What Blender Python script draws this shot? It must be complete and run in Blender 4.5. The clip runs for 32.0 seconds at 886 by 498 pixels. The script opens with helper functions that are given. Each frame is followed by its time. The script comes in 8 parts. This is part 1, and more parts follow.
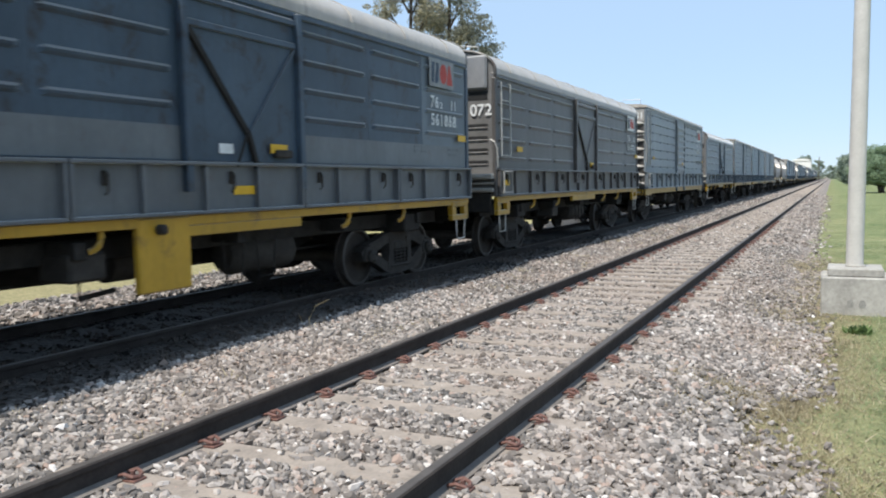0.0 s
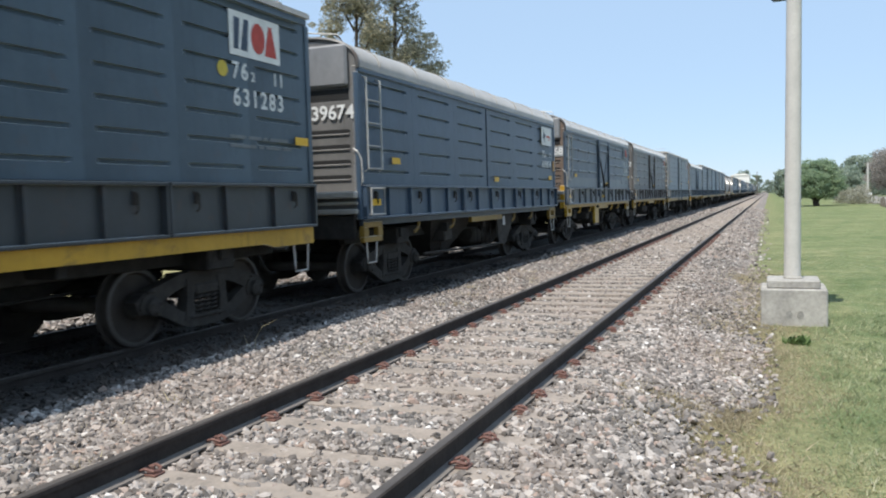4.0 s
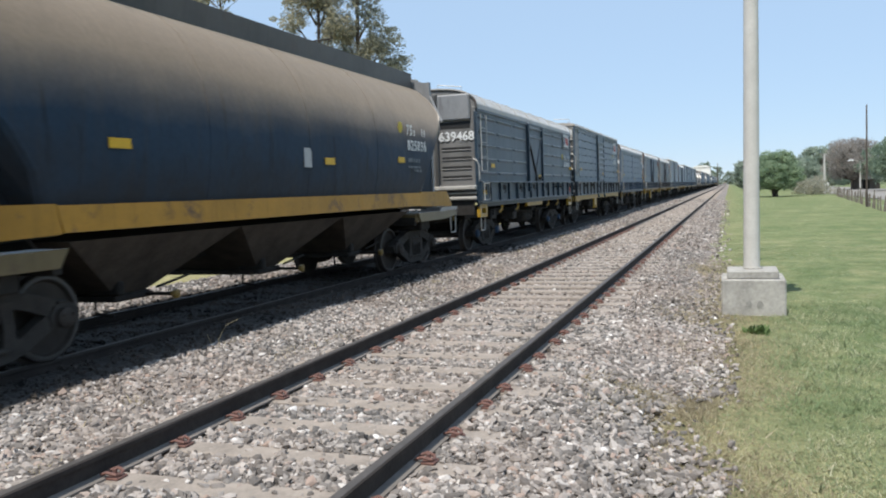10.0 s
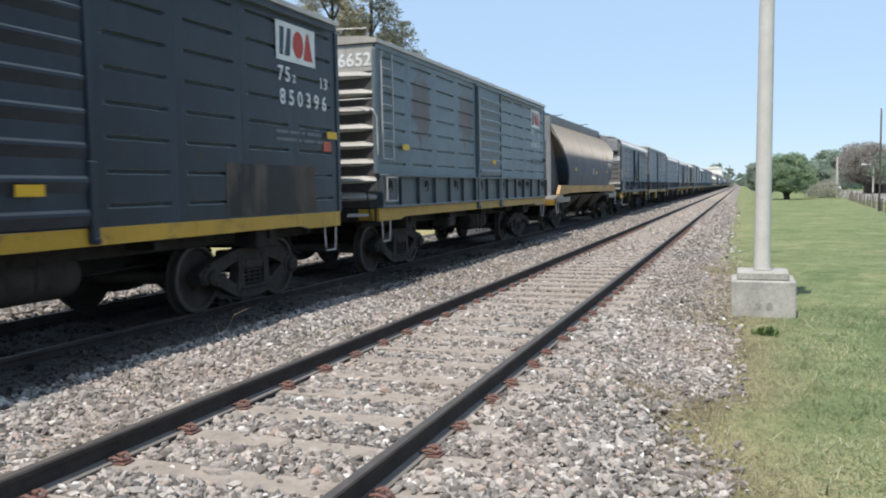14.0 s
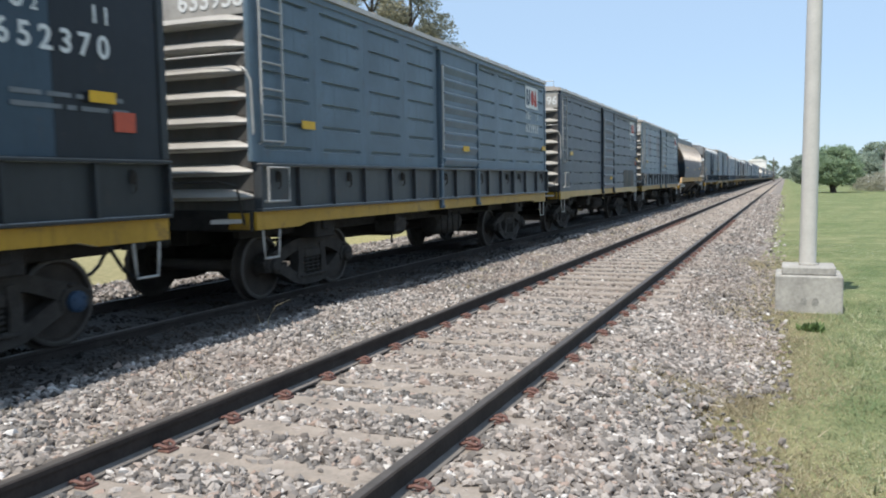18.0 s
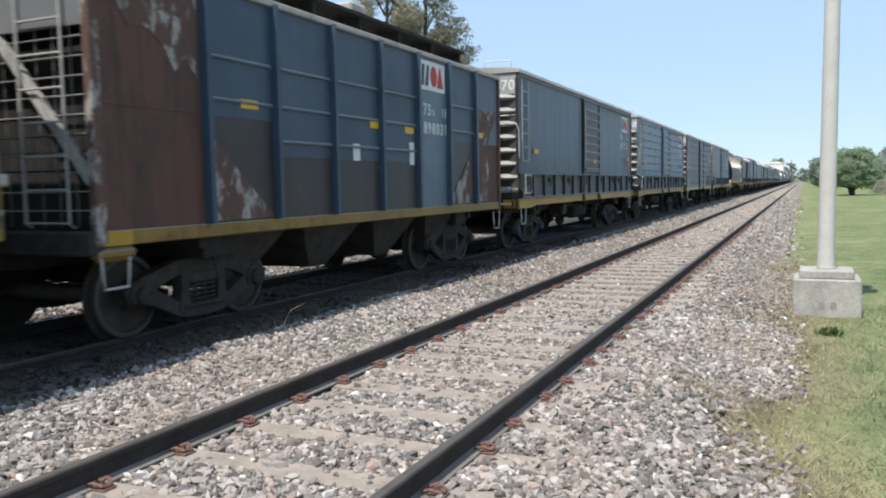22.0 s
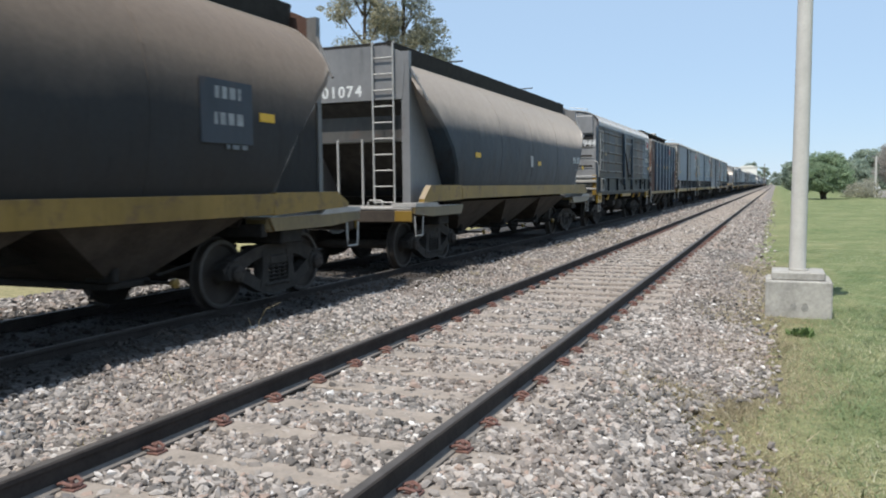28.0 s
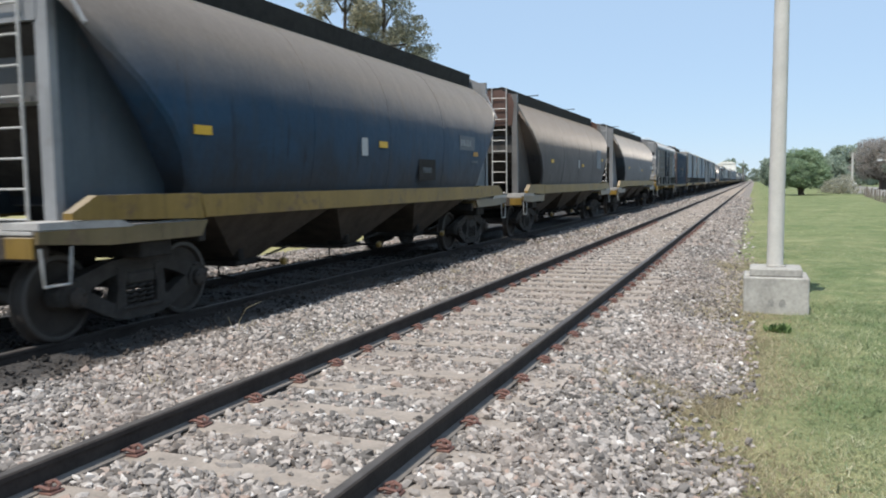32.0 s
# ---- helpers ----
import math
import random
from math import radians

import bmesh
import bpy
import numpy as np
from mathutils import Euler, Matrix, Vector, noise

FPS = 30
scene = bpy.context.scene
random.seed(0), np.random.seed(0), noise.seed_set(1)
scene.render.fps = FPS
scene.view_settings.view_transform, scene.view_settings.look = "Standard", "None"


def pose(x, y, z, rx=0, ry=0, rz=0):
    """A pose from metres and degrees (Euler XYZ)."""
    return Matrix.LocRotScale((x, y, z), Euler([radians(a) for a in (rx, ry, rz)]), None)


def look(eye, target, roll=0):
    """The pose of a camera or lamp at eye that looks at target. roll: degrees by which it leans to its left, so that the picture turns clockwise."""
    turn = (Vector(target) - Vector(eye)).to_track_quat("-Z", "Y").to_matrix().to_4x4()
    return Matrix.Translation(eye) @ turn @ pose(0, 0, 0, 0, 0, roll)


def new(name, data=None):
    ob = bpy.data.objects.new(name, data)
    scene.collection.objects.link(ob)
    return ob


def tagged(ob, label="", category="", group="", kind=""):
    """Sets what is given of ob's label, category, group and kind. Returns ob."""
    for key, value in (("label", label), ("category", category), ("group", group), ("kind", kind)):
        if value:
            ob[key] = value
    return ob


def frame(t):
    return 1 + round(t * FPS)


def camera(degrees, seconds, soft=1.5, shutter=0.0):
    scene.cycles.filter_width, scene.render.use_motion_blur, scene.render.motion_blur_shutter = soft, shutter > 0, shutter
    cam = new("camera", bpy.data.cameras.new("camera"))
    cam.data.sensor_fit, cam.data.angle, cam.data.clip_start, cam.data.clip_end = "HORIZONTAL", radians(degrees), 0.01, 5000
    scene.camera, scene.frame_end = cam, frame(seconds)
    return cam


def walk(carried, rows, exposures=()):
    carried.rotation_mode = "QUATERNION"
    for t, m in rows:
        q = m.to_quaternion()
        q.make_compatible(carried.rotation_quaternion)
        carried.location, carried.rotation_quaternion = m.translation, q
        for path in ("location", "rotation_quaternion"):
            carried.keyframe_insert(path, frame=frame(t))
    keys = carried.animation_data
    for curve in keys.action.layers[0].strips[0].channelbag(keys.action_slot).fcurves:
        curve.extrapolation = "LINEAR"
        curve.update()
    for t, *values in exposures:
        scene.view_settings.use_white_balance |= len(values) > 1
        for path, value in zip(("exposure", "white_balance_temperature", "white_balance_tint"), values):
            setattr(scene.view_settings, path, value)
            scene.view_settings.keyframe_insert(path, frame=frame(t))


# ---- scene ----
cam = camera(57.5, 32.0, soft=2.0, shutter=0.25)
PATH = [
    (0, pose(1.825, -0.030, 1.456, 85.36, 1.03, 25.63)),
    (0.5, pose(1.794, -0.004, 1.447, 85.24, 1.11, 25.98)),
    (1, pose(1.828, -0.006, 1.451, 85.46, 0.94, 24.39)),
    (1.5, pose(1.799, 0.002, 1.449, 86.40, 0.83, 24.00)),
    (2, pose(1.804, 0.005, 1.457, 86.86, 0.92, 23.35)),
    (2.5, pose(1.814, 0.006, 1.453, 86.77, 1.49, 22.80)),
    (4.5, pose(1.835, -0.003, 1.465, 86.45, 1.45, 21.09)),
    (5, pose(1.839, 0.008, 1.449, 86.99, 1.24, 19.07)),
    (5.5, pose(1.844, 0.011, 1.462, 87.06, 1.30, 18.91)),
    (6, pose(1.824, 0.011, 1.458, 86.89, 1.11, 18.71)),
    (6.5, pose(1.846, -0.006, 1.469, 86.89, 1.04, 18.74)),
    (7, pose(1.845, 0.001, 1.465, 87.10, 1.09, 18.66)),
    (7.5, pose(1.854, 0.002, 1.470, 86.89, 1.23, 18.97)),
    (8, pose(1.834, 0.007, 1.456, 86.71, 1.08, 18.90)),
    (8.5, pose(1.849, 0.000, 1.460, 86.70, 1.37, 18.88)),
    (9, pose(1.857, 0.006, 1.450, 86.50, 1.72, 19.09)),
    (9.5, pose(1.840, 0.005, 1.455, 86.43, 1.91, 19.32)),
    (10, pose(1.847, 0.004, 1.474, 86.01, 2.16, 19.51)),
    (10.5, pose(1.849, -0.006, 1.464, 86.88, 1.95, 19.68)),
    (11, pose(1.818, -0.004, 1.450, 86.45, 2.10, 22.07)),
    (11.5, pose(1.833, 0.005, 1.466, 86.03, 1.79, 22.15)),
    (12, pose(1.830, -0.001, 1.459, 86.21, 1.81, 22.02)),
    (12.5, pose(1.827, -0.002, 1.459, 86.18, 1.62, 22.02)),
    (13, pose(1.838, -0.005, 1.459, 86.02, 1.26, 21.94)),
    (13.5, pose(1.833, -0.003, 1.458, 85.76, 0.93, 20.97)),
    (14, pose(1.840, 0.003, 1.458, 85.73, 0.98, 20.22)),
    (14.5, pose(1.838, 0.001, 1.446, 85.67, 0.97, 19.51)),
    (16.5, pose(1.849, 0.002, 1.456, 85.48, 0.93, 19.68)),
    (17, pose(1.852, 0.007, 1.458, 85.03, 1.37, 20.43)),
    (17.5, pose(1.837, 0.003, 1.455, 85.00, 1.38, 20.87)),
    (18, pose(1.828, 0.000, 1.457, 85.27, 0.95, 22.93)),
    (18.5, pose(1.840, -0.003, 1.468, 85.52, 1.11, 22.35)),
    (19, pose(1.859, -0.006, 1.443, 85.80, 0.94, 22.18)),
    (19.5, pose(1.840, -0.000, 1.457, 85.86, 0.99, 21.84)),
    (20, pose(1.839, 0.001, 1.461, 85.62, 0.84, 21.69)),
    (20.5, pose(1.836, 0.002, 1.456, 85.51, 0.89, 21.62)),
    (21, pose(1.834, 0.002, 1.458, 85.32, 0.91, 21.90)),
    (21.5, pose(1.842, -0.000, 1.459, 85.45, 1.12, 22.24)),
    (22, pose(1.832, -0.006, 1.464, 85.52, 1.06, 24.00)),
    (22.5, pose(1.841, 0.000, 1.460, 85.48, 0.70, 22.84)),
    (23, pose(1.850, 0.006, 1.462, 85.95, 0.71, 21.14)),
    (23.5, pose(1.853, 0.008, 1.457, 85.73, 0.61, 20.15)),
    (24, pose(1.852, 0.010, 1.455, 85.48, 0.21, 18.77)),
    (24.5, pose(1.857, 0.012, 1.453, 85.38, 0.54, 17.84)),
    (26.5, pose(1.862, 0.007, 1.465, 85.67, 0.72, 18.31)),
    (27, pose(1.862, 0.006, 1.470, 85.26, 0.95, 18.74)),
    (27.5, pose(1.846, -0.005, 1.470, 85.53, 1.10, 21.71)),
    (28, pose(1.834, -0.002, 1.447, 85.58, 0.62, 22.38)),
    (28.5, pose(1.849, -0.003, 1.476, 85.87, 0.50, 21.97)),
    (29, pose(1.852, -0.005, 1.465, 86.16, 0.32, 21.94)),
    (29.5, pose(1.851, -0.005, 1.472, 86.00, 0.20, 21.92)),
    (30, pose(1.847, -0.005, 1.471, 85.91, 0.25, 22.35)),
    (30.5, pose(1.856, -0.008, 1.477, 86.49, 0.15, 22.28)),
    (31, pose(1.856, -0.009, 1.482, 86.38, 0.10, 22.38)),
    (31.5, pose(1.858, -0.004, 1.477, 85.78, 0.48, 21.29)),
    (32, pose(1.846, -0.002, 1.464, 85.34, 0.76, 21.07)),
]
walk(cam, PATH, ((0.0, 0.30), (2.5, 0.32), (5.0, 0.19), (10.0, 0.17), (13.0, 0.25), (17.0, 0.25), (20.0, 0.22), (22.0, 0.33), (24.0, 0.26), (26.5, 0.14), (32.0, 0.16)))


# ---------------------------------------------------------------- world, sun
SUN_DIR = Vector((-0.095, -0.47, 0.88)).normalized()
world = bpy.data.worlds.new("sky")
scene.world = world
world.use_nodes = True
wn = world.node_tree
sky = wn.nodes.new("ShaderNodeTexSky")
sky.sky_type = "NISHITA"
sky.sun_disc = False
sky.sun_elevation = math.asin(SUN_DIR.z)
sky.sun_rotation = math.atan2(SUN_DIR.x, SUN_DIR.y)
sky.air_density, sky.dust_density, sky.ozone_density = 1.0, 0.0, 4.0
sky.altitude = 600
wn.nodes["Background"].inputs["Strength"].default_value = 0.125
# a thin even veil of high haze over the clear sky
veil = wn.nodes.new("ShaderNodeMix")
veil.data_type = "RGBA"
veil.inputs["Factor"].default_value = 0.76
veil.inputs["B"].default_value = (3.66, 5.03, 6.78, 1)
wn.links.new(sky.outputs[0], veil.inputs["A"])
wn.links.new(veil.outputs["Result"], wn.nodes["Background"].inputs["Color"])
sun_data = bpy.data.lights.new("sun", "SUN")
sun_data.energy, sun_data.angle, sun_data.color = 4.7, radians(0.5), (1.0, 0.945, 0.87)
sun = new("sun", sun_data)
sun.matrix_world = look(SUN_DIR * 60, (0, 0, 0))


# ---------------------------------------------------------------- materials
def nodes_of(name):
    m = bpy.data.materials.new(name)
    m.use_nodes = True
    nt = m.node_tree
    return m, nt, nt.nodes["Principled BSDF"]


def noise_node(nt, scale, detail=4.0, rough=0.55, vec=None, dist=0.0):
    n = nt.nodes.new("ShaderNodeTexNoise")
    n.inputs["Scale"].default_value = scale
    n.inputs["Detail"].default_value = detail
    n.inputs["Roughness"].default_value = rough
    n.inputs["Distortion"].default_value = dist
    if vec:
        nt.links.new(vec, n.inputs["Vector"])
    return n


def ramp(nt, fac, stops):
    r = nt.nodes.new("ShaderNodeValToRGB")
    el = r.color_ramp.elements
    while len(el) < len(stops):
        el.new(0.5)
    for e, (p, c) in zip(el, stops):
        e.position = p
        e.color = (*c, 1) if len(c) == 3 else c
    nt.links.new(fac, r.inputs[0])
    return r.outputs[0]


def mix(nt, fac, a, b, mode="MIX"):
    m = nt.nodes.new("ShaderNodeMix")
    m.data_type, m.blend_type = "RGBA", mode
    for sock, v in ((m.inputs["Factor"], fac), (m.inputs["A"], a), (m.inputs["B"], b)):
        if isinstance(v, bpy.types.NodeSocket):
            nt.links.new(v, sock)
        elif isinstance(v, (int, float)):
            sock.default_value = v
        else:
            sock.default_value = (*v, 1)
    return m.outputs["Result"]


def coords(nt, kind="Object", scale=(1, 1, 1), loc=(0, 0, 0)):
    t = nt.nodes.new("ShaderNodeTexCoord")
    m = nt.nodes.new("ShaderNodeMapping")
    m.inputs["Scale"].default_value = scale
    m.inputs["Location"].default_value = loc
    nt.links.new(t.outputs[kind], m.inputs["Vector"])
    return m.outputs["Vector"]


def world_coords(nt, scale=(1, 1, 1)):
    g = nt.nodes.new("ShaderNodeNewGeometry")
    m = nt.nodes.new("ShaderNodeMapping")
    m.inputs["Scale"].default_value = scale
    nt.links.new(g.outputs["Position"], m.inputs["Vector"])
    return m.outputs["Vector"]


def bump(nt, bsdf, height, strength=0.3, dist=0.01):
    b = nt.nodes.new("ShaderNodeBump")
    b.inputs["Strength"].default_value = strength
    b.inputs["Distance"].default_value = dist
    nt.links.new(height, b.inputs["Height"])
    nt.links.new(b.outputs["Normal"], bsdf.inputs["Normal"])


def simple(name, color, rough=0.6, metal=0.0, vary=0.25, scale=6.0, bumpiness=0.15, spec=0.4):
    """A surface with blotches at two scales and a fine relief."""
    m, nt, b = nodes_of(name)
    v = coords(nt)
    n1, n2 = noise_node(nt, scale, 5, 0.6, v), noise_node(nt, scale * 9, 3, 0.6, v)
    lo, hi = [c * (1 - vary) for c in color], [min(1, c * (1 + vary)) for c in color]
    c1 = ramp(nt, n1.outputs["Fac"], [(0.3, lo), (0.7, hi)])
    c2 = mix(nt, 0.35, c1, ramp(nt, n2.outputs["Fac"], [(0.3, lo), (0.7, hi)]))
    nt.links.new(c2, b.inputs["Base Color"])
    b.inputs["Roughness"].default_value = rough
    b.inputs["Metallic"].default_value = metal
    b.inputs["Specular IOR Level"].default_value = spec
    bump(nt, b, n2.outputs["Fac"], bumpiness, 0.01)
    return m


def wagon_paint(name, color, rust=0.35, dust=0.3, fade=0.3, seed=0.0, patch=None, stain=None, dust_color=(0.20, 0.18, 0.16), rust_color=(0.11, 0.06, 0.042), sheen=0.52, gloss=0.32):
    """Old railway paint: faded blotches, vertical run-off streaks, rust spots and road dust."""
    m, nt, b = nodes_of(name)
    v = coords(nt, loc=(seed, seed * 0.7, seed * 0.3))
    vs = coords(nt, scale=(1.2, 3.2, 0.22), loc=(seed, seed, 0))
    big, fine, streak = noise_node(nt, 0.9, 4, 0.6, v), noise_node(nt, 14, 4, 0.65, v), noise_node(nt, 2.2, 5, 0.7, vs)
    dust_color = [0.4 * d + 1.1 * c for d, c in zip(dust_color, color)]
    faded = [min(1, c * (1 + fade) + 0.005) for c in color]
    dark = [c * (1 - 0.45 * fade) for c in color]
    col = ramp(nt, big.outputs["Fac"], [(0.32, dark), (0.68, faded)])
    col = mix(nt, ramp(nt, streak.outputs["Fac"], [(0.46, (0, 0, 0)), (0.72, (dust, dust, dust))]), col, dust_color)
    run = noise_node(nt, 5.5, 4, 0.7, coords(nt, scale=(1.0, 2.4, 0.12), loc=(seed * 3, seed, 0)))
    col = mix(nt, ramp(nt, run.outputs["Fac"], [(0.56, (0, 0, 0)), (0.74, (0.55, 0.55, 0.55))]), col, [c * 0.4 for c in color])
    spot = noise_node(nt, 3.1, 7, 0.72, v, 0.3)
    col = mix(nt, ramp(nt, spot.outputs["Fac"], [(0.60 - 0.06 * rust, (0, 0, 0)), (0.70, (rust, rust, rust))]), col, rust_color)
    if patch:
        pn = noise_node(nt, 1.7, 4, 0.55, coords(nt, scale=(1, 1, 0.35), loc=(seed * 2, seed, 1)))
        col = mix(nt, ramp(nt, pn.outputs["Fac"], [(0.46, (0, 0, 0)), (0.54, (0.9, 0.9, 0.9))]), col, patch)
    col = mix(nt, 0.12, col, ramp(nt, fine.outputs["Fac"], [(0.3, (0.03, 0.03, 0.03)), (0.7, (0.5, 0.5, 0.5))]), "OVERLAY")
    if stain:
        sp = nt.nodes.new("ShaderNodeVectorMath")
        sp.operation = "LENGTH"
        nt.links.new(coords(nt, scale=(0, 0.75, 0.5), loc=(0, 0, -1.47)), sp.inputs[0])
        sn = nt.nodes.new("ShaderNodeMath")
        sn.operation = "MULTIPLY_ADD"
        nt.links.new(noise_node(nt, 3.4, 6, 0.75, v, 0.5).outputs["Fac"], sn.inputs[0])
        sn.inputs[1].default_value = 1.15
        nt.links.new(sp.outputs["Value"], sn.inputs[2])
        col = mix(nt, ramp(nt, sn.outputs[0], [(0.80, (0.9, 0.9, 0.9)), (0.96, (0, 0, 0))]), col, stain)
    # upward faces are painted paler, for settled dust and the light along ridges
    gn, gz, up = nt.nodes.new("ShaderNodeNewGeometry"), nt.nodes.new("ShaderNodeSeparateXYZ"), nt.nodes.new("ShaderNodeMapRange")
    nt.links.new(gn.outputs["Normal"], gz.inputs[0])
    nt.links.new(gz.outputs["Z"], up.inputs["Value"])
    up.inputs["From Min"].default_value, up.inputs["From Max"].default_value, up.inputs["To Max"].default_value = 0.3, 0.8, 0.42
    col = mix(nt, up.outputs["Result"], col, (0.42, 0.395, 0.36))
    oi = nt.nodes.new("ShaderNodeObjectInfo")
    col = mix(nt, 1.0, col, ramp(nt, oi.outputs["Random"], [(0.0, (0.79, 0.79, 0.80)), (1.0, (0.93, 0.93, 0.93))]), "MULTIPLY")
    nt.links.new(col, b.inputs["Base Color"])
    rr = ramp(nt, streak.outputs["Fac"], [(0.3, (0.38, 0.38, 0.38)), (0.8, (0.58, 0.58, 0.58))])
    nt.links.new(rr, b.inputs["Roughness"])
    b.inputs["Specular IOR Level"].default_value = gloss
    b.inputs["Sheen Weight"].default_value = sheen
    b.inputs["Sheen Roughness"].default_value = 0.35
    b.inputs["Sheen Tint"].default_value = (0.80, 0.86, 0.92, 1)
    bump(nt, b, big.outputs["Fac"], 0.35, 0.03)
    return m


def hopper_paint(name, color, seed=0.0, top=(0.36, 0.30, 0.245), brown=0.0, spread=0.7):
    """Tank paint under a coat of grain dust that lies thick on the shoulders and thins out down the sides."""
    m, nt, b = nodes_of(name)
    v = coords(nt, loc=(seed, seed, 0))
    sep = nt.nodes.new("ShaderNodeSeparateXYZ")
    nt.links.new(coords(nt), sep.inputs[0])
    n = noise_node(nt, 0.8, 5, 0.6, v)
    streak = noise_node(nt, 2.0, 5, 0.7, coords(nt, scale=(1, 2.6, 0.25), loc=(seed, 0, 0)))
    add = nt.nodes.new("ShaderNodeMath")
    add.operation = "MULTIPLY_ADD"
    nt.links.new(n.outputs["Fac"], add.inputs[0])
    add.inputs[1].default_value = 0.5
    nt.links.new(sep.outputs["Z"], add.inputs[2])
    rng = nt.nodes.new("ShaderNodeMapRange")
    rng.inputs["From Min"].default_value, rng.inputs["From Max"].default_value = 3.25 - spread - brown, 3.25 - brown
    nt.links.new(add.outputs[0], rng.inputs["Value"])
    fadec = [c * 1.25 for c in color]
    base = ramp(nt, n.outputs["Fac"], [(0.3, color), (0.7, fadec)])
    base = mix(nt, ramp(nt, streak.outputs["Fac"], [(0.5, (0, 0, 0)), (0.72, (0.35, 0.35, 0.35))]), base, (0.060, 0.052, 0.044))
    run = noise_node(nt, 3.2, 5, 0.7, coords(nt, scale=(1, 1.6, 0.13), loc=(0, seed, 0)))
    base = mix(nt, ramp(nt, run.outputs["Fac"], [(0.58, (0, 0, 0)), (0.70, (0.75, 0.75, 0.75))]), base, (0.014, 0.013, 0.013))
    splash = nt.nodes.new("ShaderNodeMath")
    splash.operation = "MULTIPLY_ADD"
    nt.links.new(noise_node(nt, 1.3, 6, 0.7, v, 0.4).outputs["Fac"], splash.inputs[0])
    splash.inputs[1].default_value = 1.5
    nt.links.new(sep.outputs["Z"], splash.inputs[2])
    wet = nt.nodes.new("ShaderNodeMapRange")
    wet.inputs["From Min"].default_value, wet.inputs["From Max"].default_value, wet.inputs["To Min"].default_value, wet.inputs["To Max"].default_value = 2.15, 2.95, 0.75, 0.0
    nt.links.new(splash.outputs[0], wet.inputs["Value"])
    base = mix(nt, wet.outputs["Result"], base, (0.034, 0.030, 0.027))
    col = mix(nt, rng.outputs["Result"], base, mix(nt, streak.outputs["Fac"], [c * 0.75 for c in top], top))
    fine = noise_node(nt, 16, 4, 0.6, v)
    col = mix(nt, 0.18, col, fine.outputs["Fac"], "OVERLAY")
    col = mix(nt, 1.0, col, (0.86, 0.85, 0.84), "MULTIPLY")
    nt.links.new(col, b.inputs["Base Color"])
    b.inputs["Roughness"].default_value = 0.78
    b.inputs["Specular IOR Level"].default_value = 0.15
    b.inputs["Sheen Weight"].default_value = 0.55
    b.inputs["Sheen Roughness"].default_value = 0.3
    b.inputs["Sheen Tint"].default_value = (0.92, 0.86, 0.80, 1)
    bump(nt, b, n.outputs["Fac"], 0.5, 0.05)
    return m


def stone_mat(name, stops, rough=0.85, grain=60):
    m, nt, b = nodes_of(name)
    g = nt.nodes.new("ShaderNodeNewGeometry")
    col = ramp(nt, g.outputs["Random Per Island"], stops)
    n = noise_node(nt, grain, 4, 0.6, world_coords(nt))
    big = noise_node(nt, 0.6, 3, 0.5, world_coords(nt))
    col = mix(nt, 0.35, col, ramp(nt, n.outputs["Fac"], [(0.25, (0.25, 0.24, 0.23)), (0.75, (0.75, 0.73, 0.7))]), "OVERLAY")
    col = mix(nt, ramp(nt, big.outputs["Fac"], [(0.4, (0, 0, 0)), (0.65, (0.28, 0.28, 0.28))]), col, (0.33, 0.255, 0.205))
    nt.links.new(col, b.inputs["Base Color"])
    b.inputs["Roughness"].default_value = rough
    b.inputs["Specular IOR Level"].default_value = 0.25
    return m


STONES = [(0.0, (0.080, 0.075, 0.071)), (0.25, (0.155, 0.146, 0.137)), (0.6, (0.273, 0.251, 0.232)), (0.84, (0.417, 0.385, 0.358)), (0.92, (0.300, 0.225, 0.187)), (0.965, (0.449, 0.423, 0.396)), (1.0, (0.706, 0.679, 0.653))]
M_STONE = stone_mat("ballast_stone", STONES)
# stone colours scaled down, for oil and the shade under the train
M_STONE_OILY_SHADE = stone_mat("oily_shaded_ballast", [(p, [v * 0.095 for v in c]) for p, c in STONES])


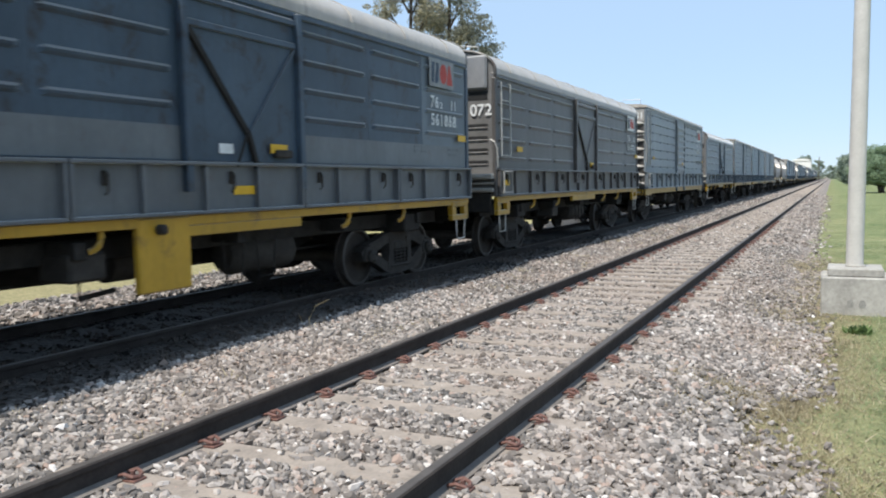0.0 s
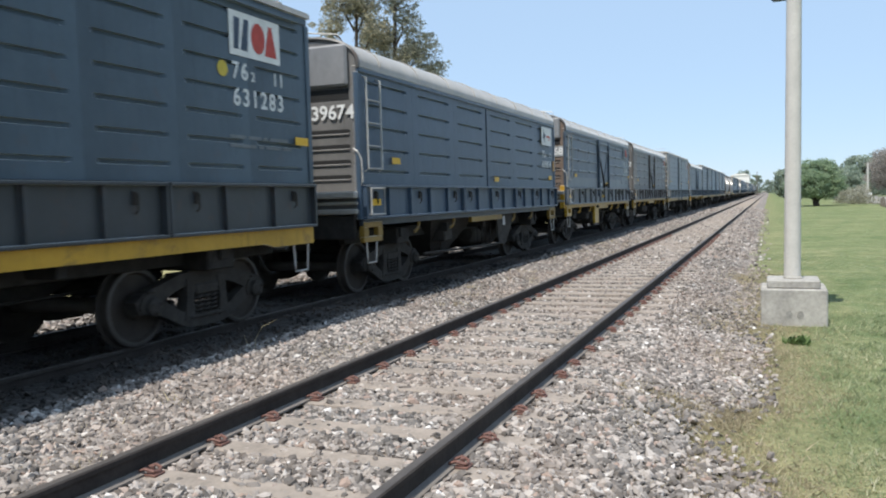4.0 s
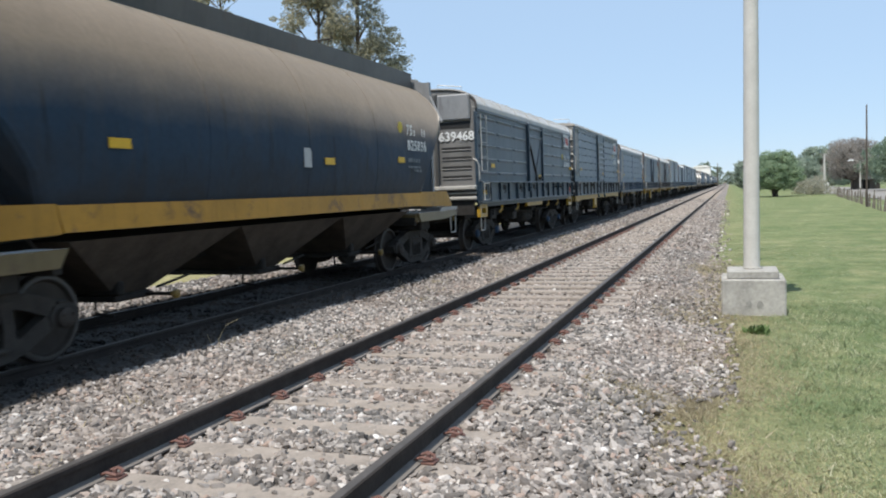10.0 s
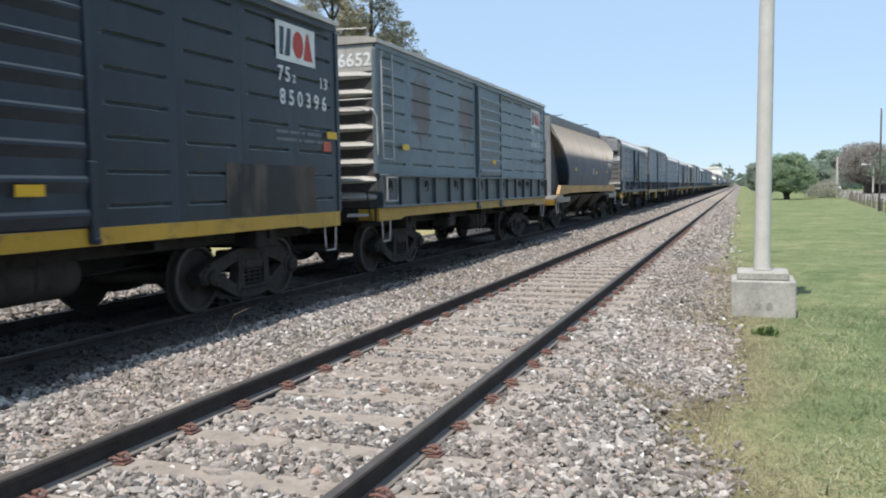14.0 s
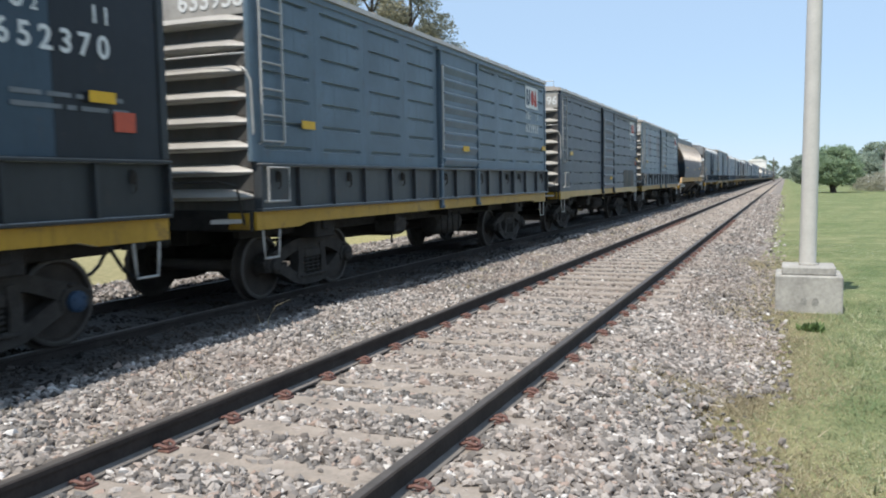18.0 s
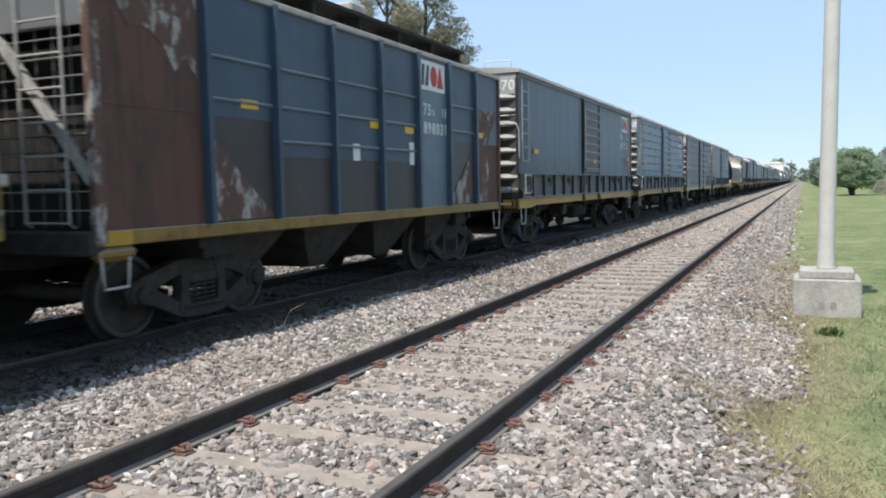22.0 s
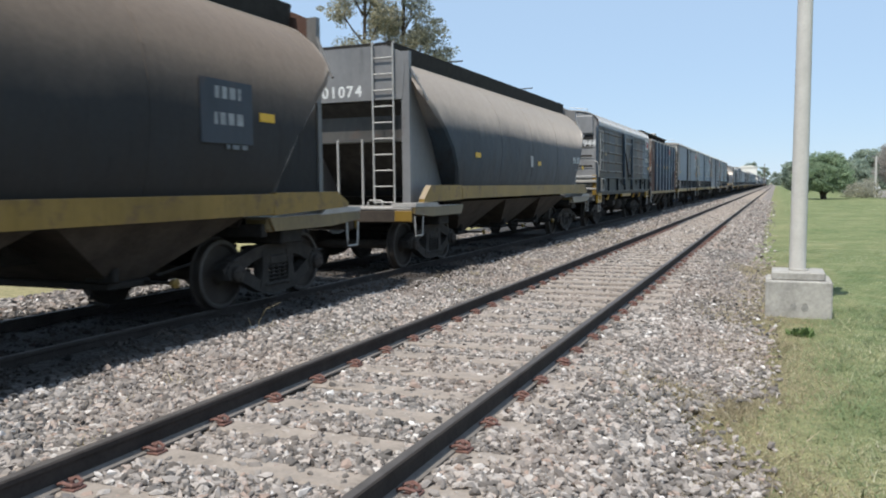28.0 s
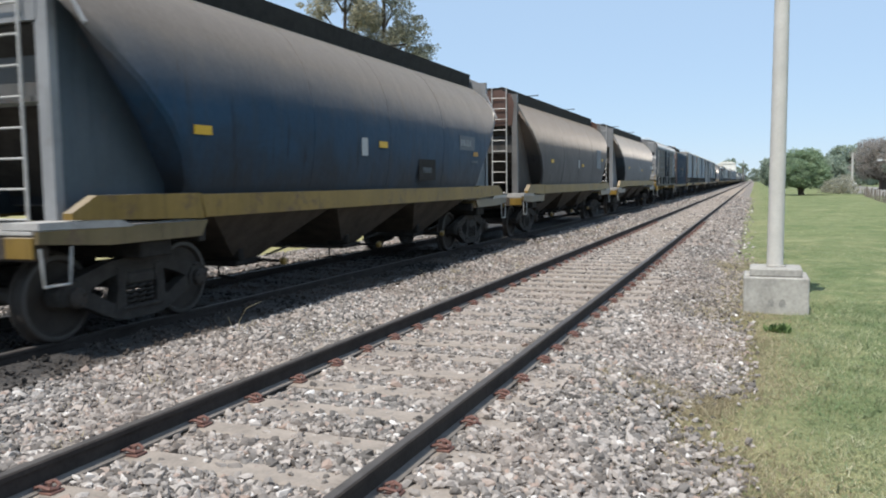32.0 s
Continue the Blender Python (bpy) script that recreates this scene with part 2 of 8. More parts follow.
def bed_mat():
    m, nt, b = nodes_of("ballast_bed")
    v = world_coords(nt)
    vor = nt.nodes.new("ShaderNodeTexVoronoi")
    vor.inputs["Scale"].default_value = 19
    nt.links.new(v, vor.inputs["Vector"])
    sep = nt.nodes.new("ShaderNodeSeparateColor")
    nt.links.new(vor.outputs["Color"], sep.inputs[0])
    col = ramp(nt, sep.outputs[0], STONES)
    col = mix(nt, ramp(nt, vor.outputs["Distance"], [(0.45, (0, 0, 0)), (0.85, (0.8, 0.8, 0.8))]), col, (0.12, 0.11, 0.10))
    big = noise_node(nt, 0.5, 4, 0.6, v)
    col = mix(nt, ramp(nt, big.outputs["Fac"], [(0.42, (0.45, 0.45, 0.45)), (0.65, (0.75, 0.75, 0.75))]), col, (0.235, 0.197, 0.165))
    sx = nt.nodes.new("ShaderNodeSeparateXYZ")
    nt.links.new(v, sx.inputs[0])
    # the bed colour darkens under the train, for its shade and for oil
    oily_shade = nt.nodes.new("ShaderNodeMapRange")
    oily_shade.inputs["From Min"].default_value, oily_shade.inputs["From Max"].default_value = -3.2, -3.75
    oily_shade.inputs["To Max"].default_value = 0.88
    nt.links.new(sx.outputs["X"], oily_shade.inputs["Value"])
    col = mix(nt, oily_shade.outputs["Result"], col, (0.016, 0.0145, 0.0135))
    nt.links.new(col, b.inputs["Base Color"])
    b.inputs["Roughness"].default_value = 0.9
    inv = nt.nodes.new("ShaderNodeMath")
    inv.operation = "SUBTRACT"
    inv.inputs[0].default_value = 1.0
    nt.links.new(vor.outputs["Distance"], inv.inputs[1])
    bump(nt, b, inv.outputs[0], 0.8, 0.04)
    return m


M_BED = bed_mat()


def grass_ground():
    m, nt, b = nodes_of("grass_ground")
    v = world_coords(nt)
    n1, n2, n3 = noise_node(nt, 0.22, 5, 0.6, v), noise_node(nt, 1.6, 5, 0.65, v), noise_node(nt, 26, 4, 0.7, v)
    n4 = noise_node(nt, 0.75, 5, 0.7, v, 0.4)
    col = ramp(nt, n1.outputs["Fac"], [(0.3, (0.140, 0.177, 0.098)), (0.5, (0.188, 0.217, 0.128)), (0.72, (0.262, 0.268, 0.172))])
    col = mix(nt, ramp(nt, n4.outputs["Fac"], [(0.42, (0.7, 0.7, 0.7)), (0.58, (0, 0, 0))]), col, (0.112, 0.155, 0.080))
    col = mix(nt, ramp(nt, n2.outputs["Fac"], [(0.46, (0, 0, 0)), (0.70, (0.70, 0.70, 0.70))]), col, (0.29, 0.282, 0.182))
    sx = nt.nodes.new("ShaderNodeSeparateXYZ")
    nt.links.new(v, sx.inputs[0])
    dry = nt.nodes.new("ShaderNodeMapRange")
    dry.inputs["From Min"].default_value, dry.inputs["From Max"].default_value = -7.0, -8.5
    dry.inputs["To Max"].default_value = 0.75
    nt.links.new(sx.outputs["X"], dry.inputs["Value"])
    col = mix(nt, dry.outputs["Result"], col, (0.40, 0.345, 0.20))
    edge = nt.nodes.new("ShaderNodeMath")
    edge.operation = "MULTIPLY_ADD"
    edge.inputs[1].default_value = -1.6
    nt.links.new(n2.outputs["Fac"], edge.inputs[0])
    nt.links.new(sx.outputs["X"], edge.inputs[2])
    bare = nt.nodes.new("ShaderNodeMapRange")
    bare.inputs["From Min"].default_value, bare.inputs["From Max"].default_value = 2.25, 0.85
    bare.inputs["To Max"].default_value = 0.85
    nt.links.new(edge.outputs[0], bare.inputs["Value"])
    far = nt.nodes.new("ShaderNodeMapRange")
    far.inputs["From Min"].default_value, far.inputs["From Max"].default_value = 12.0, 24.0
    far.inputs["To Min"].default_value, far.inputs["To Max"].default_value = 1.0, 0.3
    nt.links.new(sx.outputs["Y"], far.inputs["Value"])
    strip = nt.nodes.new("ShaderNodeMath")
    strip.operation = "MULTIPLY"
    nt.links.new(bare.outputs["Result"], strip.inputs[0])
    nt.links.new(far.outputs["Result"], strip.inputs[1])
    col = mix(nt, strip.outputs[0], col, (0.285, 0.25, 0.17))
    n5 = noise_node(nt, 7, 6, 0.75, v, 0.6)
    col = mix(nt, 0.55, col, ramp(nt, n5.outputs["Fac"], [(0.3, (0.18, 0.2, 0.14)), (0.7, (0.78, 0.76, 0.66))]), "OVERLAY")
    col = mix(nt, 0.55, col, ramp(nt, n3.outputs["Fac"], [(0.28, (0.2, 0.22, 0.15)), (0.72, (0.72, 0.72, 0.6))]), "OVERLAY")
    nt.links.new(col, b.inputs["Base Color"])
    b.inputs["Roughness"].default_value = 0.95
    b.inputs["Specular IOR Level"].default_value = 0.1
    bump(nt, b, n3.outputs["Fac"], 0.6, 0.05)
    return m


M_GRASS = grass_ground()


def blade_mat(name, stops, tint=None):
    m, nt, b = nodes_of(name)
    g = nt.nodes.new("ShaderNodeNewGeometry")
    col = ramp(nt, g.outputs["Random Per Island"], stops)
    if tint:
        pn = noise_node(nt, 0.75, 5, 0.7, world_coords(nt), 0.4)
        col = mix(nt, ramp(nt, pn.outputs["Fac"], [(0.42, (0.7, 0.7, 0.7)), (0.56, (0, 0, 0))]), col, tint)
    nt.links.new(col, b.inputs["Base Color"])
    b.inputs["Roughness"].default_value = 0.75
    b.inputs["Specular IOR Level"].default_value = 0.2
    tr = nt.nodes.new("ShaderNodeBsdfTranslucent")
    ms = nt.nodes.new("ShaderNodeMixShader")
    ms.inputs[0].default_value = 0.5
    nt.links.new(b.inputs["Base Color"].links[0].from_socket, tr.inputs["Color"])
    nt.links.new(b.outputs[0], ms.inputs[1])
    nt.links.new(tr.outputs[0], ms.inputs[2])
    nt.links.new(ms.outputs[0], nt.nodes["Material Output"].inputs["Surface"])
    return m


M_BLADE = blade_mat("grass_blades", [(0.0, (0.185, 0.235, 0.118)), (0.4, (0.29, 0.345, 0.19)), (0.75, (0.45, 0.47, 0.29)), (1.0, (0.66, 0.63, 0.44))], (0.20, 0.28, 0.135))
M_WEED = blade_mat("weed_leaves", [(0.0, (0.09, 0.14, 0.05)), (1.0, (0.22, 0.30, 0.12))])
M_STRAW = blade_mat("dry_straw", [(0.0, (0.21, 0.175, 0.11)), (0.5, (0.35, 0.305, 0.20)), (1.0, (0.58, 0.51, 0.36))])
M_LEAF_A = blade_mat("eucalyptus_leaves", [(0.0, (0.22, 0.23, 0.19)), (0.6, (0.36, 0.35, 0.26)), (1.0, (0.52, 0.47, 0.32))])
M_LEAF_E = blade_mat("dark_eucalyptus_leaves", [(0.0, (0.15, 0.17, 0.145)), (0.6, (0.24, 0.255, 0.20)), (1.0, (0.36, 0.355, 0.26))])
M_LEAF_B = blade_mat("bright_leaves", [(0.0, (0.235, 0.315, 0.20)), (0.6, (0.31, 0.40, 0.26)), (1.0, (0.38, 0.46, 0.30))])
# these two are paled and greyed to put distance haze into the colour
M_LEAF_C = blade_mat("hazed_brown_twigs", [(0.0, (0.33, 0.305, 0.28)), (0.6, (0.385, 0.355, 0.32)), (1.0, (0.44, 0.40, 0.36))])
M_LEAF_D = blade_mat("hazed_dark_leaves", [(0.0, (0.24, 0.30, 0.24)), (0.6, (0.32, 0.38, 0.30)), (1.0, (0.40, 0.45, 0.36))])
M_LEAF_F = blade_mat("shady_leaves", [(0.0, (0.17, 0.23, 0.17)), (0.6, (0.24, 0.31, 0.22)), (1.0, (0.32, 0.38, 0.28))])
M_SHRUB = blade_mat("dry_shrub_twigs", [(0.0, (0.34, 0.33, 0.26)), (1.0, (0.44, 0.42, 0.33))])
M_BARK = simple("bark", (0.10, 0.08, 0.065), 0.9, 0, 0.4, 5, 0.6)
M_FOOT = simple("dusty_rail_foot", (0.17, 0.15, 0.133), 0.85, 0, 0.3, 6, 0.3)
M_SLEEPER = simple("weathered_sleeper", (0.275, 0.236, 0.2), 0.9, 0, 0.32, 4, 0.5)
# sleeper colour lowered for oil and the shade under the train
M_SLEEPER_OILY_SHADE = simple("oily_shaded_sleeper", (0.034, 0.030, 0.027), 0.85, 0, 0.4, 5, 0.5)
M_RAIL_SIDE = simple("rail_steel", (0.045, 0.038, 0.034), 0.85, 0.0, 0.4, 4, 0.3, spec=0.15)
M_RAIL_TOP = simple("worn_rail_head", (0.085, 0.076, 0.070), 0.6, 0.1, 0.3, 7, 0.1, spec=0.3)
M_CLIP = simple("rusty_orange_clip", (0.165, 0.085, 0.068), 0.7, 0.1, 0.35, 30, 0.2)
M_CONC = simple("old_concrete", (0.35, 0.335, 0.305), 0.9, 0, 0.38, 2.6, 0.4)
M_SMUDGE = simple("smudged_concrete", (0.255, 0.247, 0.228), 0.9, 0, 0.4, 30, 0.3)
M_CONC_LIGHT = simple("pale_concrete_pole", (0.52, 0.50, 0.46), 0.85, 0, 0.12, 4, 0.25)
M_SIGNBOX = simple("blue_grey_sheet", (0.10, 0.125, 0.15), 0.6, 0.1, 0.2, 6, 0.1)
M_BLACK = simple("grimy_black_iron", (0.026, 0.024, 0.022), 0.8, 0.0, 0.5, 7, 0.3, spec=0.2)
M_IRON = simple("dusty_cast_iron", (0.042, 0.038, 0.034), 0.85, 0.0, 0.5, 6, 0.35, spec=0.2)
M_WHEEL = simple("brown_wheel_steel", (0.050, 0.042, 0.036), 0.75, 0.1, 0.35, 5, 0.2, spec=0.25)
M_TREAD = simple("dull_wheel_rim", (0.075, 0.068, 0.061), 0.55, 0.2, 0.2, 8, 0.05)
M_BARE = simple("grey_galvanised_bar", (0.40, 0.39, 0.37), 0.55, 0.3, 0.2, 12, 0.15)
M_WALKWAY = simple("pale_walkway_sheet", (0.36, 0.345, 0.325), 0.75, 0.1, 0.38, 3.5, 0.25)
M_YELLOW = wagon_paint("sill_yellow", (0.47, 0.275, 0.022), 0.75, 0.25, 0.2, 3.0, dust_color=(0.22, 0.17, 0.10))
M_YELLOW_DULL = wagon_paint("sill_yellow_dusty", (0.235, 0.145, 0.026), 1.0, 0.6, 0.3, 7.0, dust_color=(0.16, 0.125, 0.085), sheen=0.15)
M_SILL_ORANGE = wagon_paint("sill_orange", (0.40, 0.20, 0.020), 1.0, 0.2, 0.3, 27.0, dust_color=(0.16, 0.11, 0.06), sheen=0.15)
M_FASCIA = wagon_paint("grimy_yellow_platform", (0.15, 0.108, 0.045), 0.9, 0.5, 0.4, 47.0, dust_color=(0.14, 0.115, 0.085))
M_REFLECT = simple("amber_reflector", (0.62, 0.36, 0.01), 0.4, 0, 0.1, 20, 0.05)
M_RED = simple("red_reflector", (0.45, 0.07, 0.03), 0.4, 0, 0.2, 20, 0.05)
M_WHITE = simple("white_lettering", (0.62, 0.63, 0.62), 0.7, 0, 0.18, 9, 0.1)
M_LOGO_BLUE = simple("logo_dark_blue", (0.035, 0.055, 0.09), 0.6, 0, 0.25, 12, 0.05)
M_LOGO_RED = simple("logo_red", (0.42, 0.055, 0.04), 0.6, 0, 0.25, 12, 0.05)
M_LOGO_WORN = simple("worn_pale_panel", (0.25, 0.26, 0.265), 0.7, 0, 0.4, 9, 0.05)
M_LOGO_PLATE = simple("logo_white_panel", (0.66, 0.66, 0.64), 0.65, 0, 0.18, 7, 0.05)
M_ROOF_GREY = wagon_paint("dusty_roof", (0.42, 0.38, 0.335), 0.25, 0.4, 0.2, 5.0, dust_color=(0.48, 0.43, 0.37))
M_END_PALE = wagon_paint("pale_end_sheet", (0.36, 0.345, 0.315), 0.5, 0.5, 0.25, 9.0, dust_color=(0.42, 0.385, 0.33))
# dark trim colour; behind ribs and over platforms it paints in shade
M_END_BACK = wagon_paint("dark_trim_and_shaded_end", (0.07, 0.068, 0.064), 0.6, 0.4, 0.3, 29.0, dust_color=(0.22, 0.20, 0.17))
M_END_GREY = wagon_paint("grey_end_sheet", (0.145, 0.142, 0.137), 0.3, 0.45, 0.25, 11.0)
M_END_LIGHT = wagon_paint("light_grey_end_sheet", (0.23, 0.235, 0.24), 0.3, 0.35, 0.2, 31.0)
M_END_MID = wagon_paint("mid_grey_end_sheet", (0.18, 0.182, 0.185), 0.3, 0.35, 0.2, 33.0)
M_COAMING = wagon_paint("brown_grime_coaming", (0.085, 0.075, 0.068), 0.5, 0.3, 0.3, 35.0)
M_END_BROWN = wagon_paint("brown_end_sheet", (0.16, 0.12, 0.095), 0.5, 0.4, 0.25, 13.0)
def rust_mat():
    """Sheet steel rusted through its paint, with dark runs and remnants of blue-grey."""
    m, nt, b = nodes_of("rusted_sheet")
    big = noise_node(nt, 1.5, 7, 0.68, coords(nt, scale=(1, 1, 0.5), loc=(17, 3, 0)), 0.3)
    run = noise_node(nt, 3.0, 5, 0.7, coords(nt, scale=(1, 2.2, 0.2), loc=(0, 17, 0)))
    fine = noise_node(nt, 38, 4, 0.7, coords(nt))
    col = ramp(nt, big.outputs["Fac"], [(0.26, (0.046, 0.044, 0.046)), (0.40, (0.078, 0.043, 0.034)), (0.56, (0.112, 0.055, 0.041)), (0.74, (0.085, 0.047, 0.038))])
    col = mix(nt, ramp(nt, run.outputs["Fac"], [(0.52, (0, 0, 0)), (0.70, (0.6, 0.6, 0.6))]), col, (0.030, 0.026, 0.024))
    col = mix(nt, 0.35, col, fine.outputs["Fac"], "OVERLAY")
    nt.links.new(col, b.inputs["Base Color"])
    b.inputs["Roughness"].default_value = 0.72
    b.inputs["Specular IOR Level"].default_value = 0.3
    bump(nt, b, fine.outputs["Fac"], 0.25, 0.01)
    return m


M_RUST = rust_mat()


def flake_mat():
    """White paint flaking off rusted steel in vertical tatters."""
    m, nt, b = nodes_of("flaking_rust_white")
    v = coords(nt, scale=(1, 1, 0.45))
    n, f = noise_node(nt, 5.5, 8, 0.72, v, 0.4), noise_node(nt, 30, 4, 0.7, v)
    rusty = ramp(nt, f.outputs["Fac"], [(0.3, (0.07, 0.038, 0.030)), (0.7, (0.115, 0.060, 0.045))])
    white = ramp(nt, f.outputs["Fac"], [(0.3, (0.19, 0.175, 0.16)), (0.7, (0.38, 0.36, 0.33))])
    nt.links.new(mix(nt, ramp(nt, n.outputs["Fac"], [(0.52, (0, 0, 0)), (0.58, (1, 1, 1))]), rusty, white), b.inputs["Base Color"])
    b.inputs["Roughness"].default_value = 0.8
    bump(nt, b, n.outputs["Fac"], 0.3, 0.01)
    return m


M_RUST_BARE = flake_mat()
M_ASPHALT = simple("grey_road", (0.24, 0.225, 0.205), 0.9, 0, 0.2, 0.7, 0.2)
M_POST_WOOD = simple("grey_fence_wood", (0.17, 0.145, 0.12), 0.9, 0, 0.3, 9, 0.4)
M_POLE = simple("tarred_pole_wood", (0.075, 0.06, 0.05), 0.9, 0, 0.3, 6, 0.4)
M_HOUSE = simple("white_plaster", (0.72, 0.71, 0.68), 0.8, 0, 0.1, 1, 0.1)
M_GLASS_DARK = simple("dark_window_glass", (0.02, 0.025, 0.03), 0.15, 0, 0.1, 3, 0.0)
M_CAR = simple("white_car_paint", (0.75, 0.75, 0.75), 0.25, 0, 0.05, 2, 0.0)
M_TYRE = simple("tyre_rubber", (0.02, 0.02, 0.02), 0.85, 0, 0.2, 12, 0.1)
M_LAMP = simple("pale_lamp_head", (0.75, 0.76, 0.76), 0.3, 0.1, 0.1, 5, 0.0)
M_HOSE_SLOT_SHADE = simple("black_hose_and_slot_shade", (0.015, 0.015, 0.015), 0.6, 0, 0.3, 20, 0.1)
M_CHUTE = simple("brown_dusty_chute", (0.055, 0.045, 0.037), 0.85, 0.0, 0.5, 3, 0.3, spec=0.2)
M_LABEL = simple("dull_grey_lettering", (0.14, 0.155, 0.165), 0.7, 0, 0.3, 9, 0.1)
M_DOT = simple("yellow_painted_dot", (0.50, 0.38, 0.05), 0.6, 0, 0.25, 9, 0.05)
M_PAPER = simple("pale_paper", (0.42, 0.42, 0.41), 0.8, 0, 0.15, 12, 0.05)
M_CAP_BLUE = simple("blue_bearing_cap", (0.022, 0.050, 0.095), 0.6, 0, 0.35, 20, 0.1)
M_GRAIN = blade_mat("sprouting_green", [(0.0, (0.12, 0.16, 0.04)), (1.0, (0.32, 0.36, 0.12))])


# ---------------------------------------------------------------- mesh building
class MB:
    """Collects plain geometry for one mesh."""

    def __init__(self):
        self.v, self.f = [], []

    def add(self, verts, faces):
        o = len(self.v)
        self.v.extend(tuple(p) for p in verts)
        self.f.extend(tuple(i + o for i in f) for f in faces)
        return self

    def box(self, x0, x1, y0, y1, z0, z1, b=0.0):
        lo, hi = (min(x0, x1), min(y0, y1), min(z0, z1)), (max(x0, x1), max(y0, y1), max(z0, z1))
        if b <= 0:
            vs = [(x, y, z) for x in (lo[0], hi[0]) for y in (lo[1], hi[1]) for z in (lo[2], hi[2])]
            return self.add(vs, [(0, 1, 3, 2), (4, 6, 7, 5), (0, 4, 5, 1), (2, 3, 7, 6), (0, 2, 6, 4), (1, 5, 7, 3)])
        b = min(b, *[(h - l) * 0.45 for l, h in zip(lo, hi)])
        vs, idx = [], {}
        for sx in (0, 1):
            for sy in (0, 1):
                for sz in (0, 1):
                    s = (sx, sy, sz)
                    for ax in range(3):
                        p = [hi[k] if s[k] else lo[k] for k in range(3)]
                        for k in range(3):
                            if k != ax:
                                p[k] += -b if s[k] else b
                        idx[s, ax] = len(vs)
                        vs.append(p)
        fs = []
        for ax in range(3):
            o1, o2 = [k for k in range(3) if k != ax]
            for side in (0, 1):
                loop = []
                for a, c in ((0, 0), (1, 0), (1, 1), (0, 1)):
                    s = [0, 0, 0]
                    s[ax], s[o1], s[o2] = side, a, c
                    loop.append(idx[tuple(s), ax])
                fs.append(loop)
            for a in (0, 1):
                for c in (0, 1):
                    s0, s1 = [0, 0, 0], [0, 0, 0]
                    s0[ax], s0[o1], s0[o2] = 0, a, c
                    s1[ax], s1[o1], s1[o2] = 1, a, c
                    fs.append([idx[tuple(s0), o1], idx[tuple(s1), o1], idx[tuple(s1), o2], idx[tuple(s0), o2]])
        for sx in (0, 1):
            for sy in (0, 1):
                for sz in (0, 1):
                    fs.append([idx[(sx, sy, sz), k] for k in range(3)])
        return self.add(vs, fs)

    def prism(self, outline, a0, a1, axis="y"):
        """An outline of two coordinates drawn out along an axis (x: outline is y, z; y: x, z; z: x, y)."""
        def put(p, a):
            return {"x": (a, p[0], p[1]), "y": (p[0], a, p[1]), "z": (p[0], p[1], a)}[axis]
        n = len(outline)
        vs = [put(p, a0) for p in outline] + [put(p, a1) for p in outline]
        fs = [(i, (i + 1) % n, (i + 1) % n + n, i + n) for i in range(n)] + [tuple(range(n)), tuple(range(2 * n - 1, n - 1, -1))]
        return self.add(vs, fs)

    def lathe(self, profile, axis="x", c=(0, 0, 0), seg=20):
        """Rings of (along, radius) about an axis through c."""
        vs = []
        for al, r in profile:
            for k in range(seg):
                a = 2 * math.pi * k / seg
                p, q = r * math.cos(a), r * math.sin(a)
                d = {"x": (al, p, q), "y": (p, al, q), "z": (p, q, al)}[axis]
                vs.append((c[0] + d[0], c[1] + d[1], c[2] + d[2]))
        n = len(profile)
        fs = [(i * seg + k, i * seg + (k + 1) % seg, (i + 1) * seg + (k + 1) % seg, (i + 1) * seg + k) for i in range(n - 1) for k in range(seg)]
        fs += [tuple(range(seg - 1, -1, -1)), tuple((n - 1) * seg + k for k in range(seg))]
        return self.add(vs, fs)

    def tube(self, pts, r=0.012, seg=6):
        """A bar bent along points."""
        pts = [Vector(p) for p in pts]
        vs, n = [], len(pts)
        for i, p in enumerate(pts):
            d = (pts[min(i + 1, n - 1)] - pts[max(i - 1, 0)]).normalized()
            s = d.cross(Vector((0, 0, 1)) if abs(d.z) < 0.9 else Vector((1, 0, 0))).normalized()
            t = d.cross(s)
            rr = r[i] if isinstance(r, (list, tuple)) else r
            vs += [p + (s * math.cos(2 * math.pi * k / seg) + t * math.sin(2 * math.pi * k / seg)) * rr for k in range(seg)]
        fs = [(i * seg + k, i * seg + (k + 1) % seg, (i + 1) * seg + (k + 1) % seg, (i + 1) * seg + k) for i in range(n - 1) for k in range(seg)]
        fs += [tuple(range(seg - 1, -1, -1)), tuple((n - 1) * seg + k for k in range(seg))]
        return self.add(vs, fs)

    def mesh(self, name, material, smooth=False):
        me = bpy.data.meshes.new(name)
        me.from_pydata(self.v, [], self.f)
        bm = bmesh.new()
        bm.from_mesh(me)
        bmesh.ops.recalc_face_normals(bm, faces=bm.faces)
        bm.to_mesh(me)
        bm.free()
        if smooth:
            me.polygons.foreach_set("use_smooth", [True] * len(me.polygons))
            me.set_sharp_from_angle(angle=radians(38))
        me.materials.append(material)
        return me


def part(name, mb, material, parent, label="", smooth=False, m=None):
    """ONE mesh object under a thing or a part. mb: an MB or a finished mesh."""
    me = mb.mesh(name, material, smooth) if isinstance(mb, MB) else mb
    ob = new(name, me)
    ob.parent = parent
    if m is not None:
        ob.matrix_basis = m
    if label:
        tagged(ob, label)
    return ob


def thing(name, m, label, category, group="", kind=""):
    ob = new(name)
    ob.empty_display_size = 0.3
    ob.matrix_basis = m
    return tagged(ob, label, category, group, kind)


def solo(name, mb, material, label, category, kind="", smooth=False, group=""):
    me = mb.mesh(name, material, smooth) if isinstance(mb, MB) else mb
    return tagged(new(name, me), label, category, group, kind)


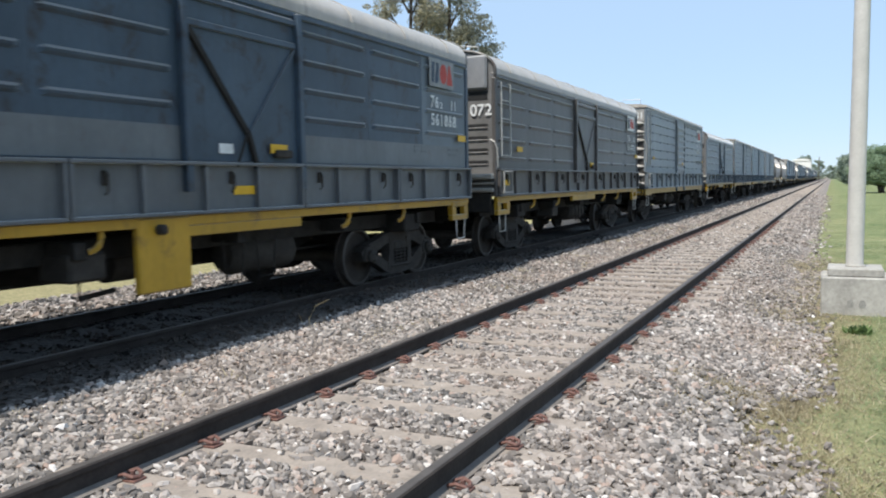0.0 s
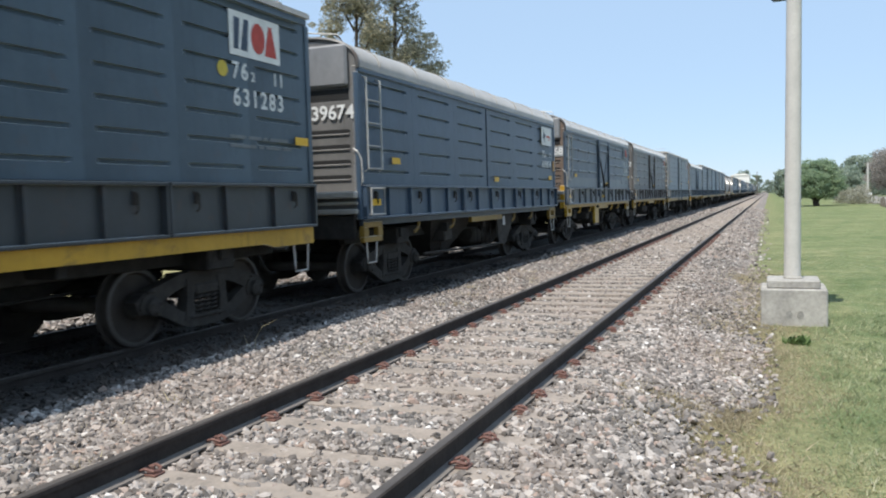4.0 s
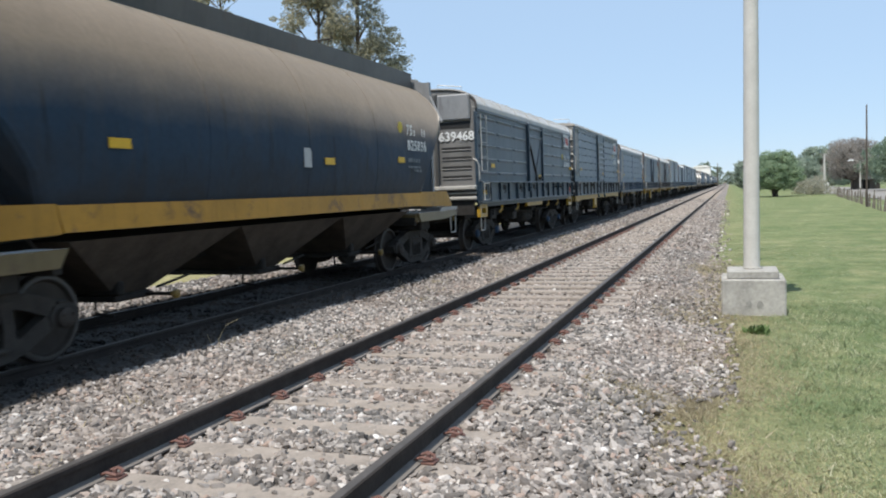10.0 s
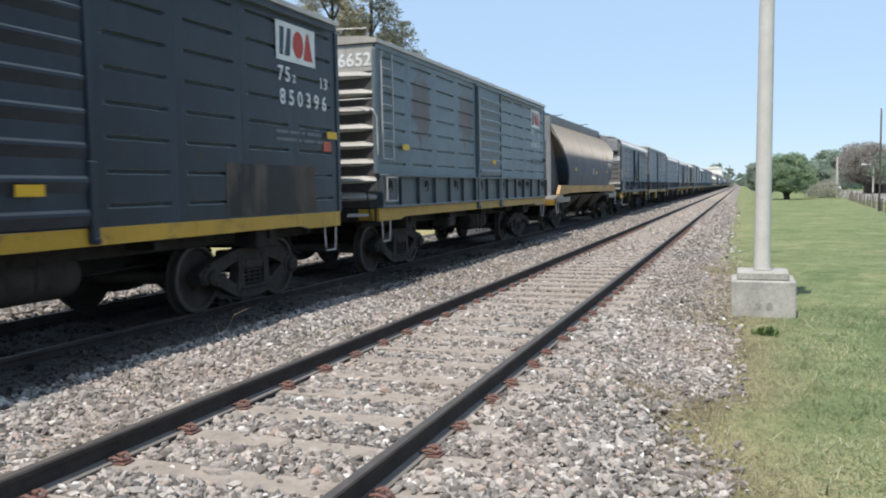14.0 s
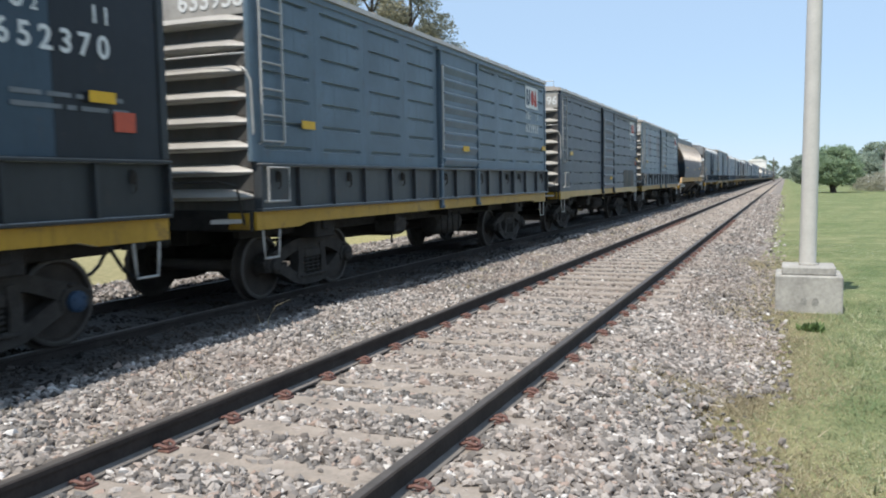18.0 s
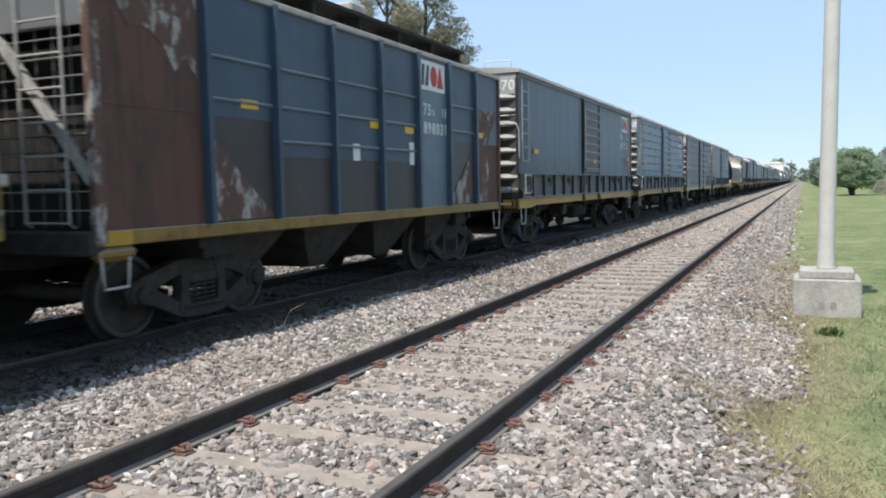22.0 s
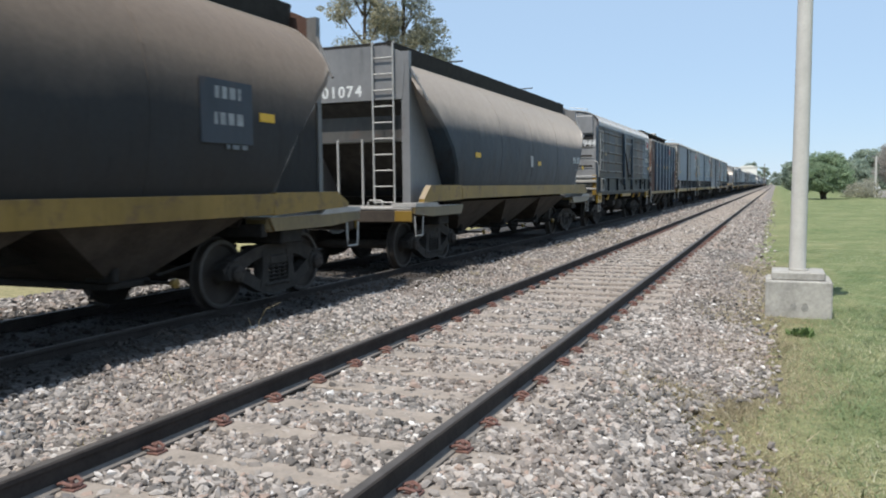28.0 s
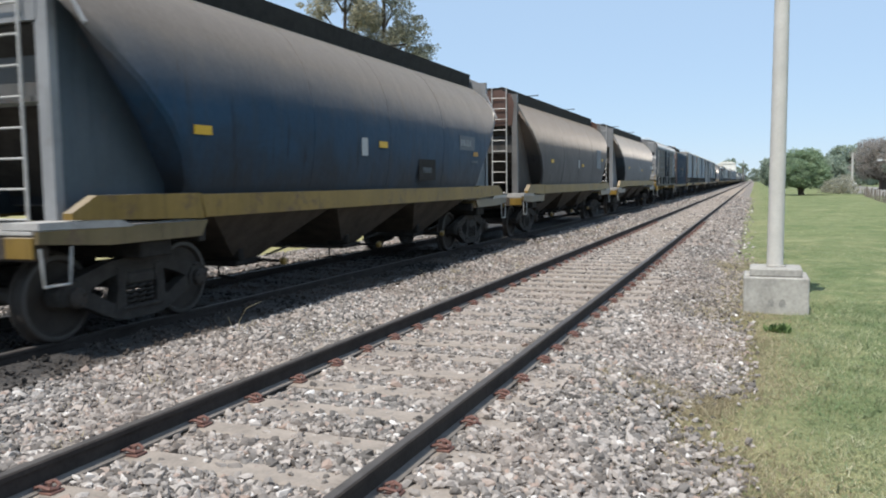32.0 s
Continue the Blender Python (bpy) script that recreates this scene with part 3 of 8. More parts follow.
def text_mesh(name, text, size, material, space=1.0):
    """Painted lettering as a thin mesh; it reads along +x, up is +y."""
    cu = bpy.data.curves.new(name, "FONT")
    cu.body, cu.size, cu.extrude, cu.space_character = text, size, 0.002, space
    cu.offset = size * 0.02
    ob = bpy.data.objects.new(name, cu)
    me = bpy.data.meshes.new_from_object(ob)
    bpy.data.objects.remove(ob)
    me.materials.clear()
    me.materials.append(material)
    return me


def on_side(x, y, z):
    """Pose of flat lettering on a wagon's side that faces +x; it reads towards +y."""
    return Matrix.Translation((x, y, z)) @ Euler((radians(90), 0, radians(90))).to_matrix().to_4x4()


def on_end(x, y, z):
    """Pose of flat lettering on a wagon's end that faces -y; it reads towards +x."""
    return Matrix.Translation((x, y, z)) @ Euler((radians(90), 0, 0)).to_matrix().to_4x4()


def flip():
    return Matrix.Rotation(math.pi, 4, "Z")


# ---------------------------------------------------------------- the ground and the tracks
GAUGE_C = 1.746                     # between rail centres
TRACK_A, TRACK_B = -0.873, -5.27    # centre lines: empty track, train's track
SLEEPER_Y0, SLEEPER_STEP = 3.794, 0.6348
GROUND_Z = -0.37
BED = [(-11.0, -0.52), (-9.9, -0.36), (-8.2, -0.24), (-7.3, -0.10), (-6.4, -0.07), (-6.3, -0.12), (-4.25, -0.12), (-4.15, -0.06), (-3.75, -0.07), (-3.2, -0.14), (-2.6, -0.205), (-2.15, -0.185), (0.42, -0.185), (0.8, -0.215), (1.15, -0.33), (1.45, -0.44), (2.1, -0.6)]


def bed_z(x):
    for (x0, z0), (x1, z1) in zip(BED, BED[1:]):
        if x0 <= x <= x1:
            return z0 + (z1 - z0) * (x - x0) / (x1 - x0)
    return GROUND_Z


def edge_drop(x, y):
    """The ballast's foot frays into the grass."""
    return max(0.0, min(1.0, (x - 0.95) / 0.5)) * (0.10 * noise.noise((y * 0.9, x * 0.9, 2.0)) + 0.05 * noise.noise((y * 3.1, x * 3.1, 5.0)) - 0.05 * max(0.0, min(1.0, (9.0 - y) / 3)))


def ground_z(x, y):
    return GROUND_Z + lumps(x, y, 0.5, 0.03) + lumps(x, y, 0.13, 0.05) - 0.25 * max(0.0, min(1.0, (1.44 - x) / 0.63))


def edge_x(y):
    """Where the stones end: a tongue of grass reaches in beside the post."""
    ys = (3.0, 4.8, 5.4, 5.95, 6.25, 6.45, 6.8, 7.25, 8.2, 10.6, 14.0, 20.0, 40.0)
    xs = (1.95, 1.78, 1.52, 1.28, 1.06, 1.02, 1.32, 1.62, 1.66, 1.5, 1.6, 1.42, 1.38)
    return np.interp(y, ys, xs) + 0.05 * np.sin(np.asarray(y) * 5.1) * np.cos(np.asarray(y) * 2.3)


def lumps(x, y, s, a):
    return a * noise.noise((x * s, y * s, 0.3))


def sheet(xs, ys, height):
    mb = MB()
    nx = len(xs)
    mb.v = [(x, y, height(x, y)) for y in ys for x in xs]
    mb.f = [(j * nx + i, j * nx + i + 1, (j + 1) * nx + i + 1, (j + 1) * nx + i) for j in range(len(ys) - 1) for i in range(nx - 1)]
    return mb


def spread(lo, hi, near, step, grow=1.35):
    """Cuts that are step apart near a place and grow wider away from it."""
    out, p, s = [near], near, step
    while p < hi:
        p += s
        s *= grow
        out.append(min(p, hi))
    p, s = near, step
    while p > lo:
        p -= s
        s *= grow
        out.insert(0, max(p, lo))
    return out


ground = solo("ground", sheet(spread(-2500, 2500, 2.5, 0.5, 1.12), spread(-1500, 4000, 6, 0.5, 1.1),
              lambda x, y: GROUND_Z + (lumps(x, y, 0.5, 0.03) + lumps(x, y, 0.13, 0.05) if -60 < x < 60 and -20 < y < 300 else 0) - (0.25 if -9.9 < x < 1.3 else 0)),
              M_GRASS, "dry green mown grass with yellow patches beside the railway", "grass", "structure", True)
bed_xs = sorted({x for x, _ in BED} | set(np.arange(-11.0, 2.1, 0.25).round(3)))
solo("trackbed", sheet(bed_xs, spread(-60, 1500, 6, 0.3, 1.05), lambda x, y: bed_z(x) + edge_drop(x, y) + (lumps(x, y, 1.4, 0.02) + lumps(x, y, 0.35, 0.03) if y < 150 else 0)),
           M_BED, "grey and pinkish crushed stone ballast under two tracks", "trackbed", "structure", True)

RAIL = [(-0.07, -0.16), (0.07, -0.16), (0.07, -0.148), (0.012, -0.128), (0.009, -0.045), (0.034, -0.035), (0.0355, -0.008), (0.028, -0.001), (-0.028, -0.001), (-0.0355, -0.008), (-0.034, -0.035), (-0.009, -0.045), (-0.012, -0.128), (-0.07, -0.148)]
HEAD = [(-0.0275, -0.003), (0.0275, -0.003), (0.026, 0.0015), (0.0, 0.0025), (-0.026, 0.0015)]


def rails(tc, tag):
    th = thing("railway_track", Matrix.Identity(4), tag, "track", kind="structure")
    for sx in (-1, 1):
        x = tc + sx * GAUGE_C / 2
        r = part("rail", MB().prism([(x + a, b) for a, b in RAIL], -60, 1500), M_RAIL_SIDE, th, "dark brown steel rail")
        part("rail_foot", MB().prism([(x - 0.0705, -0.158), (x + 0.0705, -0.158), (x + 0.0705, -0.146), (x + 0.016, -0.1275), (x - 0.016, -0.1275), (x - 0.0705, -0.146)], -60, 1500), M_FOOT, r, "dusty rail foot")
        part("railhead", MB().prism([(x + a, b) for a, b in HEAD], -60, 1500), M_RAIL_TOP, r, "dull grey worn running surface")
    return th


track_a = rails(TRACK_A, "empty broad gauge track of dark rails on worn sleepers")
track_b = rails(TRACK_B, "second broad gauge track of dark rails under the train")


def sleeper_mesh(k, material=M_SLEEPER):
    rnd = random.Random(k)
    w, l = 0.125 + rnd.uniform(-0.01, 0.01), 1.34
    mb = MB()
    top = -0.158
    xs = np.linspace(-l, l, 9)
    vs = []
    for x in xs:
        e = rnd.uniform(-0.008, 0.008)
        vs += [(x, -w + e, -0.30), (x, -w + 0.012 + e, top - 0.012), (x, -w + 0.03 + e, top + rnd.uniform(-0.004, 0.003)), (x, w - 0.03 + e, top + rnd.uniform(-0.004, 0.003)), (x, w - 0.012 + e, top - 0.012), (x, w + e, -0.30)]
    fs = [(i * 6 + k2, i * 6 + k2 + 1, (i + 1) * 6 + k2 + 1, (i + 1) * 6 + k2) for i in range(8) for k2 in range(5)] + [tuple(range(6)), tuple(range(48 + 5, 47, -1))]
    return mb.add(vs, fs).mesh("sleeper", material)


SLEEPERS = [sleeper_mesh(k) for k in range(6)]
DARK_SLEEPERS = [sleeper_mesh(k + 6, M_SLEEPER_OILY_SHADE) for k in range(4)]


def clip_mesh():
    mb = MB()
    mb.tube([(-0.05, -0.045, 0.028), (0.0, -0.055, 0.045), (0.05, -0.04, 0.03), (0.055, 0.0, 0.022), (0.045, 0.035, 0.03), (0.0, 0.045, 0.045), (-0.05, 0.02, 0.03)], 0.011, 6)
    mb.box(-0.02, 0.07, -0.05, 0.045, -0.004, 0.014, 0.005)
    mb.tube([(0.02, -0.01, 0.0), (0.02, -0.01, 0.055)], 0.014, 6)
    return mb.mesh("rail_clip", M_CLIP)


CLIP = clip_mesh()
rnd = random.Random(4)
rest_sleepers, rest_clips = MB(), MB()
for i in range(-30, 260):
    y = SLEEPER_Y0 + i * SLEEPER_STEP
    for tc, th in ((TRACK_A, track_a), (TRACK_B, track_b)):
        near = i < (90 if tc == TRACK_A else 50)
        if near:
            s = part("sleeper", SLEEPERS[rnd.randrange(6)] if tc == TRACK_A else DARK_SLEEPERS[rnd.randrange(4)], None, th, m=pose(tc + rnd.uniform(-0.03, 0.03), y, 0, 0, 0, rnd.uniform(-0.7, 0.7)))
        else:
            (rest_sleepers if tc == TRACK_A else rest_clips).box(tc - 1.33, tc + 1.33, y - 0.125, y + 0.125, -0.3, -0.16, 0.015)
        if -9 < i < 45 and tc == TRACK_A:
            for sx in (-1, 1):
                for side in (-1, 1):
                    dy = 0.055 * (1 if i % 2 else -1) if (sx, side) == (1, 1) else 0.0
                    part("rail_clip", CLIP, None, th, m=Matrix.Translation((tc + sx * GAUGE_C / 2 + side * 0.085, y + dy, -0.155)) @ (flip() if side < 0 else Matrix.Identity(4)))
solo("far_sleepers", rest_sleepers, M_SLEEPER, "weathered sleepers of the empty track farther down the line", "sleepers", "stuff")
solo("far_dark_sleepers", rest_clips, M_SLEEPER_OILY_SHADE, "oily sleepers darkened for the shade under the far part of the train", "sleepers", "stuff")


# ballast stones, many and small
def stones(count, region, size, seed, name="ballast_stones", lift=0.0, material=M_STONE, fine=False):
    rs = np.random.RandomState(seed)
    phi = (1 + 5 ** 0.5) / 2
    ico = np.array([(-1, phi, 0), (1, phi, 0), (-1, -phi, 0), (1, -phi, 0), (0, -1, phi), (0, 1, phi), (0, -1, -phi), (0, 1, -phi), (phi, 0, -1), (phi, 0, 1), (-phi, 0, -1), (-phi, 0, 1)], float) / 1.9
    tri = np.array([(0, 11, 5), (0, 5, 1), (0, 1, 7), (0, 7, 10), (0, 10, 11), (1, 5, 9), (5, 11, 4), (11, 10, 2), (10, 7, 6), (7, 1, 8), (3, 9, 4), (3, 4, 2), (3, 2, 6), (3, 6, 8), (3, 8, 9), (4, 9, 5), (2, 4, 11), (6, 2, 10), (8, 6, 7), (9, 8, 1)])
    if not fine:
        ico = np.array([(-1, -1, -0.5), (1, -1, -0.5), (1, 1, -0.5), (-1, 1, -0.5), (-0.7, -0.4, 0.9), (0.6, -0.7, 0.8), (0.5, 0.7, 0.9), (-0.8, 0.6, 0.7)], float) * 0.62
        tri = np.array([(0, 1, 5), (0, 5, 4), (1, 2, 6), (1, 6, 5), (2, 3, 7), (2, 7, 6), (3, 0, 4), (3, 4, 7), (4, 5, 6), (4, 6, 7), (0, 3, 2), (0, 2, 1)])
    nv = len(ico)
    x0, x1, y0, y1 = region
    x = rs.uniform(x0, x1, count)
    y = rs.uniform(y0, y1, count)
    keep = np.ones(count, bool)
    for tc in (TRACK_A, TRACK_B):
        for sx in (-1, 1):
            keep &= np.abs(x - (tc + sx * GAUGE_C / 2)) > 0.085
        on = np.abs(x - tc) < 1.33
        ph = ((y - SLEEPER_Y0) / SLEEPER_STEP + 0.5) % 1 - 0.5
        keep &= ~(on & (np.abs(ph) * SLEEPER_STEP < 0.115) & (rs.rand(count) > 0.07))
    edge = edge_x(y) + rs.normal(0, 0.19, count) + 0.35 * np.maximum(0, rs.normal(0, 1, count) - 1.2)
    keep &= x < edge
    x, y = x[keep], y[keep]
    n = len(x)
    z = np.interp(x, [p for p, _ in BED], [q for _, q in BED]) + lift
    z += np.array([lumps(a, b, 1.4, 0.02) + lumps(a, b, 0.35, 0.03) for a, b in zip(x, y)])
    z = np.where(x > 0.9, np.maximum(z, [ground_z(a, b) for a, b in zip(x, y)]), z)
    sl = (np.abs(((y - SLEEPER_Y0) / SLEEPER_STEP + 0.5) % 1 - 0.5) * SLEEPER_STEP < 0.115) & (np.abs(x - TRACK_A) < 1.33)
    z = np.where(sl, -0.165, z)
    on = (np.abs(x - TRACK_A) < 0.78) | (np.abs(x - TRACK_B) < 0.78)
    z += np.where(on, -0.004, 0.006) + rs.uniform(-0.012, 0.02, n)
    s = size * np.exp(np.clip(rs.normal(0, 0.34, n), -0.9, 0.62))
    verts = ico[None] * (1 + rs.uniform(-0.4, 0.35, (n, nv, 1)))
    verts = verts * np.stack([s * rs.uniform(1.0, 1.8, n), s * rs.uniform(0.7, 1.15, n), s * rs.uniform(0.55, 0.95, n)], 1)[:, None]
    # most stones lie flat, turned any way and tilted a little
    yaw, tilt, way = rs.uniform(0, np.pi, n), np.abs(rs.normal(0, 0.62, n)) / 2, rs.uniform(0, 2 * np.pi, n)
    w, a, b, c = np.cos(yaw) * np.cos(tilt), np.cos(way) * np.sin(tilt), np.sin(way) * np.sin(tilt), np.sin(yaw) * np.cos(tilt)
    size_q = np.sqrt(w * w + a * a + b * b + c * c)
    w, a, b, c = w / size_q, a / size_q, b / size_q, c / size_q
    R = np.stack([1 - 2 * (b * b + c * c), 2 * (a * b - c * w), 2 * (a * c + b * w), 2 * (a * b + c * w), 1 - 2 * (a * a + c * c), 2 * (b * c - a * w), 2 * (a * c - b * w), 2 * (b * c + a * w), 1 - 2 * (a * a + b * b)], 1).reshape(n, 3, 3)
    verts = np.einsum("nij,nkj->nki", R, verts) + np.stack([x, y, z], 1)[:, None]
    faces = (tri[None] + (np.arange(n) * nv)[:, None, None]).reshape(-1, 3)
    return soup(name, verts.reshape(-1, 3), faces, material)


def soup(name, verts, faces, material):
    """A mesh of many triangles straight from arrays."""
    me = bpy.data.meshes.new(name)
    me.vertices.add(len(verts))
    me.vertices.foreach_set("co", np.ascontiguousarray(verts, dtype=np.float32).ravel())
    me.loops.add(len(faces) * 3)
    me.loops.foreach_set("vertex_index", np.ascontiguousarray(faces, dtype=np.int32).ravel())
    me.polygons.add(len(faces))
    me.polygons.foreach_set("loop_start", np.arange(0, len(faces) * 3, 3, dtype=np.int32))
    me.polygons.foreach_set("use_smooth", [False] * len(faces))
    me.update(calc_edges=True)
    me.materials.append(material)
    return new(name, me)


def quad_soup(name, quads, material, parent=None, label=""):
    v = quads.reshape(-1, 3)
    n = len(quads)
    f = (np.array([(0, 1, 2), (0, 2, 3)])[None] + (np.arange(n) * 4)[:, None, None]).reshape(-1, 3)
    ob = soup(name, v, f, material)
    ob.parent = parent
    if label:
        tagged(ob, label)
    return ob


BL = "loose crushed ballast stones in grey, white and pinkish tones"
tagged(stones(74500, (-3.5, 1.9, 2.6, 10.6), 0.0198, 11, fine=True), BL, "ballast", kind="stuff")
tagged(stones(43000, (-3.55, 1.9, 9.3, 20), 0.0215, 12), BL, "ballast", kind="stuff")
tagged(stones(19000, (-3.65, 1.9, 20, 46), 0.035, 13), BL, "ballast", kind="stuff")
tagged(stones(9000, (-3.65, 1.6, -8, 2.6), 0.04, 17), BL, "ballast", kind="stuff")
tagged(stones(14000, (-4.1, 1.9, 46, 85), 0.05, 15), BL, "ballast", kind="stuff")
tagged(stones(16000, (-6.75, -3.32, 2, 22), 0.022, 16, material=M_STONE_OILY_SHADE), "oily ballast stones between the rails, darkened for the shade under the train", "ballast", kind="stuff")
tagged(stones(10000, (-10.2, -6.7, 2, 26), 0.032, 14), BL, "ballast", kind="stuff")


# grass blades, thickest beside the ballast
def blades(count, sample, size, seed, material, name, label, lean=0.5):
    rs = np.random.RandomState(seed)
    xy = np.array(sample(rs, count))
    n = len(xy)
    h = size * np.exp(rs.normal(0, 0.35, n))
    wd = 0.0045 + 0.05 * h * rs.uniform(0.5, 1, n)
    ang = rs.uniform(0, 2 * np.pi, n)
    lx, ly = rs.normal(0, lean, n) * h, rs.normal(0, lean, n) * h
    zb = np.array([max(ground_z(a, b), bed_z(a) + edge_drop(a, b)) if 0.8 < a < 2.1 else (ground_z(a, b) if a > 1 else bed_z(a)) for a, b in xy]) - 0.01
    base = np.stack([xy[:, 0], xy[:, 1], zb], 1)
    off = np.stack([np.cos(ang) * wd, np.sin(ang) * wd, np.zeros(n)], 1)
    tip = base + np.stack([lx, ly, h], 1)
    mid = base + np.stack([lx * 0.35, ly * 0.35, h * 0.6], 1)
    tip = tip + (mid - tip) * 0.15
    face = np.cross(2 * off, tip - base + off)
    off = np.where((face @ np.array([0.0, -0.8, 0.6]) < 0)[:, None], -off, off)
    verts = np.stack([base - off, base + off, tip], 1).reshape(-1, 3)
    ob = soup(name, verts, np.arange(n * 3).reshape(-1, 3), material)
    # soft turf: the blades take the light as the ground does
    ob.data.polygons.foreach_set("use_smooth", [True] * n)
    ob.data.normals_split_custom_set_from_vertices([(0.0, 0.0, 1.0)] * (n * 3))
    return tagged(ob, label, "grass", kind="stuff")


def lawn(rs, n):
    y = 2.5 + 24 * rs.rand(n) ** 1.7
    x = 0.85 + 7 * rs.rand(n) ** 1.3
    edge = edge_x(y) - 0.05 + rs.normal(0, 0.10, n)
    thick = np.array([noise.noise((a * 0.9, b * 0.9, 7.0)) + 0.5 * noise.noise((a * 2.7, b * 2.7, 3.0)) for a, b in zip(x, y)])
    k = (x > edge) & (thick + rs.normal(0, 0.25, n) > -0.22)
    return np.stack([x[k], y[k]], 1)


def tufts(rs, n):
    cx, cy = rs.uniform(-3.4, -2.2, 60), rs.uniform(3, 30, 60)
    i = rs.randint(0, 60, n)
    return np.stack([cx[i] + rs.normal(0, 0.07, n), cy[i] + rs.normal(0, 0.12, n)], 1)


def far_lawn(rs, n):
    return np.stack([rs.uniform(1.9, 22, n), 20 + 75 * rs.rand(n) ** 1.5], 1)


blades(300000, lawn, 0.019, 21, M_BLADE, "grass_blades", "short dry green grass along the ballast edge", 1.2)
def straw_edge(rs, n):
    y = 3 + 16 * rs.rand(n) ** 1.5
    edge = edge_x(y)
    return np.stack([edge + rs.normal(0.08, 0.34, n), y], 1)


blades(56000, straw_edge, 0.032, 24, M_STRAW, "dry_grass_edge", "dry straw-coloured grass where lawn meets ballast", 0.9)
def straw_tongue(rs, n):
    t = rs.rand(n)
    return np.stack([0.62 + 1.0 * t + rs.normal(0, 0.09, n), 7.05 - 0.45 * t + rs.normal(0, 0.10 + 0.12 * t, n)], 1)


blades(9000, straw_tongue, 0.035, 26, M_STRAW, "dry_grass_tip", "dry straw grass creeping over the stones", 0.9)
def long_grass(rs, n):
    cx, cy = 2.3 + 4.4 * rs.rand(1500), 3.2 + 10 * rs.rand(1500) ** 1.3
    i = rs.randint(0, 1500, n)
    k = np.stack([cx[i] + rs.normal(0, 0.13, n), cy[i] + rs.normal(0, 0.13, n)], 1)
    return k[k[:, 0] > edge_x(k[:, 1]) + 0.25]


blades(70000, long_grass, 0.045, 25, M_BLADE, "longer_grass", "uneven longer green and yellow grass near the ballast", 0.85)
blades(1800, tufts, 0.06, 22, M_STRAW, "dry_tufts", "thin dry straw tufts between the two tracks")
blades(25000, far_lawn, 0.03, 23, M_BLADE, "far_grass_blades", "mown grass farther along the line")


# ---------------------------------------------------------------- running gear, shared by all wagons
SPEED = 5.66


def wheel_mesh():
    prof = [(-0.06, 0.05), (-0.06, 0.11), (-0.02, 0.13), (-0.015, 0.33), (-0.045, 0.37), (-0.065, 0.40), (-0.065, 0.452), (-0.035, 0.455), (-0.03, 0.425), (0.062, 0.418), (0.066, 0.405), (0.066, 0.365), (0.025, 0.345), (0.018, 0.14), (0.07, 0.115), (0.075, 0.05)]
    return MB().lathe(prof, "x", seg=32).mesh("wheel", M_WHEEL, True)


def axle_mesh():
    return MB().lathe([(-1.08, 0.055), (-1.08, 0.07), (-0.8, 0.085), (0.8, 0.085), (1.08, 0.07), (1.08, 0.055)], "x", seg=14).mesh("wheelset", M_WHEEL, True)


def rim_mesh():
    """A flat raised ring round the wheel's outer face."""
    prof, seg = [(0.064, 0.368), (0.070, 0.374), (0.070, 0.404), (0.064, 0.412)], 32
    vs = [(a, r * math.cos(2 * math.pi * k / seg), r * math.sin(2 * math.pi * k / seg)) for a, r in prof for k in range(seg)]
    fs = [(i * seg + k, i * seg + (k + 1) % seg, (i + 1) % 4 * seg + (k + 1) % seg, (i + 1) % 4 * seg + k) for i in range(4) for k in range(seg)]
    return MB().add(vs, fs).mesh("rim_face", M_TREAD, True)


def thick_line(pts, w):
    """Outline of a bent bar of varying width."""
    up, dn = [], []
    for i, p in enumerate(pts):
        a, b = Vector(pts[max(i - 1, 0)]), Vector(pts[min(i + 1, len(pts) - 1)])
        d = (b - a).normalized()
        n = Vector((-d.y, d.x)) * (w[i] if isinstance(w, (list, tuple)) else w) / 2
        up.append((p[0] + n.x, p[1] + n.y))
        dn.append((p[0] - n.x, p[1] - n.y))
    return up + dn[::-1]


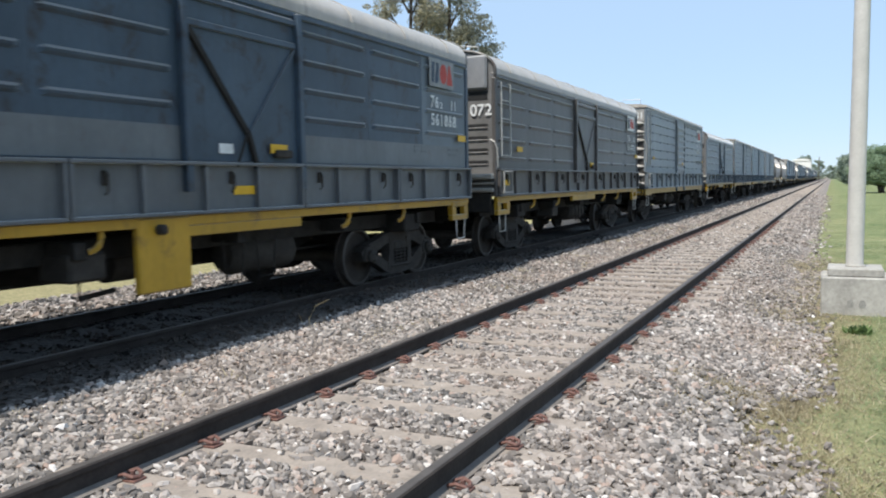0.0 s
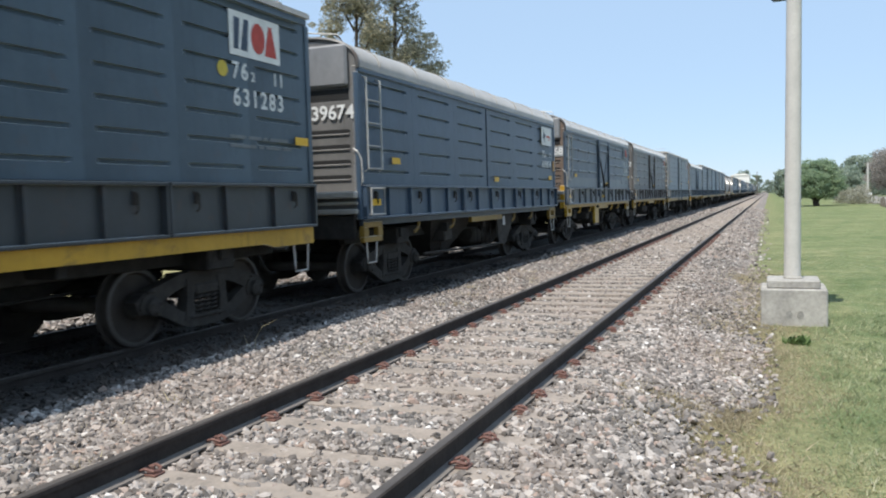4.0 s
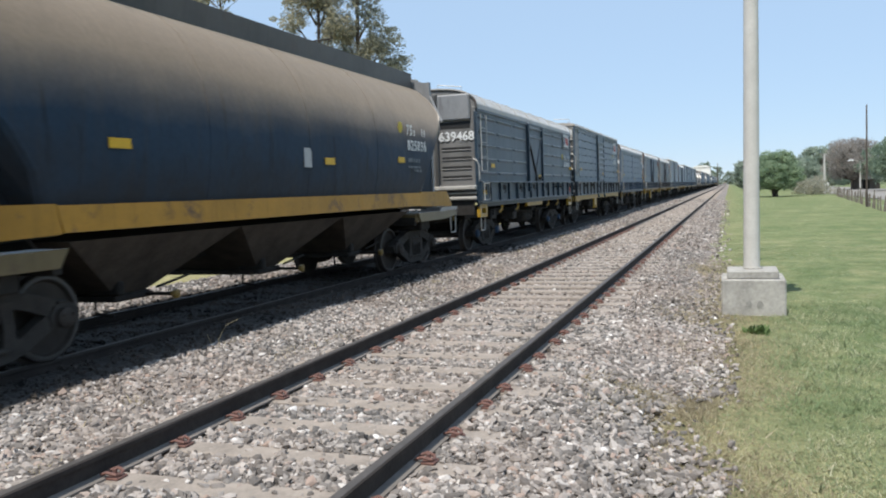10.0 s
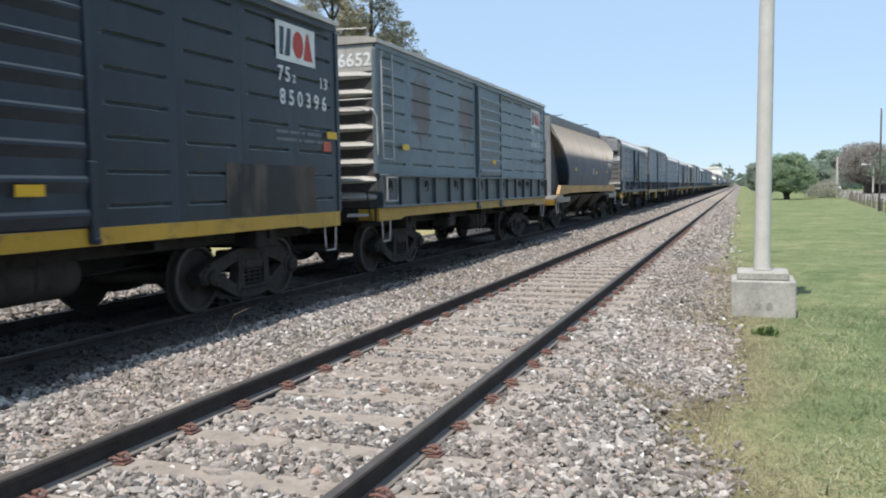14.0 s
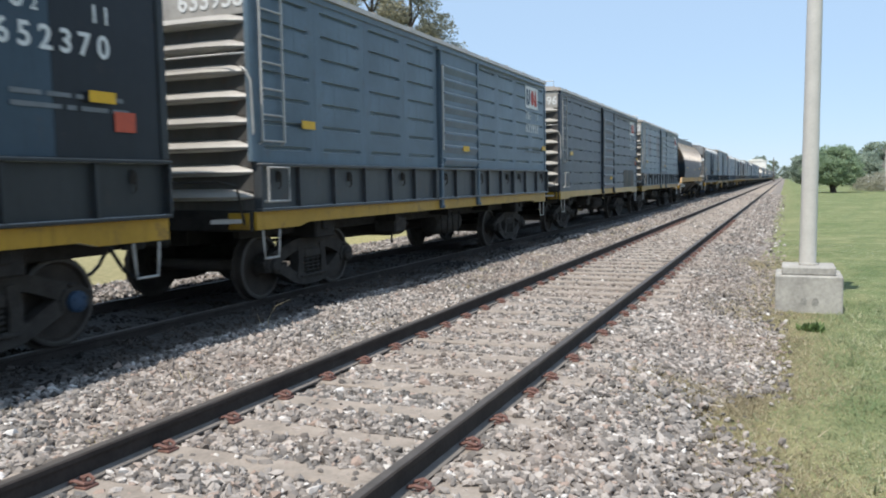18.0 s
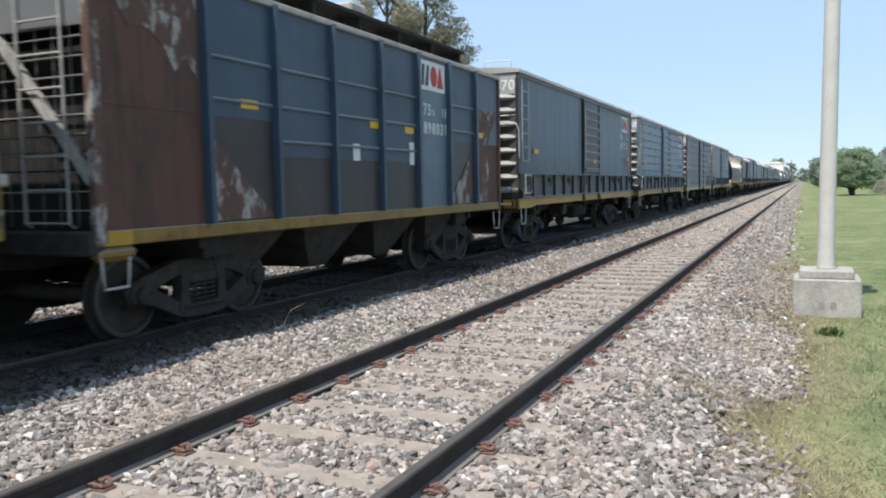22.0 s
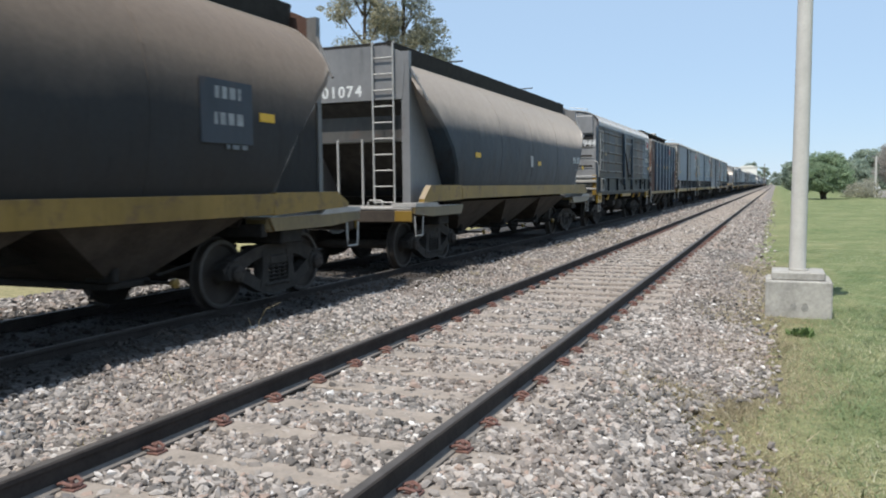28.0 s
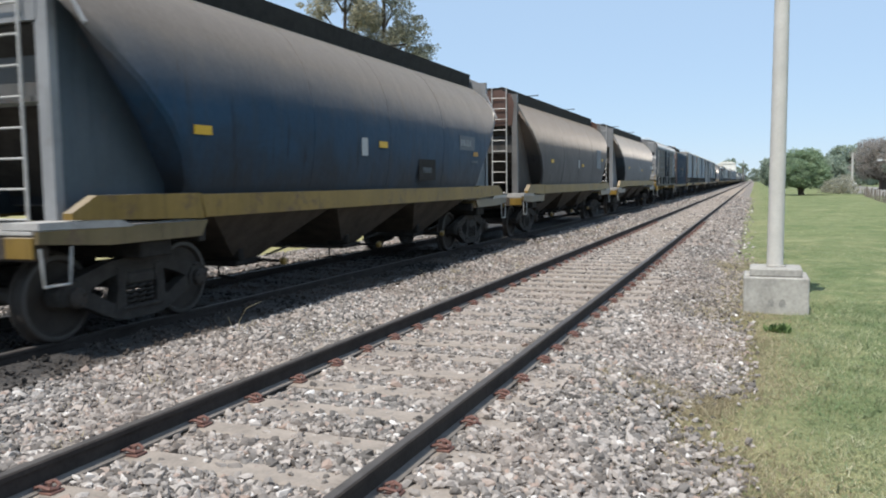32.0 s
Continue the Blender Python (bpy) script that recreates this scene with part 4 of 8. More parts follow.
def side_frame_mesh():
    """A cast side frame: arched top member, belly, two columns and heavy axle boxes."""
    mb = MB()
    x0, x1 = -0.07, 0.07
    half = [(1.10, 0.43, 0.14), (0.98, 0.475, 0.19), (0.86, 0.515, 0.20), (0.70, 0.565, 0.17), (0.54, 0.62, 0.155), (0.40, 0.655, 0.15), (0.24, 0.67, 0.15), (0.0, 0.672, 0.15)]
    top = [(-y, z) for y, z, _ in half] + [(y, z) for y, z, _ in half[::-1][1:]]
    mb.prism(thick_line(top, [w for *_, w in half] + [w for *_, w in half[::-1][1:]]), x0, x1, "x")
    half = [(0.88, 0.43, 0.15), (0.74, 0.395, 0.16), (0.60, 0.33, 0.15), (0.46, 0.255, 0.145), (0.32, 0.205, 0.15), (0.16, 0.19, 0.15), (0.0, 0.188, 0.15)]
    low = [(-y, z) for y, z, _ in half] + [(y, z) for y, z, _ in half[::-1][1:]]
    mb.prism(thick_line(low, [w for *_, w in half] + [w for *_, w in half[::-1][1:]]), x0 + 0.003, x1 - 0.003, "x")
    for s in (-1, 1):
        mb.prism(thick_line([(s * 0.30, 0.20), (s * 0.285, 0.45), (s * 0.27, 0.66)], [0.17, 0.11, 0.15]), x0 + 0.006, x1 + 0.012, "x")
        mb.prism([(s * 0.76, 0.36), (s * 1.04, 0.36), (s * 1.08, 0.44), (s * 1.03, 0.54), (s * 0.92, 0.575), (s * 0.80, 0.55), (s * 0.74, 0.46)], x0 - 0.02, x1 + 0.02, "x")
        mb.box(x0 - 0.01, x1 + 0.03, s * 0.9 - 0.06, s * 0.9 + 0.06, 0.56, 0.60, 0.015)
    mb.box(x0 - 0.02, x1 + 0.03, -0.30, 0.30, 0.215, 0.255, 0.01)
    mb.box(x0 - 0.01, x1 + 0.025, -0.20, 0.20, 0.47, 0.60, 0.02)
    return mb.mesh("side_frame", M_IRON)


def spring_mesh():
    pts, r = [], 0.055
    for k in range(37):
        a = k * 2 * math.pi / 8
        pts.append((r * math.cos(a), r * math.sin(a), 0.0 + 0.22 * k / 36))
    return MB().tube(pts, 0.016, 5).mesh("spring", M_IRON, True)


def cap_mesh(material):
    mb = MB().lathe([(0.0, 0.10), (0.05, 0.10), (0.065, 0.085), (0.075, 0.03)], "x", seg=14)
    for k in range(3):
        a = 2 * math.pi * k / 3 + 0.5
        mb.lathe([(0.055, 0.02), (0.085, 0.02)], "x", (0, 0.06 * math.cos(a), 0.06 * math.sin(a)), 6)
    return mb.mesh("bearing_cap", material, True)


def bolster_mesh():
    mb = MB().box(-1.12, 1.12, -0.16, 0.16, 0.42, 0.60, 0.03)
    mb.box(-0.35, 0.35, -0.22, 0.22, 0.60, 0.72, 0.03)
    for s in (-1, 1):
        mb.box(s * 0.72 - 0.1, s * 0.72 + 0.1, -0.12, 0.12, 0.60, 0.70, 0.02)
    return mb.mesh("bolster", M_BLACK)


def brake_mesh():
    mb = MB()
    for s in (-1, 1):
        mb.box(-0.95, 0.95, s * 0.36 - 0.035, s * 0.36 + 0.035, 0.36, 0.43, 0.01)
        for t in (-1, 1):
            mb.box(t * 0.87 - 0.05, t * 0.87 + 0.05, s * 0.40, s * 0.455, 0.28, 0.50, 0.012)
    mb.tube([(0.1, -0.36, 0.4), (0.1, 0.0, 0.62), (0.1, 0.36, 0.4)], 0.02)
    return mb.mesh("brake_beam", M_BLACK)


WHEEL, AXLE, RIM, SIDE_FRAME, SPRING, CAP, BOLSTER, BRAKE = wheel_mesh(), axle_mesh(), rim_mesh(), side_frame_mesh(), spring_mesh(), cap_mesh(M_IRON), bolster_mesh(), brake_mesh()
CAP_PALE, CAP_BLUE = cap_mesh(M_WHEEL), cap_mesh(M_CAP_BLUE)
SPINNING = []


def bogie(w, y, near, cap=None):
    part("bolster", BOLSTER, None, w, m=Matrix.Translation((0, y, 0)))
    if near:
        part("brake_beam", BRAKE, None, w, m=Matrix.Translation((0, y, 0)))
    for s in (-1, 1):
        m = Matrix.Translation((s * 1.06, y, 0)) @ (flip() if s < 0 else Matrix.Identity(4))
        fr = part("side_frame", SIDE_FRAME, None, w, "cast bogie side frame in dusty black", m=m)
        if near:
            for dx, dy in ((0.03, -0.13), (0.03, 0.0), (0.03, 0.13)):
                part("spring", SPRING, None, fr, m=Matrix.Translation((dx, dy, 0.25)))
            for dy in (-0.9, 0.9):
                part("bearing_cap", cap or CAP, None, fr, m=Matrix.Translation((0.085, dy, 0.43)))
    for dy in (-0.9, 0.9):
        ws = part("wheelset", AXLE, None, w, "steel axle with two wheels", m=Matrix.Translation((0, y + dy, 0.42)))
        for s in (-1, 1):
            part("wheel", WHEEL, None, ws, m=Matrix.Translation((s * 0.873, 0, 0)) @ (flip() if s < 0 else Matrix.Identity(4)))
        if near:
            part("rim_face", RIM, None, ws, "dull worn rim of the wheel", m=Matrix.Translation((0.873, 0, 0)))
        if near:
            SPINNING.append((ws, y + dy))


def coupler_mesh():
    mb = MB().box(-0.07, 0.07, -0.55, 0.0, 0.80, 0.95, 0.02)
    mb.prism([(-0.17, 0.0), (0.15, 0.0), (0.2, 0.12), (0.16, 0.27), (0.02, 0.29), (0.0, 0.16), (-0.06, 0.16), (-0.10, 0.30), (-0.22, 0.26), (-0.21, 0.1)], 0.74, 1.0, "z")
    mb.box(-0.20, 0.20, -0.42, -0.30, 0.72, 1.05, 0.03)
    for k in range(3):
        mb.prism([(-0.05 + 0.04 * k, -0.3), (0.0 + 0.04 * k, -0.3), (-0.02 + 0.04 * k, -0.02)], 1.0, 1.03, "z")
    return mb.mesh("coupler", M_IRON)


def hose_mesh():
    pts = [(0.32, 0.0, 0.85), (0.33, 0.1, 0.72), (0.33, 0.22, 0.55), (0.32, 0.36, 0.46), (0.30, 0.52, 0.45)]
    return MB().tube(pts, 0.022, 7).mesh("air_hose", M_HOSE_SLOT_SHADE, True)


def stirrup_mesh():
    return MB().tube([(0, -0.17, 0.93), (0, -0.15, 0.72), (0, -0.14, 0.60), (0, 0.14, 0.60), (0, 0.15, 0.72), (0, 0.17, 0.93)], 0.014, 6).mesh("stirrup_step", M_BARE, True)


def reservoir_mesh():
    return MB().lathe([(-0.62, 0.05), (-0.60, 0.16), (-0.5, 0.23), (0.5, 0.23), (0.60, 0.16), (0.62, 0.05)], "y", seg=18).mesh("air_reservoir", M_IRON, True)


COUPLER, HOSE, STIRRUP, RESERVOIR = coupler_mesh(), hose_mesh(), stirrup_mesh(), reservoir_mesh()
FLIP_Y = flip()


def underframe(w, h, near, top=1.0, over=0.0, hopper=False, cap=None):
    """Centre sill, cross members, couplers, hoses and brake gear under a wagon of half length h."""
    mb = MB().box(-0.28, 0.28, -h - over + 0.25, h + over - 0.25, 0.72, top, 0.015)
    for k in range(-2, 3):
        if not hopper or abs(k) == 2:
            part("cross_member", MB().box(-1.40, 1.40, k * h * 0.36 - 0.06, k * h * 0.36 + 0.06, 0.86, top + 0.018, 0.01), M_BLACK, w)
    if not hopper:
        e = h - 2.75
        mb.prism([(-e, 0.73), (-e + 0.5, 0.56), (e - 0.5, 0.56), (e, 0.73), (e, 0.78), (-e, 0.78)], -0.26, 0.26, "x")
    part("centre_sill", mb, M_BLACK, w, "grimy black underframe")
    for s in (-1, 1):
        yb = s * (h - 1.75 + over + (0.15 if over > 0.3 else 0.0))
        part("body_bolster", MB().box(-1.36, 1.36, yb - 0.24, yb + 0.24, 0.745, top + 0.016, 0.02), M_BLACK, w)
        if not hopper:
            part("stringer", MB().box(s * 0.98 - 0.05, s * 0.98 + 0.05, -h + 0.3, h - 0.3, 0.81, top + 0.012, 0.01), M_BLACK, w)
    for s in (-1, 1):
        m = Matrix.Translation((0, s * (h + over + 0.35), 0)) @ (FLIP_Y if s < 0 else Matrix.Identity(4))
        part("coupler", COUPLER, None, w, "grey automatic knuckle coupler", m=m)
        part("air_hose", HOSE, None, w, "black rubber brake hose", m=m)
    cap = CAP_PALE if over > 0.3 else cap
    out = over + (0.15 if over > 0.3 else 0.0)
    bogie(w, -(h - 1.75 + out), near, cap)
    bogie(w, h - 1.75 + out, near, cap)
    if near and not hopper:
        part("air_reservoir", RESERVOIR, None, w, "dusty cylindrical air tank", m=Matrix.Translation((0.85, 0.9, 0.68)))
        part("brake_cylinder", MB().lathe([(-0.3, 0.12), (-0.28, 0.17), (0.15, 0.17), (0.17, 0.06), (0.5, 0.05), (0.5, 0.02)], "y", (0.75, -1.0, 0.72), 14), M_IRON, w, smooth=True)
        part("brake_rod", MB().tube([(0.55, -3.4, 0.62), (0.6, -1.4, 0.6), (0.6, 1.6, 0.6), (0.5, 3.4, 0.62)], 0.016), M_BLACK, w)
        part("brake_lever_frame", MB().box(-0.75, 0.35, -0.55, -0.35, 0.50, 0.72, 0.02).box(-0.9, -0.2, 0.2, 0.95, 0.52, 0.72, 0.05).tube([(-0.7, -2.6, 0.55), (-0.65, 0.0, 0.52), (-0.7, 2.6, 0.55)], 0.03), M_BLACK, w)
        part("valve_box", MB().box(0.95, 1.35, -2.15, -1.75, 0.66, 0.92, 0.03).tube([(1.15, -1.9, 0.68), (1.15, -1.9, 0.5), (0.8, -1.2, 0.48)], 0.025), M_IRON, w)
        part("brake_pipe", MB().tube([(-0.95, -h + 2.9, 0.80), (-0.95, -1.0, 0.74), (-0.95, 1.0, 0.74), (-0.95, h - 2.9, 0.80)], 0.03), M_BLACK, w)
        rods = MB()
        for y0 in (-0.2, 0.35):
            rods.tube([(1.30, y0, 0.9), (1.30, y0 + 0.06, 0.45), (1.30, y0 + 0.3, 0.45), (1.30, y0 + 0.36, 0.9)], 0.012)
        part("pipe_hanger", rods, M_BLACK, w)


def ladder(w, name, foot, top_z, wide, step=0.30, axis="y", r=0.017, label="pale grey steel ladder", parent=None):
    """Two stiles and rungs; foot is the lower corner, wide runs along the axis."""
    x, y, z = foot
    def pt(a, zz, out=0.0):
        return (x + out, y + a, zz) if axis == "y" else (x + a, y - out, zz)
    lad = part(name, MB().tube([pt(0, z, -0.06), pt(0, z + 0.03), pt(0, top_z), pt(0, top_z + 0.02, -0.06)], r).tube([pt(wide, z, -0.06), pt(wide, z + 0.03), pt(wide, top_z), pt(wide, top_z + 0.02, -0.06)], r), M_BARE, parent or w, label)
    rung = None
    k, zz = 0, z + 0.04
    while zz < top_z:
        if rung is None:
            rung = MB().tube([pt(0, 0), pt(wide, 0)], r * 0.75).mesh("rung", M_BARE)
        part("rung", rung, None, lad, m=Matrix.Translation((0, 0, zz)))
        zz += step
    return lad


def plate(w, name, x, y0, y1, z0, z1, mat, label="", t=0.006, parent=None):
    return part(name, MB().box(x, x + t, y0, y1, z0, z1), mat, parent or w, label)


def logo(w, x, y0, z0, wd=1.0, ht=0.50, style=0, panel=None):
    """A white panel with plain dark blue and red shapes."""
    p = plate(w, "logo_panel", x, y0, y0 + wd, z0, z0 + ht, panel or M_LOGO_PLATE, "white panel with dark blue and red marks")
    o, b, c = x + 0.006, z0 + ht * 0.14, ht * 0.72

    def mark(name, outline, mat):
        part(name, MB().prism([(y0 + wd * p_, b + c * q_) for p_, q_ in outline], o, o + 0.003, "x"), mat, p)

    if style:
        star = [(0.26 + (0.17 if k % 2 == 0 else 0.06) * math.cos(k * math.pi / 4 + 0.3), 0.5 + (0.52 if k % 2 == 0 else 0.17) * math.sin(k * math.pi / 4 + 0.3)) for k in range(8)]
        mark("logo_blue_mark", star, M_LOGO_BLUE)
        mark("logo_red_bar", [(0.46, 0.42), (0.88, 0.40), (0.86, 0.54), (0.62, 0.60), (0.46, 0.56)], M_RED)
        mark("logo_red_bar", [(0.66, 0.22), (0.84, 0.20), (0.84, 0.28), (0.68, 0.30)], M_RED)
        return
    mark("logo_blue_mark", [(0.07, 0.0), (0.16, 0.0), (0.20, 1.0), (0.09, 1.0)], M_LOGO_BLUE)
    mark("logo_blue_mark", [(0.20, 0.0), (0.33, 0.0), (0.37, 1.0), (0.28, 1.0)], M_LOGO_BLUE)
    mark("logo_red_mark", [(0.55 + 0.14 * math.cos(q), 0.5 + 0.5 * math.sin(q)) for q in np.linspace(0, 2 * math.pi, 15)[:-1]], M_LOGO_RED)
    mark("logo_red_bar", [(0.68, 0.0), (0.93, 0.0), (0.83, 1.0), (0.77, 1.0)], M_LOGO_RED)


def bars(w, x, y0, z0, widths, ht=0.10, mat=None):
    """Writing too small or too worn to read."""
    mb, y = MB(), y0
    for wd in widths:
        mb.box(x, x + 0.004, y, y + wd, z0, z0 + ht)
        y += wd + 0.05
    part("worn_lettering", mb, mat or M_LABEL, w, "rows of worn grey lettering")


GLYPHS = {}


def digit(ch, size, mat):
    """One stencilled character, centred on its own cell."""
    if (ch, size, mat.name) not in GLYPHS:
        me = text_mesh("painted_digit", ch, size, mat)
        xs = [v.co.x for v in me.vertices]
        me.transform(Matrix.Translation((-(min(xs) + max(xs)) / 2, 0, 0)))
        GLYPHS[ch, size, mat.name] = me
    return GLYPHS[ch, size, mat.name]


def lettering(w, x, y, z, text, size, end=False, space=1.1, mat=None):
    """A row of stencilled characters at even steps; returns its length."""
    step = size * 0.56 * space
    for k, ch in enumerate(text):
        if ch != " ":
            a = (k + 0.5) * step
            part("painted_digit", digit(ch, size, mat or M_WHITE), None, w, "white stencilled character", m=on_end(x + a, y, z) if end else on_side(x, y + a, z))
    return step * len(text)


def class_code(w, x, y, z, code, size, length):
    """The class number over the wagon's number: two large digits, one small, two at the far end."""
    lettering(w, x, y, z, code[:2], size)
    small = code[2] if code[2] != " " else "2"
    lettering(w, x, y + size * 1.36, z, small, size * 0.55)
    lettering(w, x, y + length - size * 0.94, z, code[-2:], size * 0.8)


# ---------------------------------------------------------------- box wagons
def groove_panel(wd, rows, mat, z0, z1, seglen, name="panel", proud=0.042, shelf=False, skip=0):
    """A side sheet with short pressed ribs: one connected surface with turned-in edges."""
    a, e = seglen / 2, wd / 2 - 0.0008
    ys = [-e, -e, -a, -a + 0.07, a - 0.07, a, e, e]
    prof = [(z0, 0.0, True), (z0, 0.0, False)]
    for k in range(skip, rows):
        z = z0 + (z1 - z0) * (k + 0.62) / rows
        if shelf:
            prof += [(z - 0.055, 0.0, False), (z - 0.028, proud * 0.6, False), (z - 0.006, proud * 0.75, False), (z + 0.024, 0.0, False)]
            continue
        prof += [(z - 0.030, 0.0, False), (z - 0.020, -proud, False), (z + 0.018, -proud, False), (z + 0.022, 0.0, False)]
    prof += [(z1, 0.0, False), (z1, 0.0, True)]
    vs, fs, n = [], [], len(ys)
    for z, x, back in prof:
        for j, y in enumerate(ys):
            edge = back or j in (0, n - 1)
            vs.append((-0.03 if edge else (x if 3 <= j <= 4 else 0.0), y, z))
    for i in range(len(prof) - 1):
        for j in range(n - 1):
            fs.append((i * n + j, i * n + j + 1, (i + 1) * n + j + 1, (i + 1) * n + j))
    return MB().add(vs, fs).mesh(name, mat)


def flap_mesh(l, z0, z1, mat):
    """One length of the drop side: sheet, top lip and bottom lip."""
    mb = MB().box(-0.02, 0.012, -l / 2 + 0.012, l / 2 - 0.012, z0, z1)
    mb.box(0.0, 0.10, -l / 2 + 0.012, l / 2 - 0.012, z1 - 0.035, z1, 0.008)
    mb.box(0.0, 0.085, -l / 2 + 0.012, l / 2 - 0.012, z0, z0 + 0.035, 0.008)
    for s in (-1, 1):
        mb.box(0.0, 0.085, s * (l / 2 - 0.03) - 0.018, s * (l / 2 - 0.03) + 0.018, z0 + 0.035, z1 - 0.035)
    return mb.mesh("side_flap", mat)


def stake_mesh(z0, z1, mat):
    mb = MB().prism([(-0.016, z0 + 0.035), (0.016, z0 + 0.035), (0.022, z1 - 0.08), (0.016, z1 - 0.035), (-0.016, z1 - 0.035), (-0.022, z1 - 0.08)], 0.012, 0.07, "x")
    return mb.mesh("stake", mat)


def pocket_mesh(z1, mat):
    """Rope hook pocket between the stakes."""
    mb = MB().box(0.012, 0.04, -0.028, 0.028, z1 - 0.22, z1 - 0.09, 0.01)
    mb.tube([(0.04, 0, z1 - 0.10), (0.065, 0, z1 - 0.13), (0.065, 0, z1 - 0.27), (0.03, 0, z1 - 0.30)], 0.012)
    return mb.mesh("rope_hook", mat)


def drop_side(w, h, mat, z0, z1, x, lengths, pitch=0.72):
    st, pk = stake_mesh(z0, z1, mat), pocket_mesh(z1, M_IRON)
    cache = {}
    for side in (1, -1):
        y = -h
        for l in lengths:
            l = l * 2 * h
            if l not in cache:
                cache[l] = flap_mesh(l, z0, z1, mat)
            yc = y + l / 2
            m = Matrix.Translation((side * x, yc, 0)) @ (FLIP_Y if side < 0 else Matrix.Identity(4))
            f = part("side_flap", cache[l], None, w, m=m)
            n = max(1, round(l / pitch))
            if side > 0:
                for k in range(1, n):
                    part("stake", st, None, f, m=Matrix.Translation((0, -l / 2 + l * k / n, 0)))
                for k in range(0, n, 2):
                    part("rope_hook", pk, None, f, m=Matrix.Translation((0, -l / 2 + l * (k + 0.5) / n, 0)))
            y += l


def hand_frame(w, x, y0, y1, z0, z1, r=0.017):
    part("handhold_frame", MB().tube([(x - 0.06, y0, z0), (x, y0, z0), (x, y1, z0), (x, y1, z1), (x, y0, z1), (x, y0, z0)], r), M_BARE, w, "pale square steel handhold")


def corner_rail(w, x, y, z0, z1):
    part("corner_handrail", MB().tube([(x - 0.1, y - 0.02, z1 + 0.05), (x - 0.02, y - 0.04, z1), (x + 0.03, y - 0.02, z1 - 0.12), (x + 0.03, y, z0 + 0.1), (x - 0.03, y, z0)], 0.014), M_BARE, w, "bent grey handrail")


def reflectors(w, x, places, mat=None):
    for y, z in places:
        plate(w, "reflector", x, y, y + 0.30, z, z + 0.10, mat or M_REFLECT, "small amber reflective plate")


def end_rib_mesh(hw, mat):
    """A pressed end corrugation, tapered at both ends: steep below, sloping above."""
    n, vs, fs = 12, [], []
    for k in range(n + 1):
        t = -1 + 2 * k / n
        d = 0.165 * min(1.0, (1 - abs(t)) * 4.0) ** 0.7
        z = 0.55 + 0.45 * min(1.0, (1 - abs(t)) * 5)
        vs += [(t * hw, 0, 0.092 * z), (t * hw, -d * 0.8, 0.030 * z), (t * hw, -d, -0.004), (t * hw, -d * 0.82, -0.036 * z), (t * hw, 0, -0.050 * z)]
    for k in range(n):
        for j in range(4):
            fs.append((k * 5 + j, k * 5 + j + 1, (k + 1) * 5 + j + 1, (k + 1) * 5 + j))
    return MB().add(vs, fs).mesh("end_rib", mat, True)


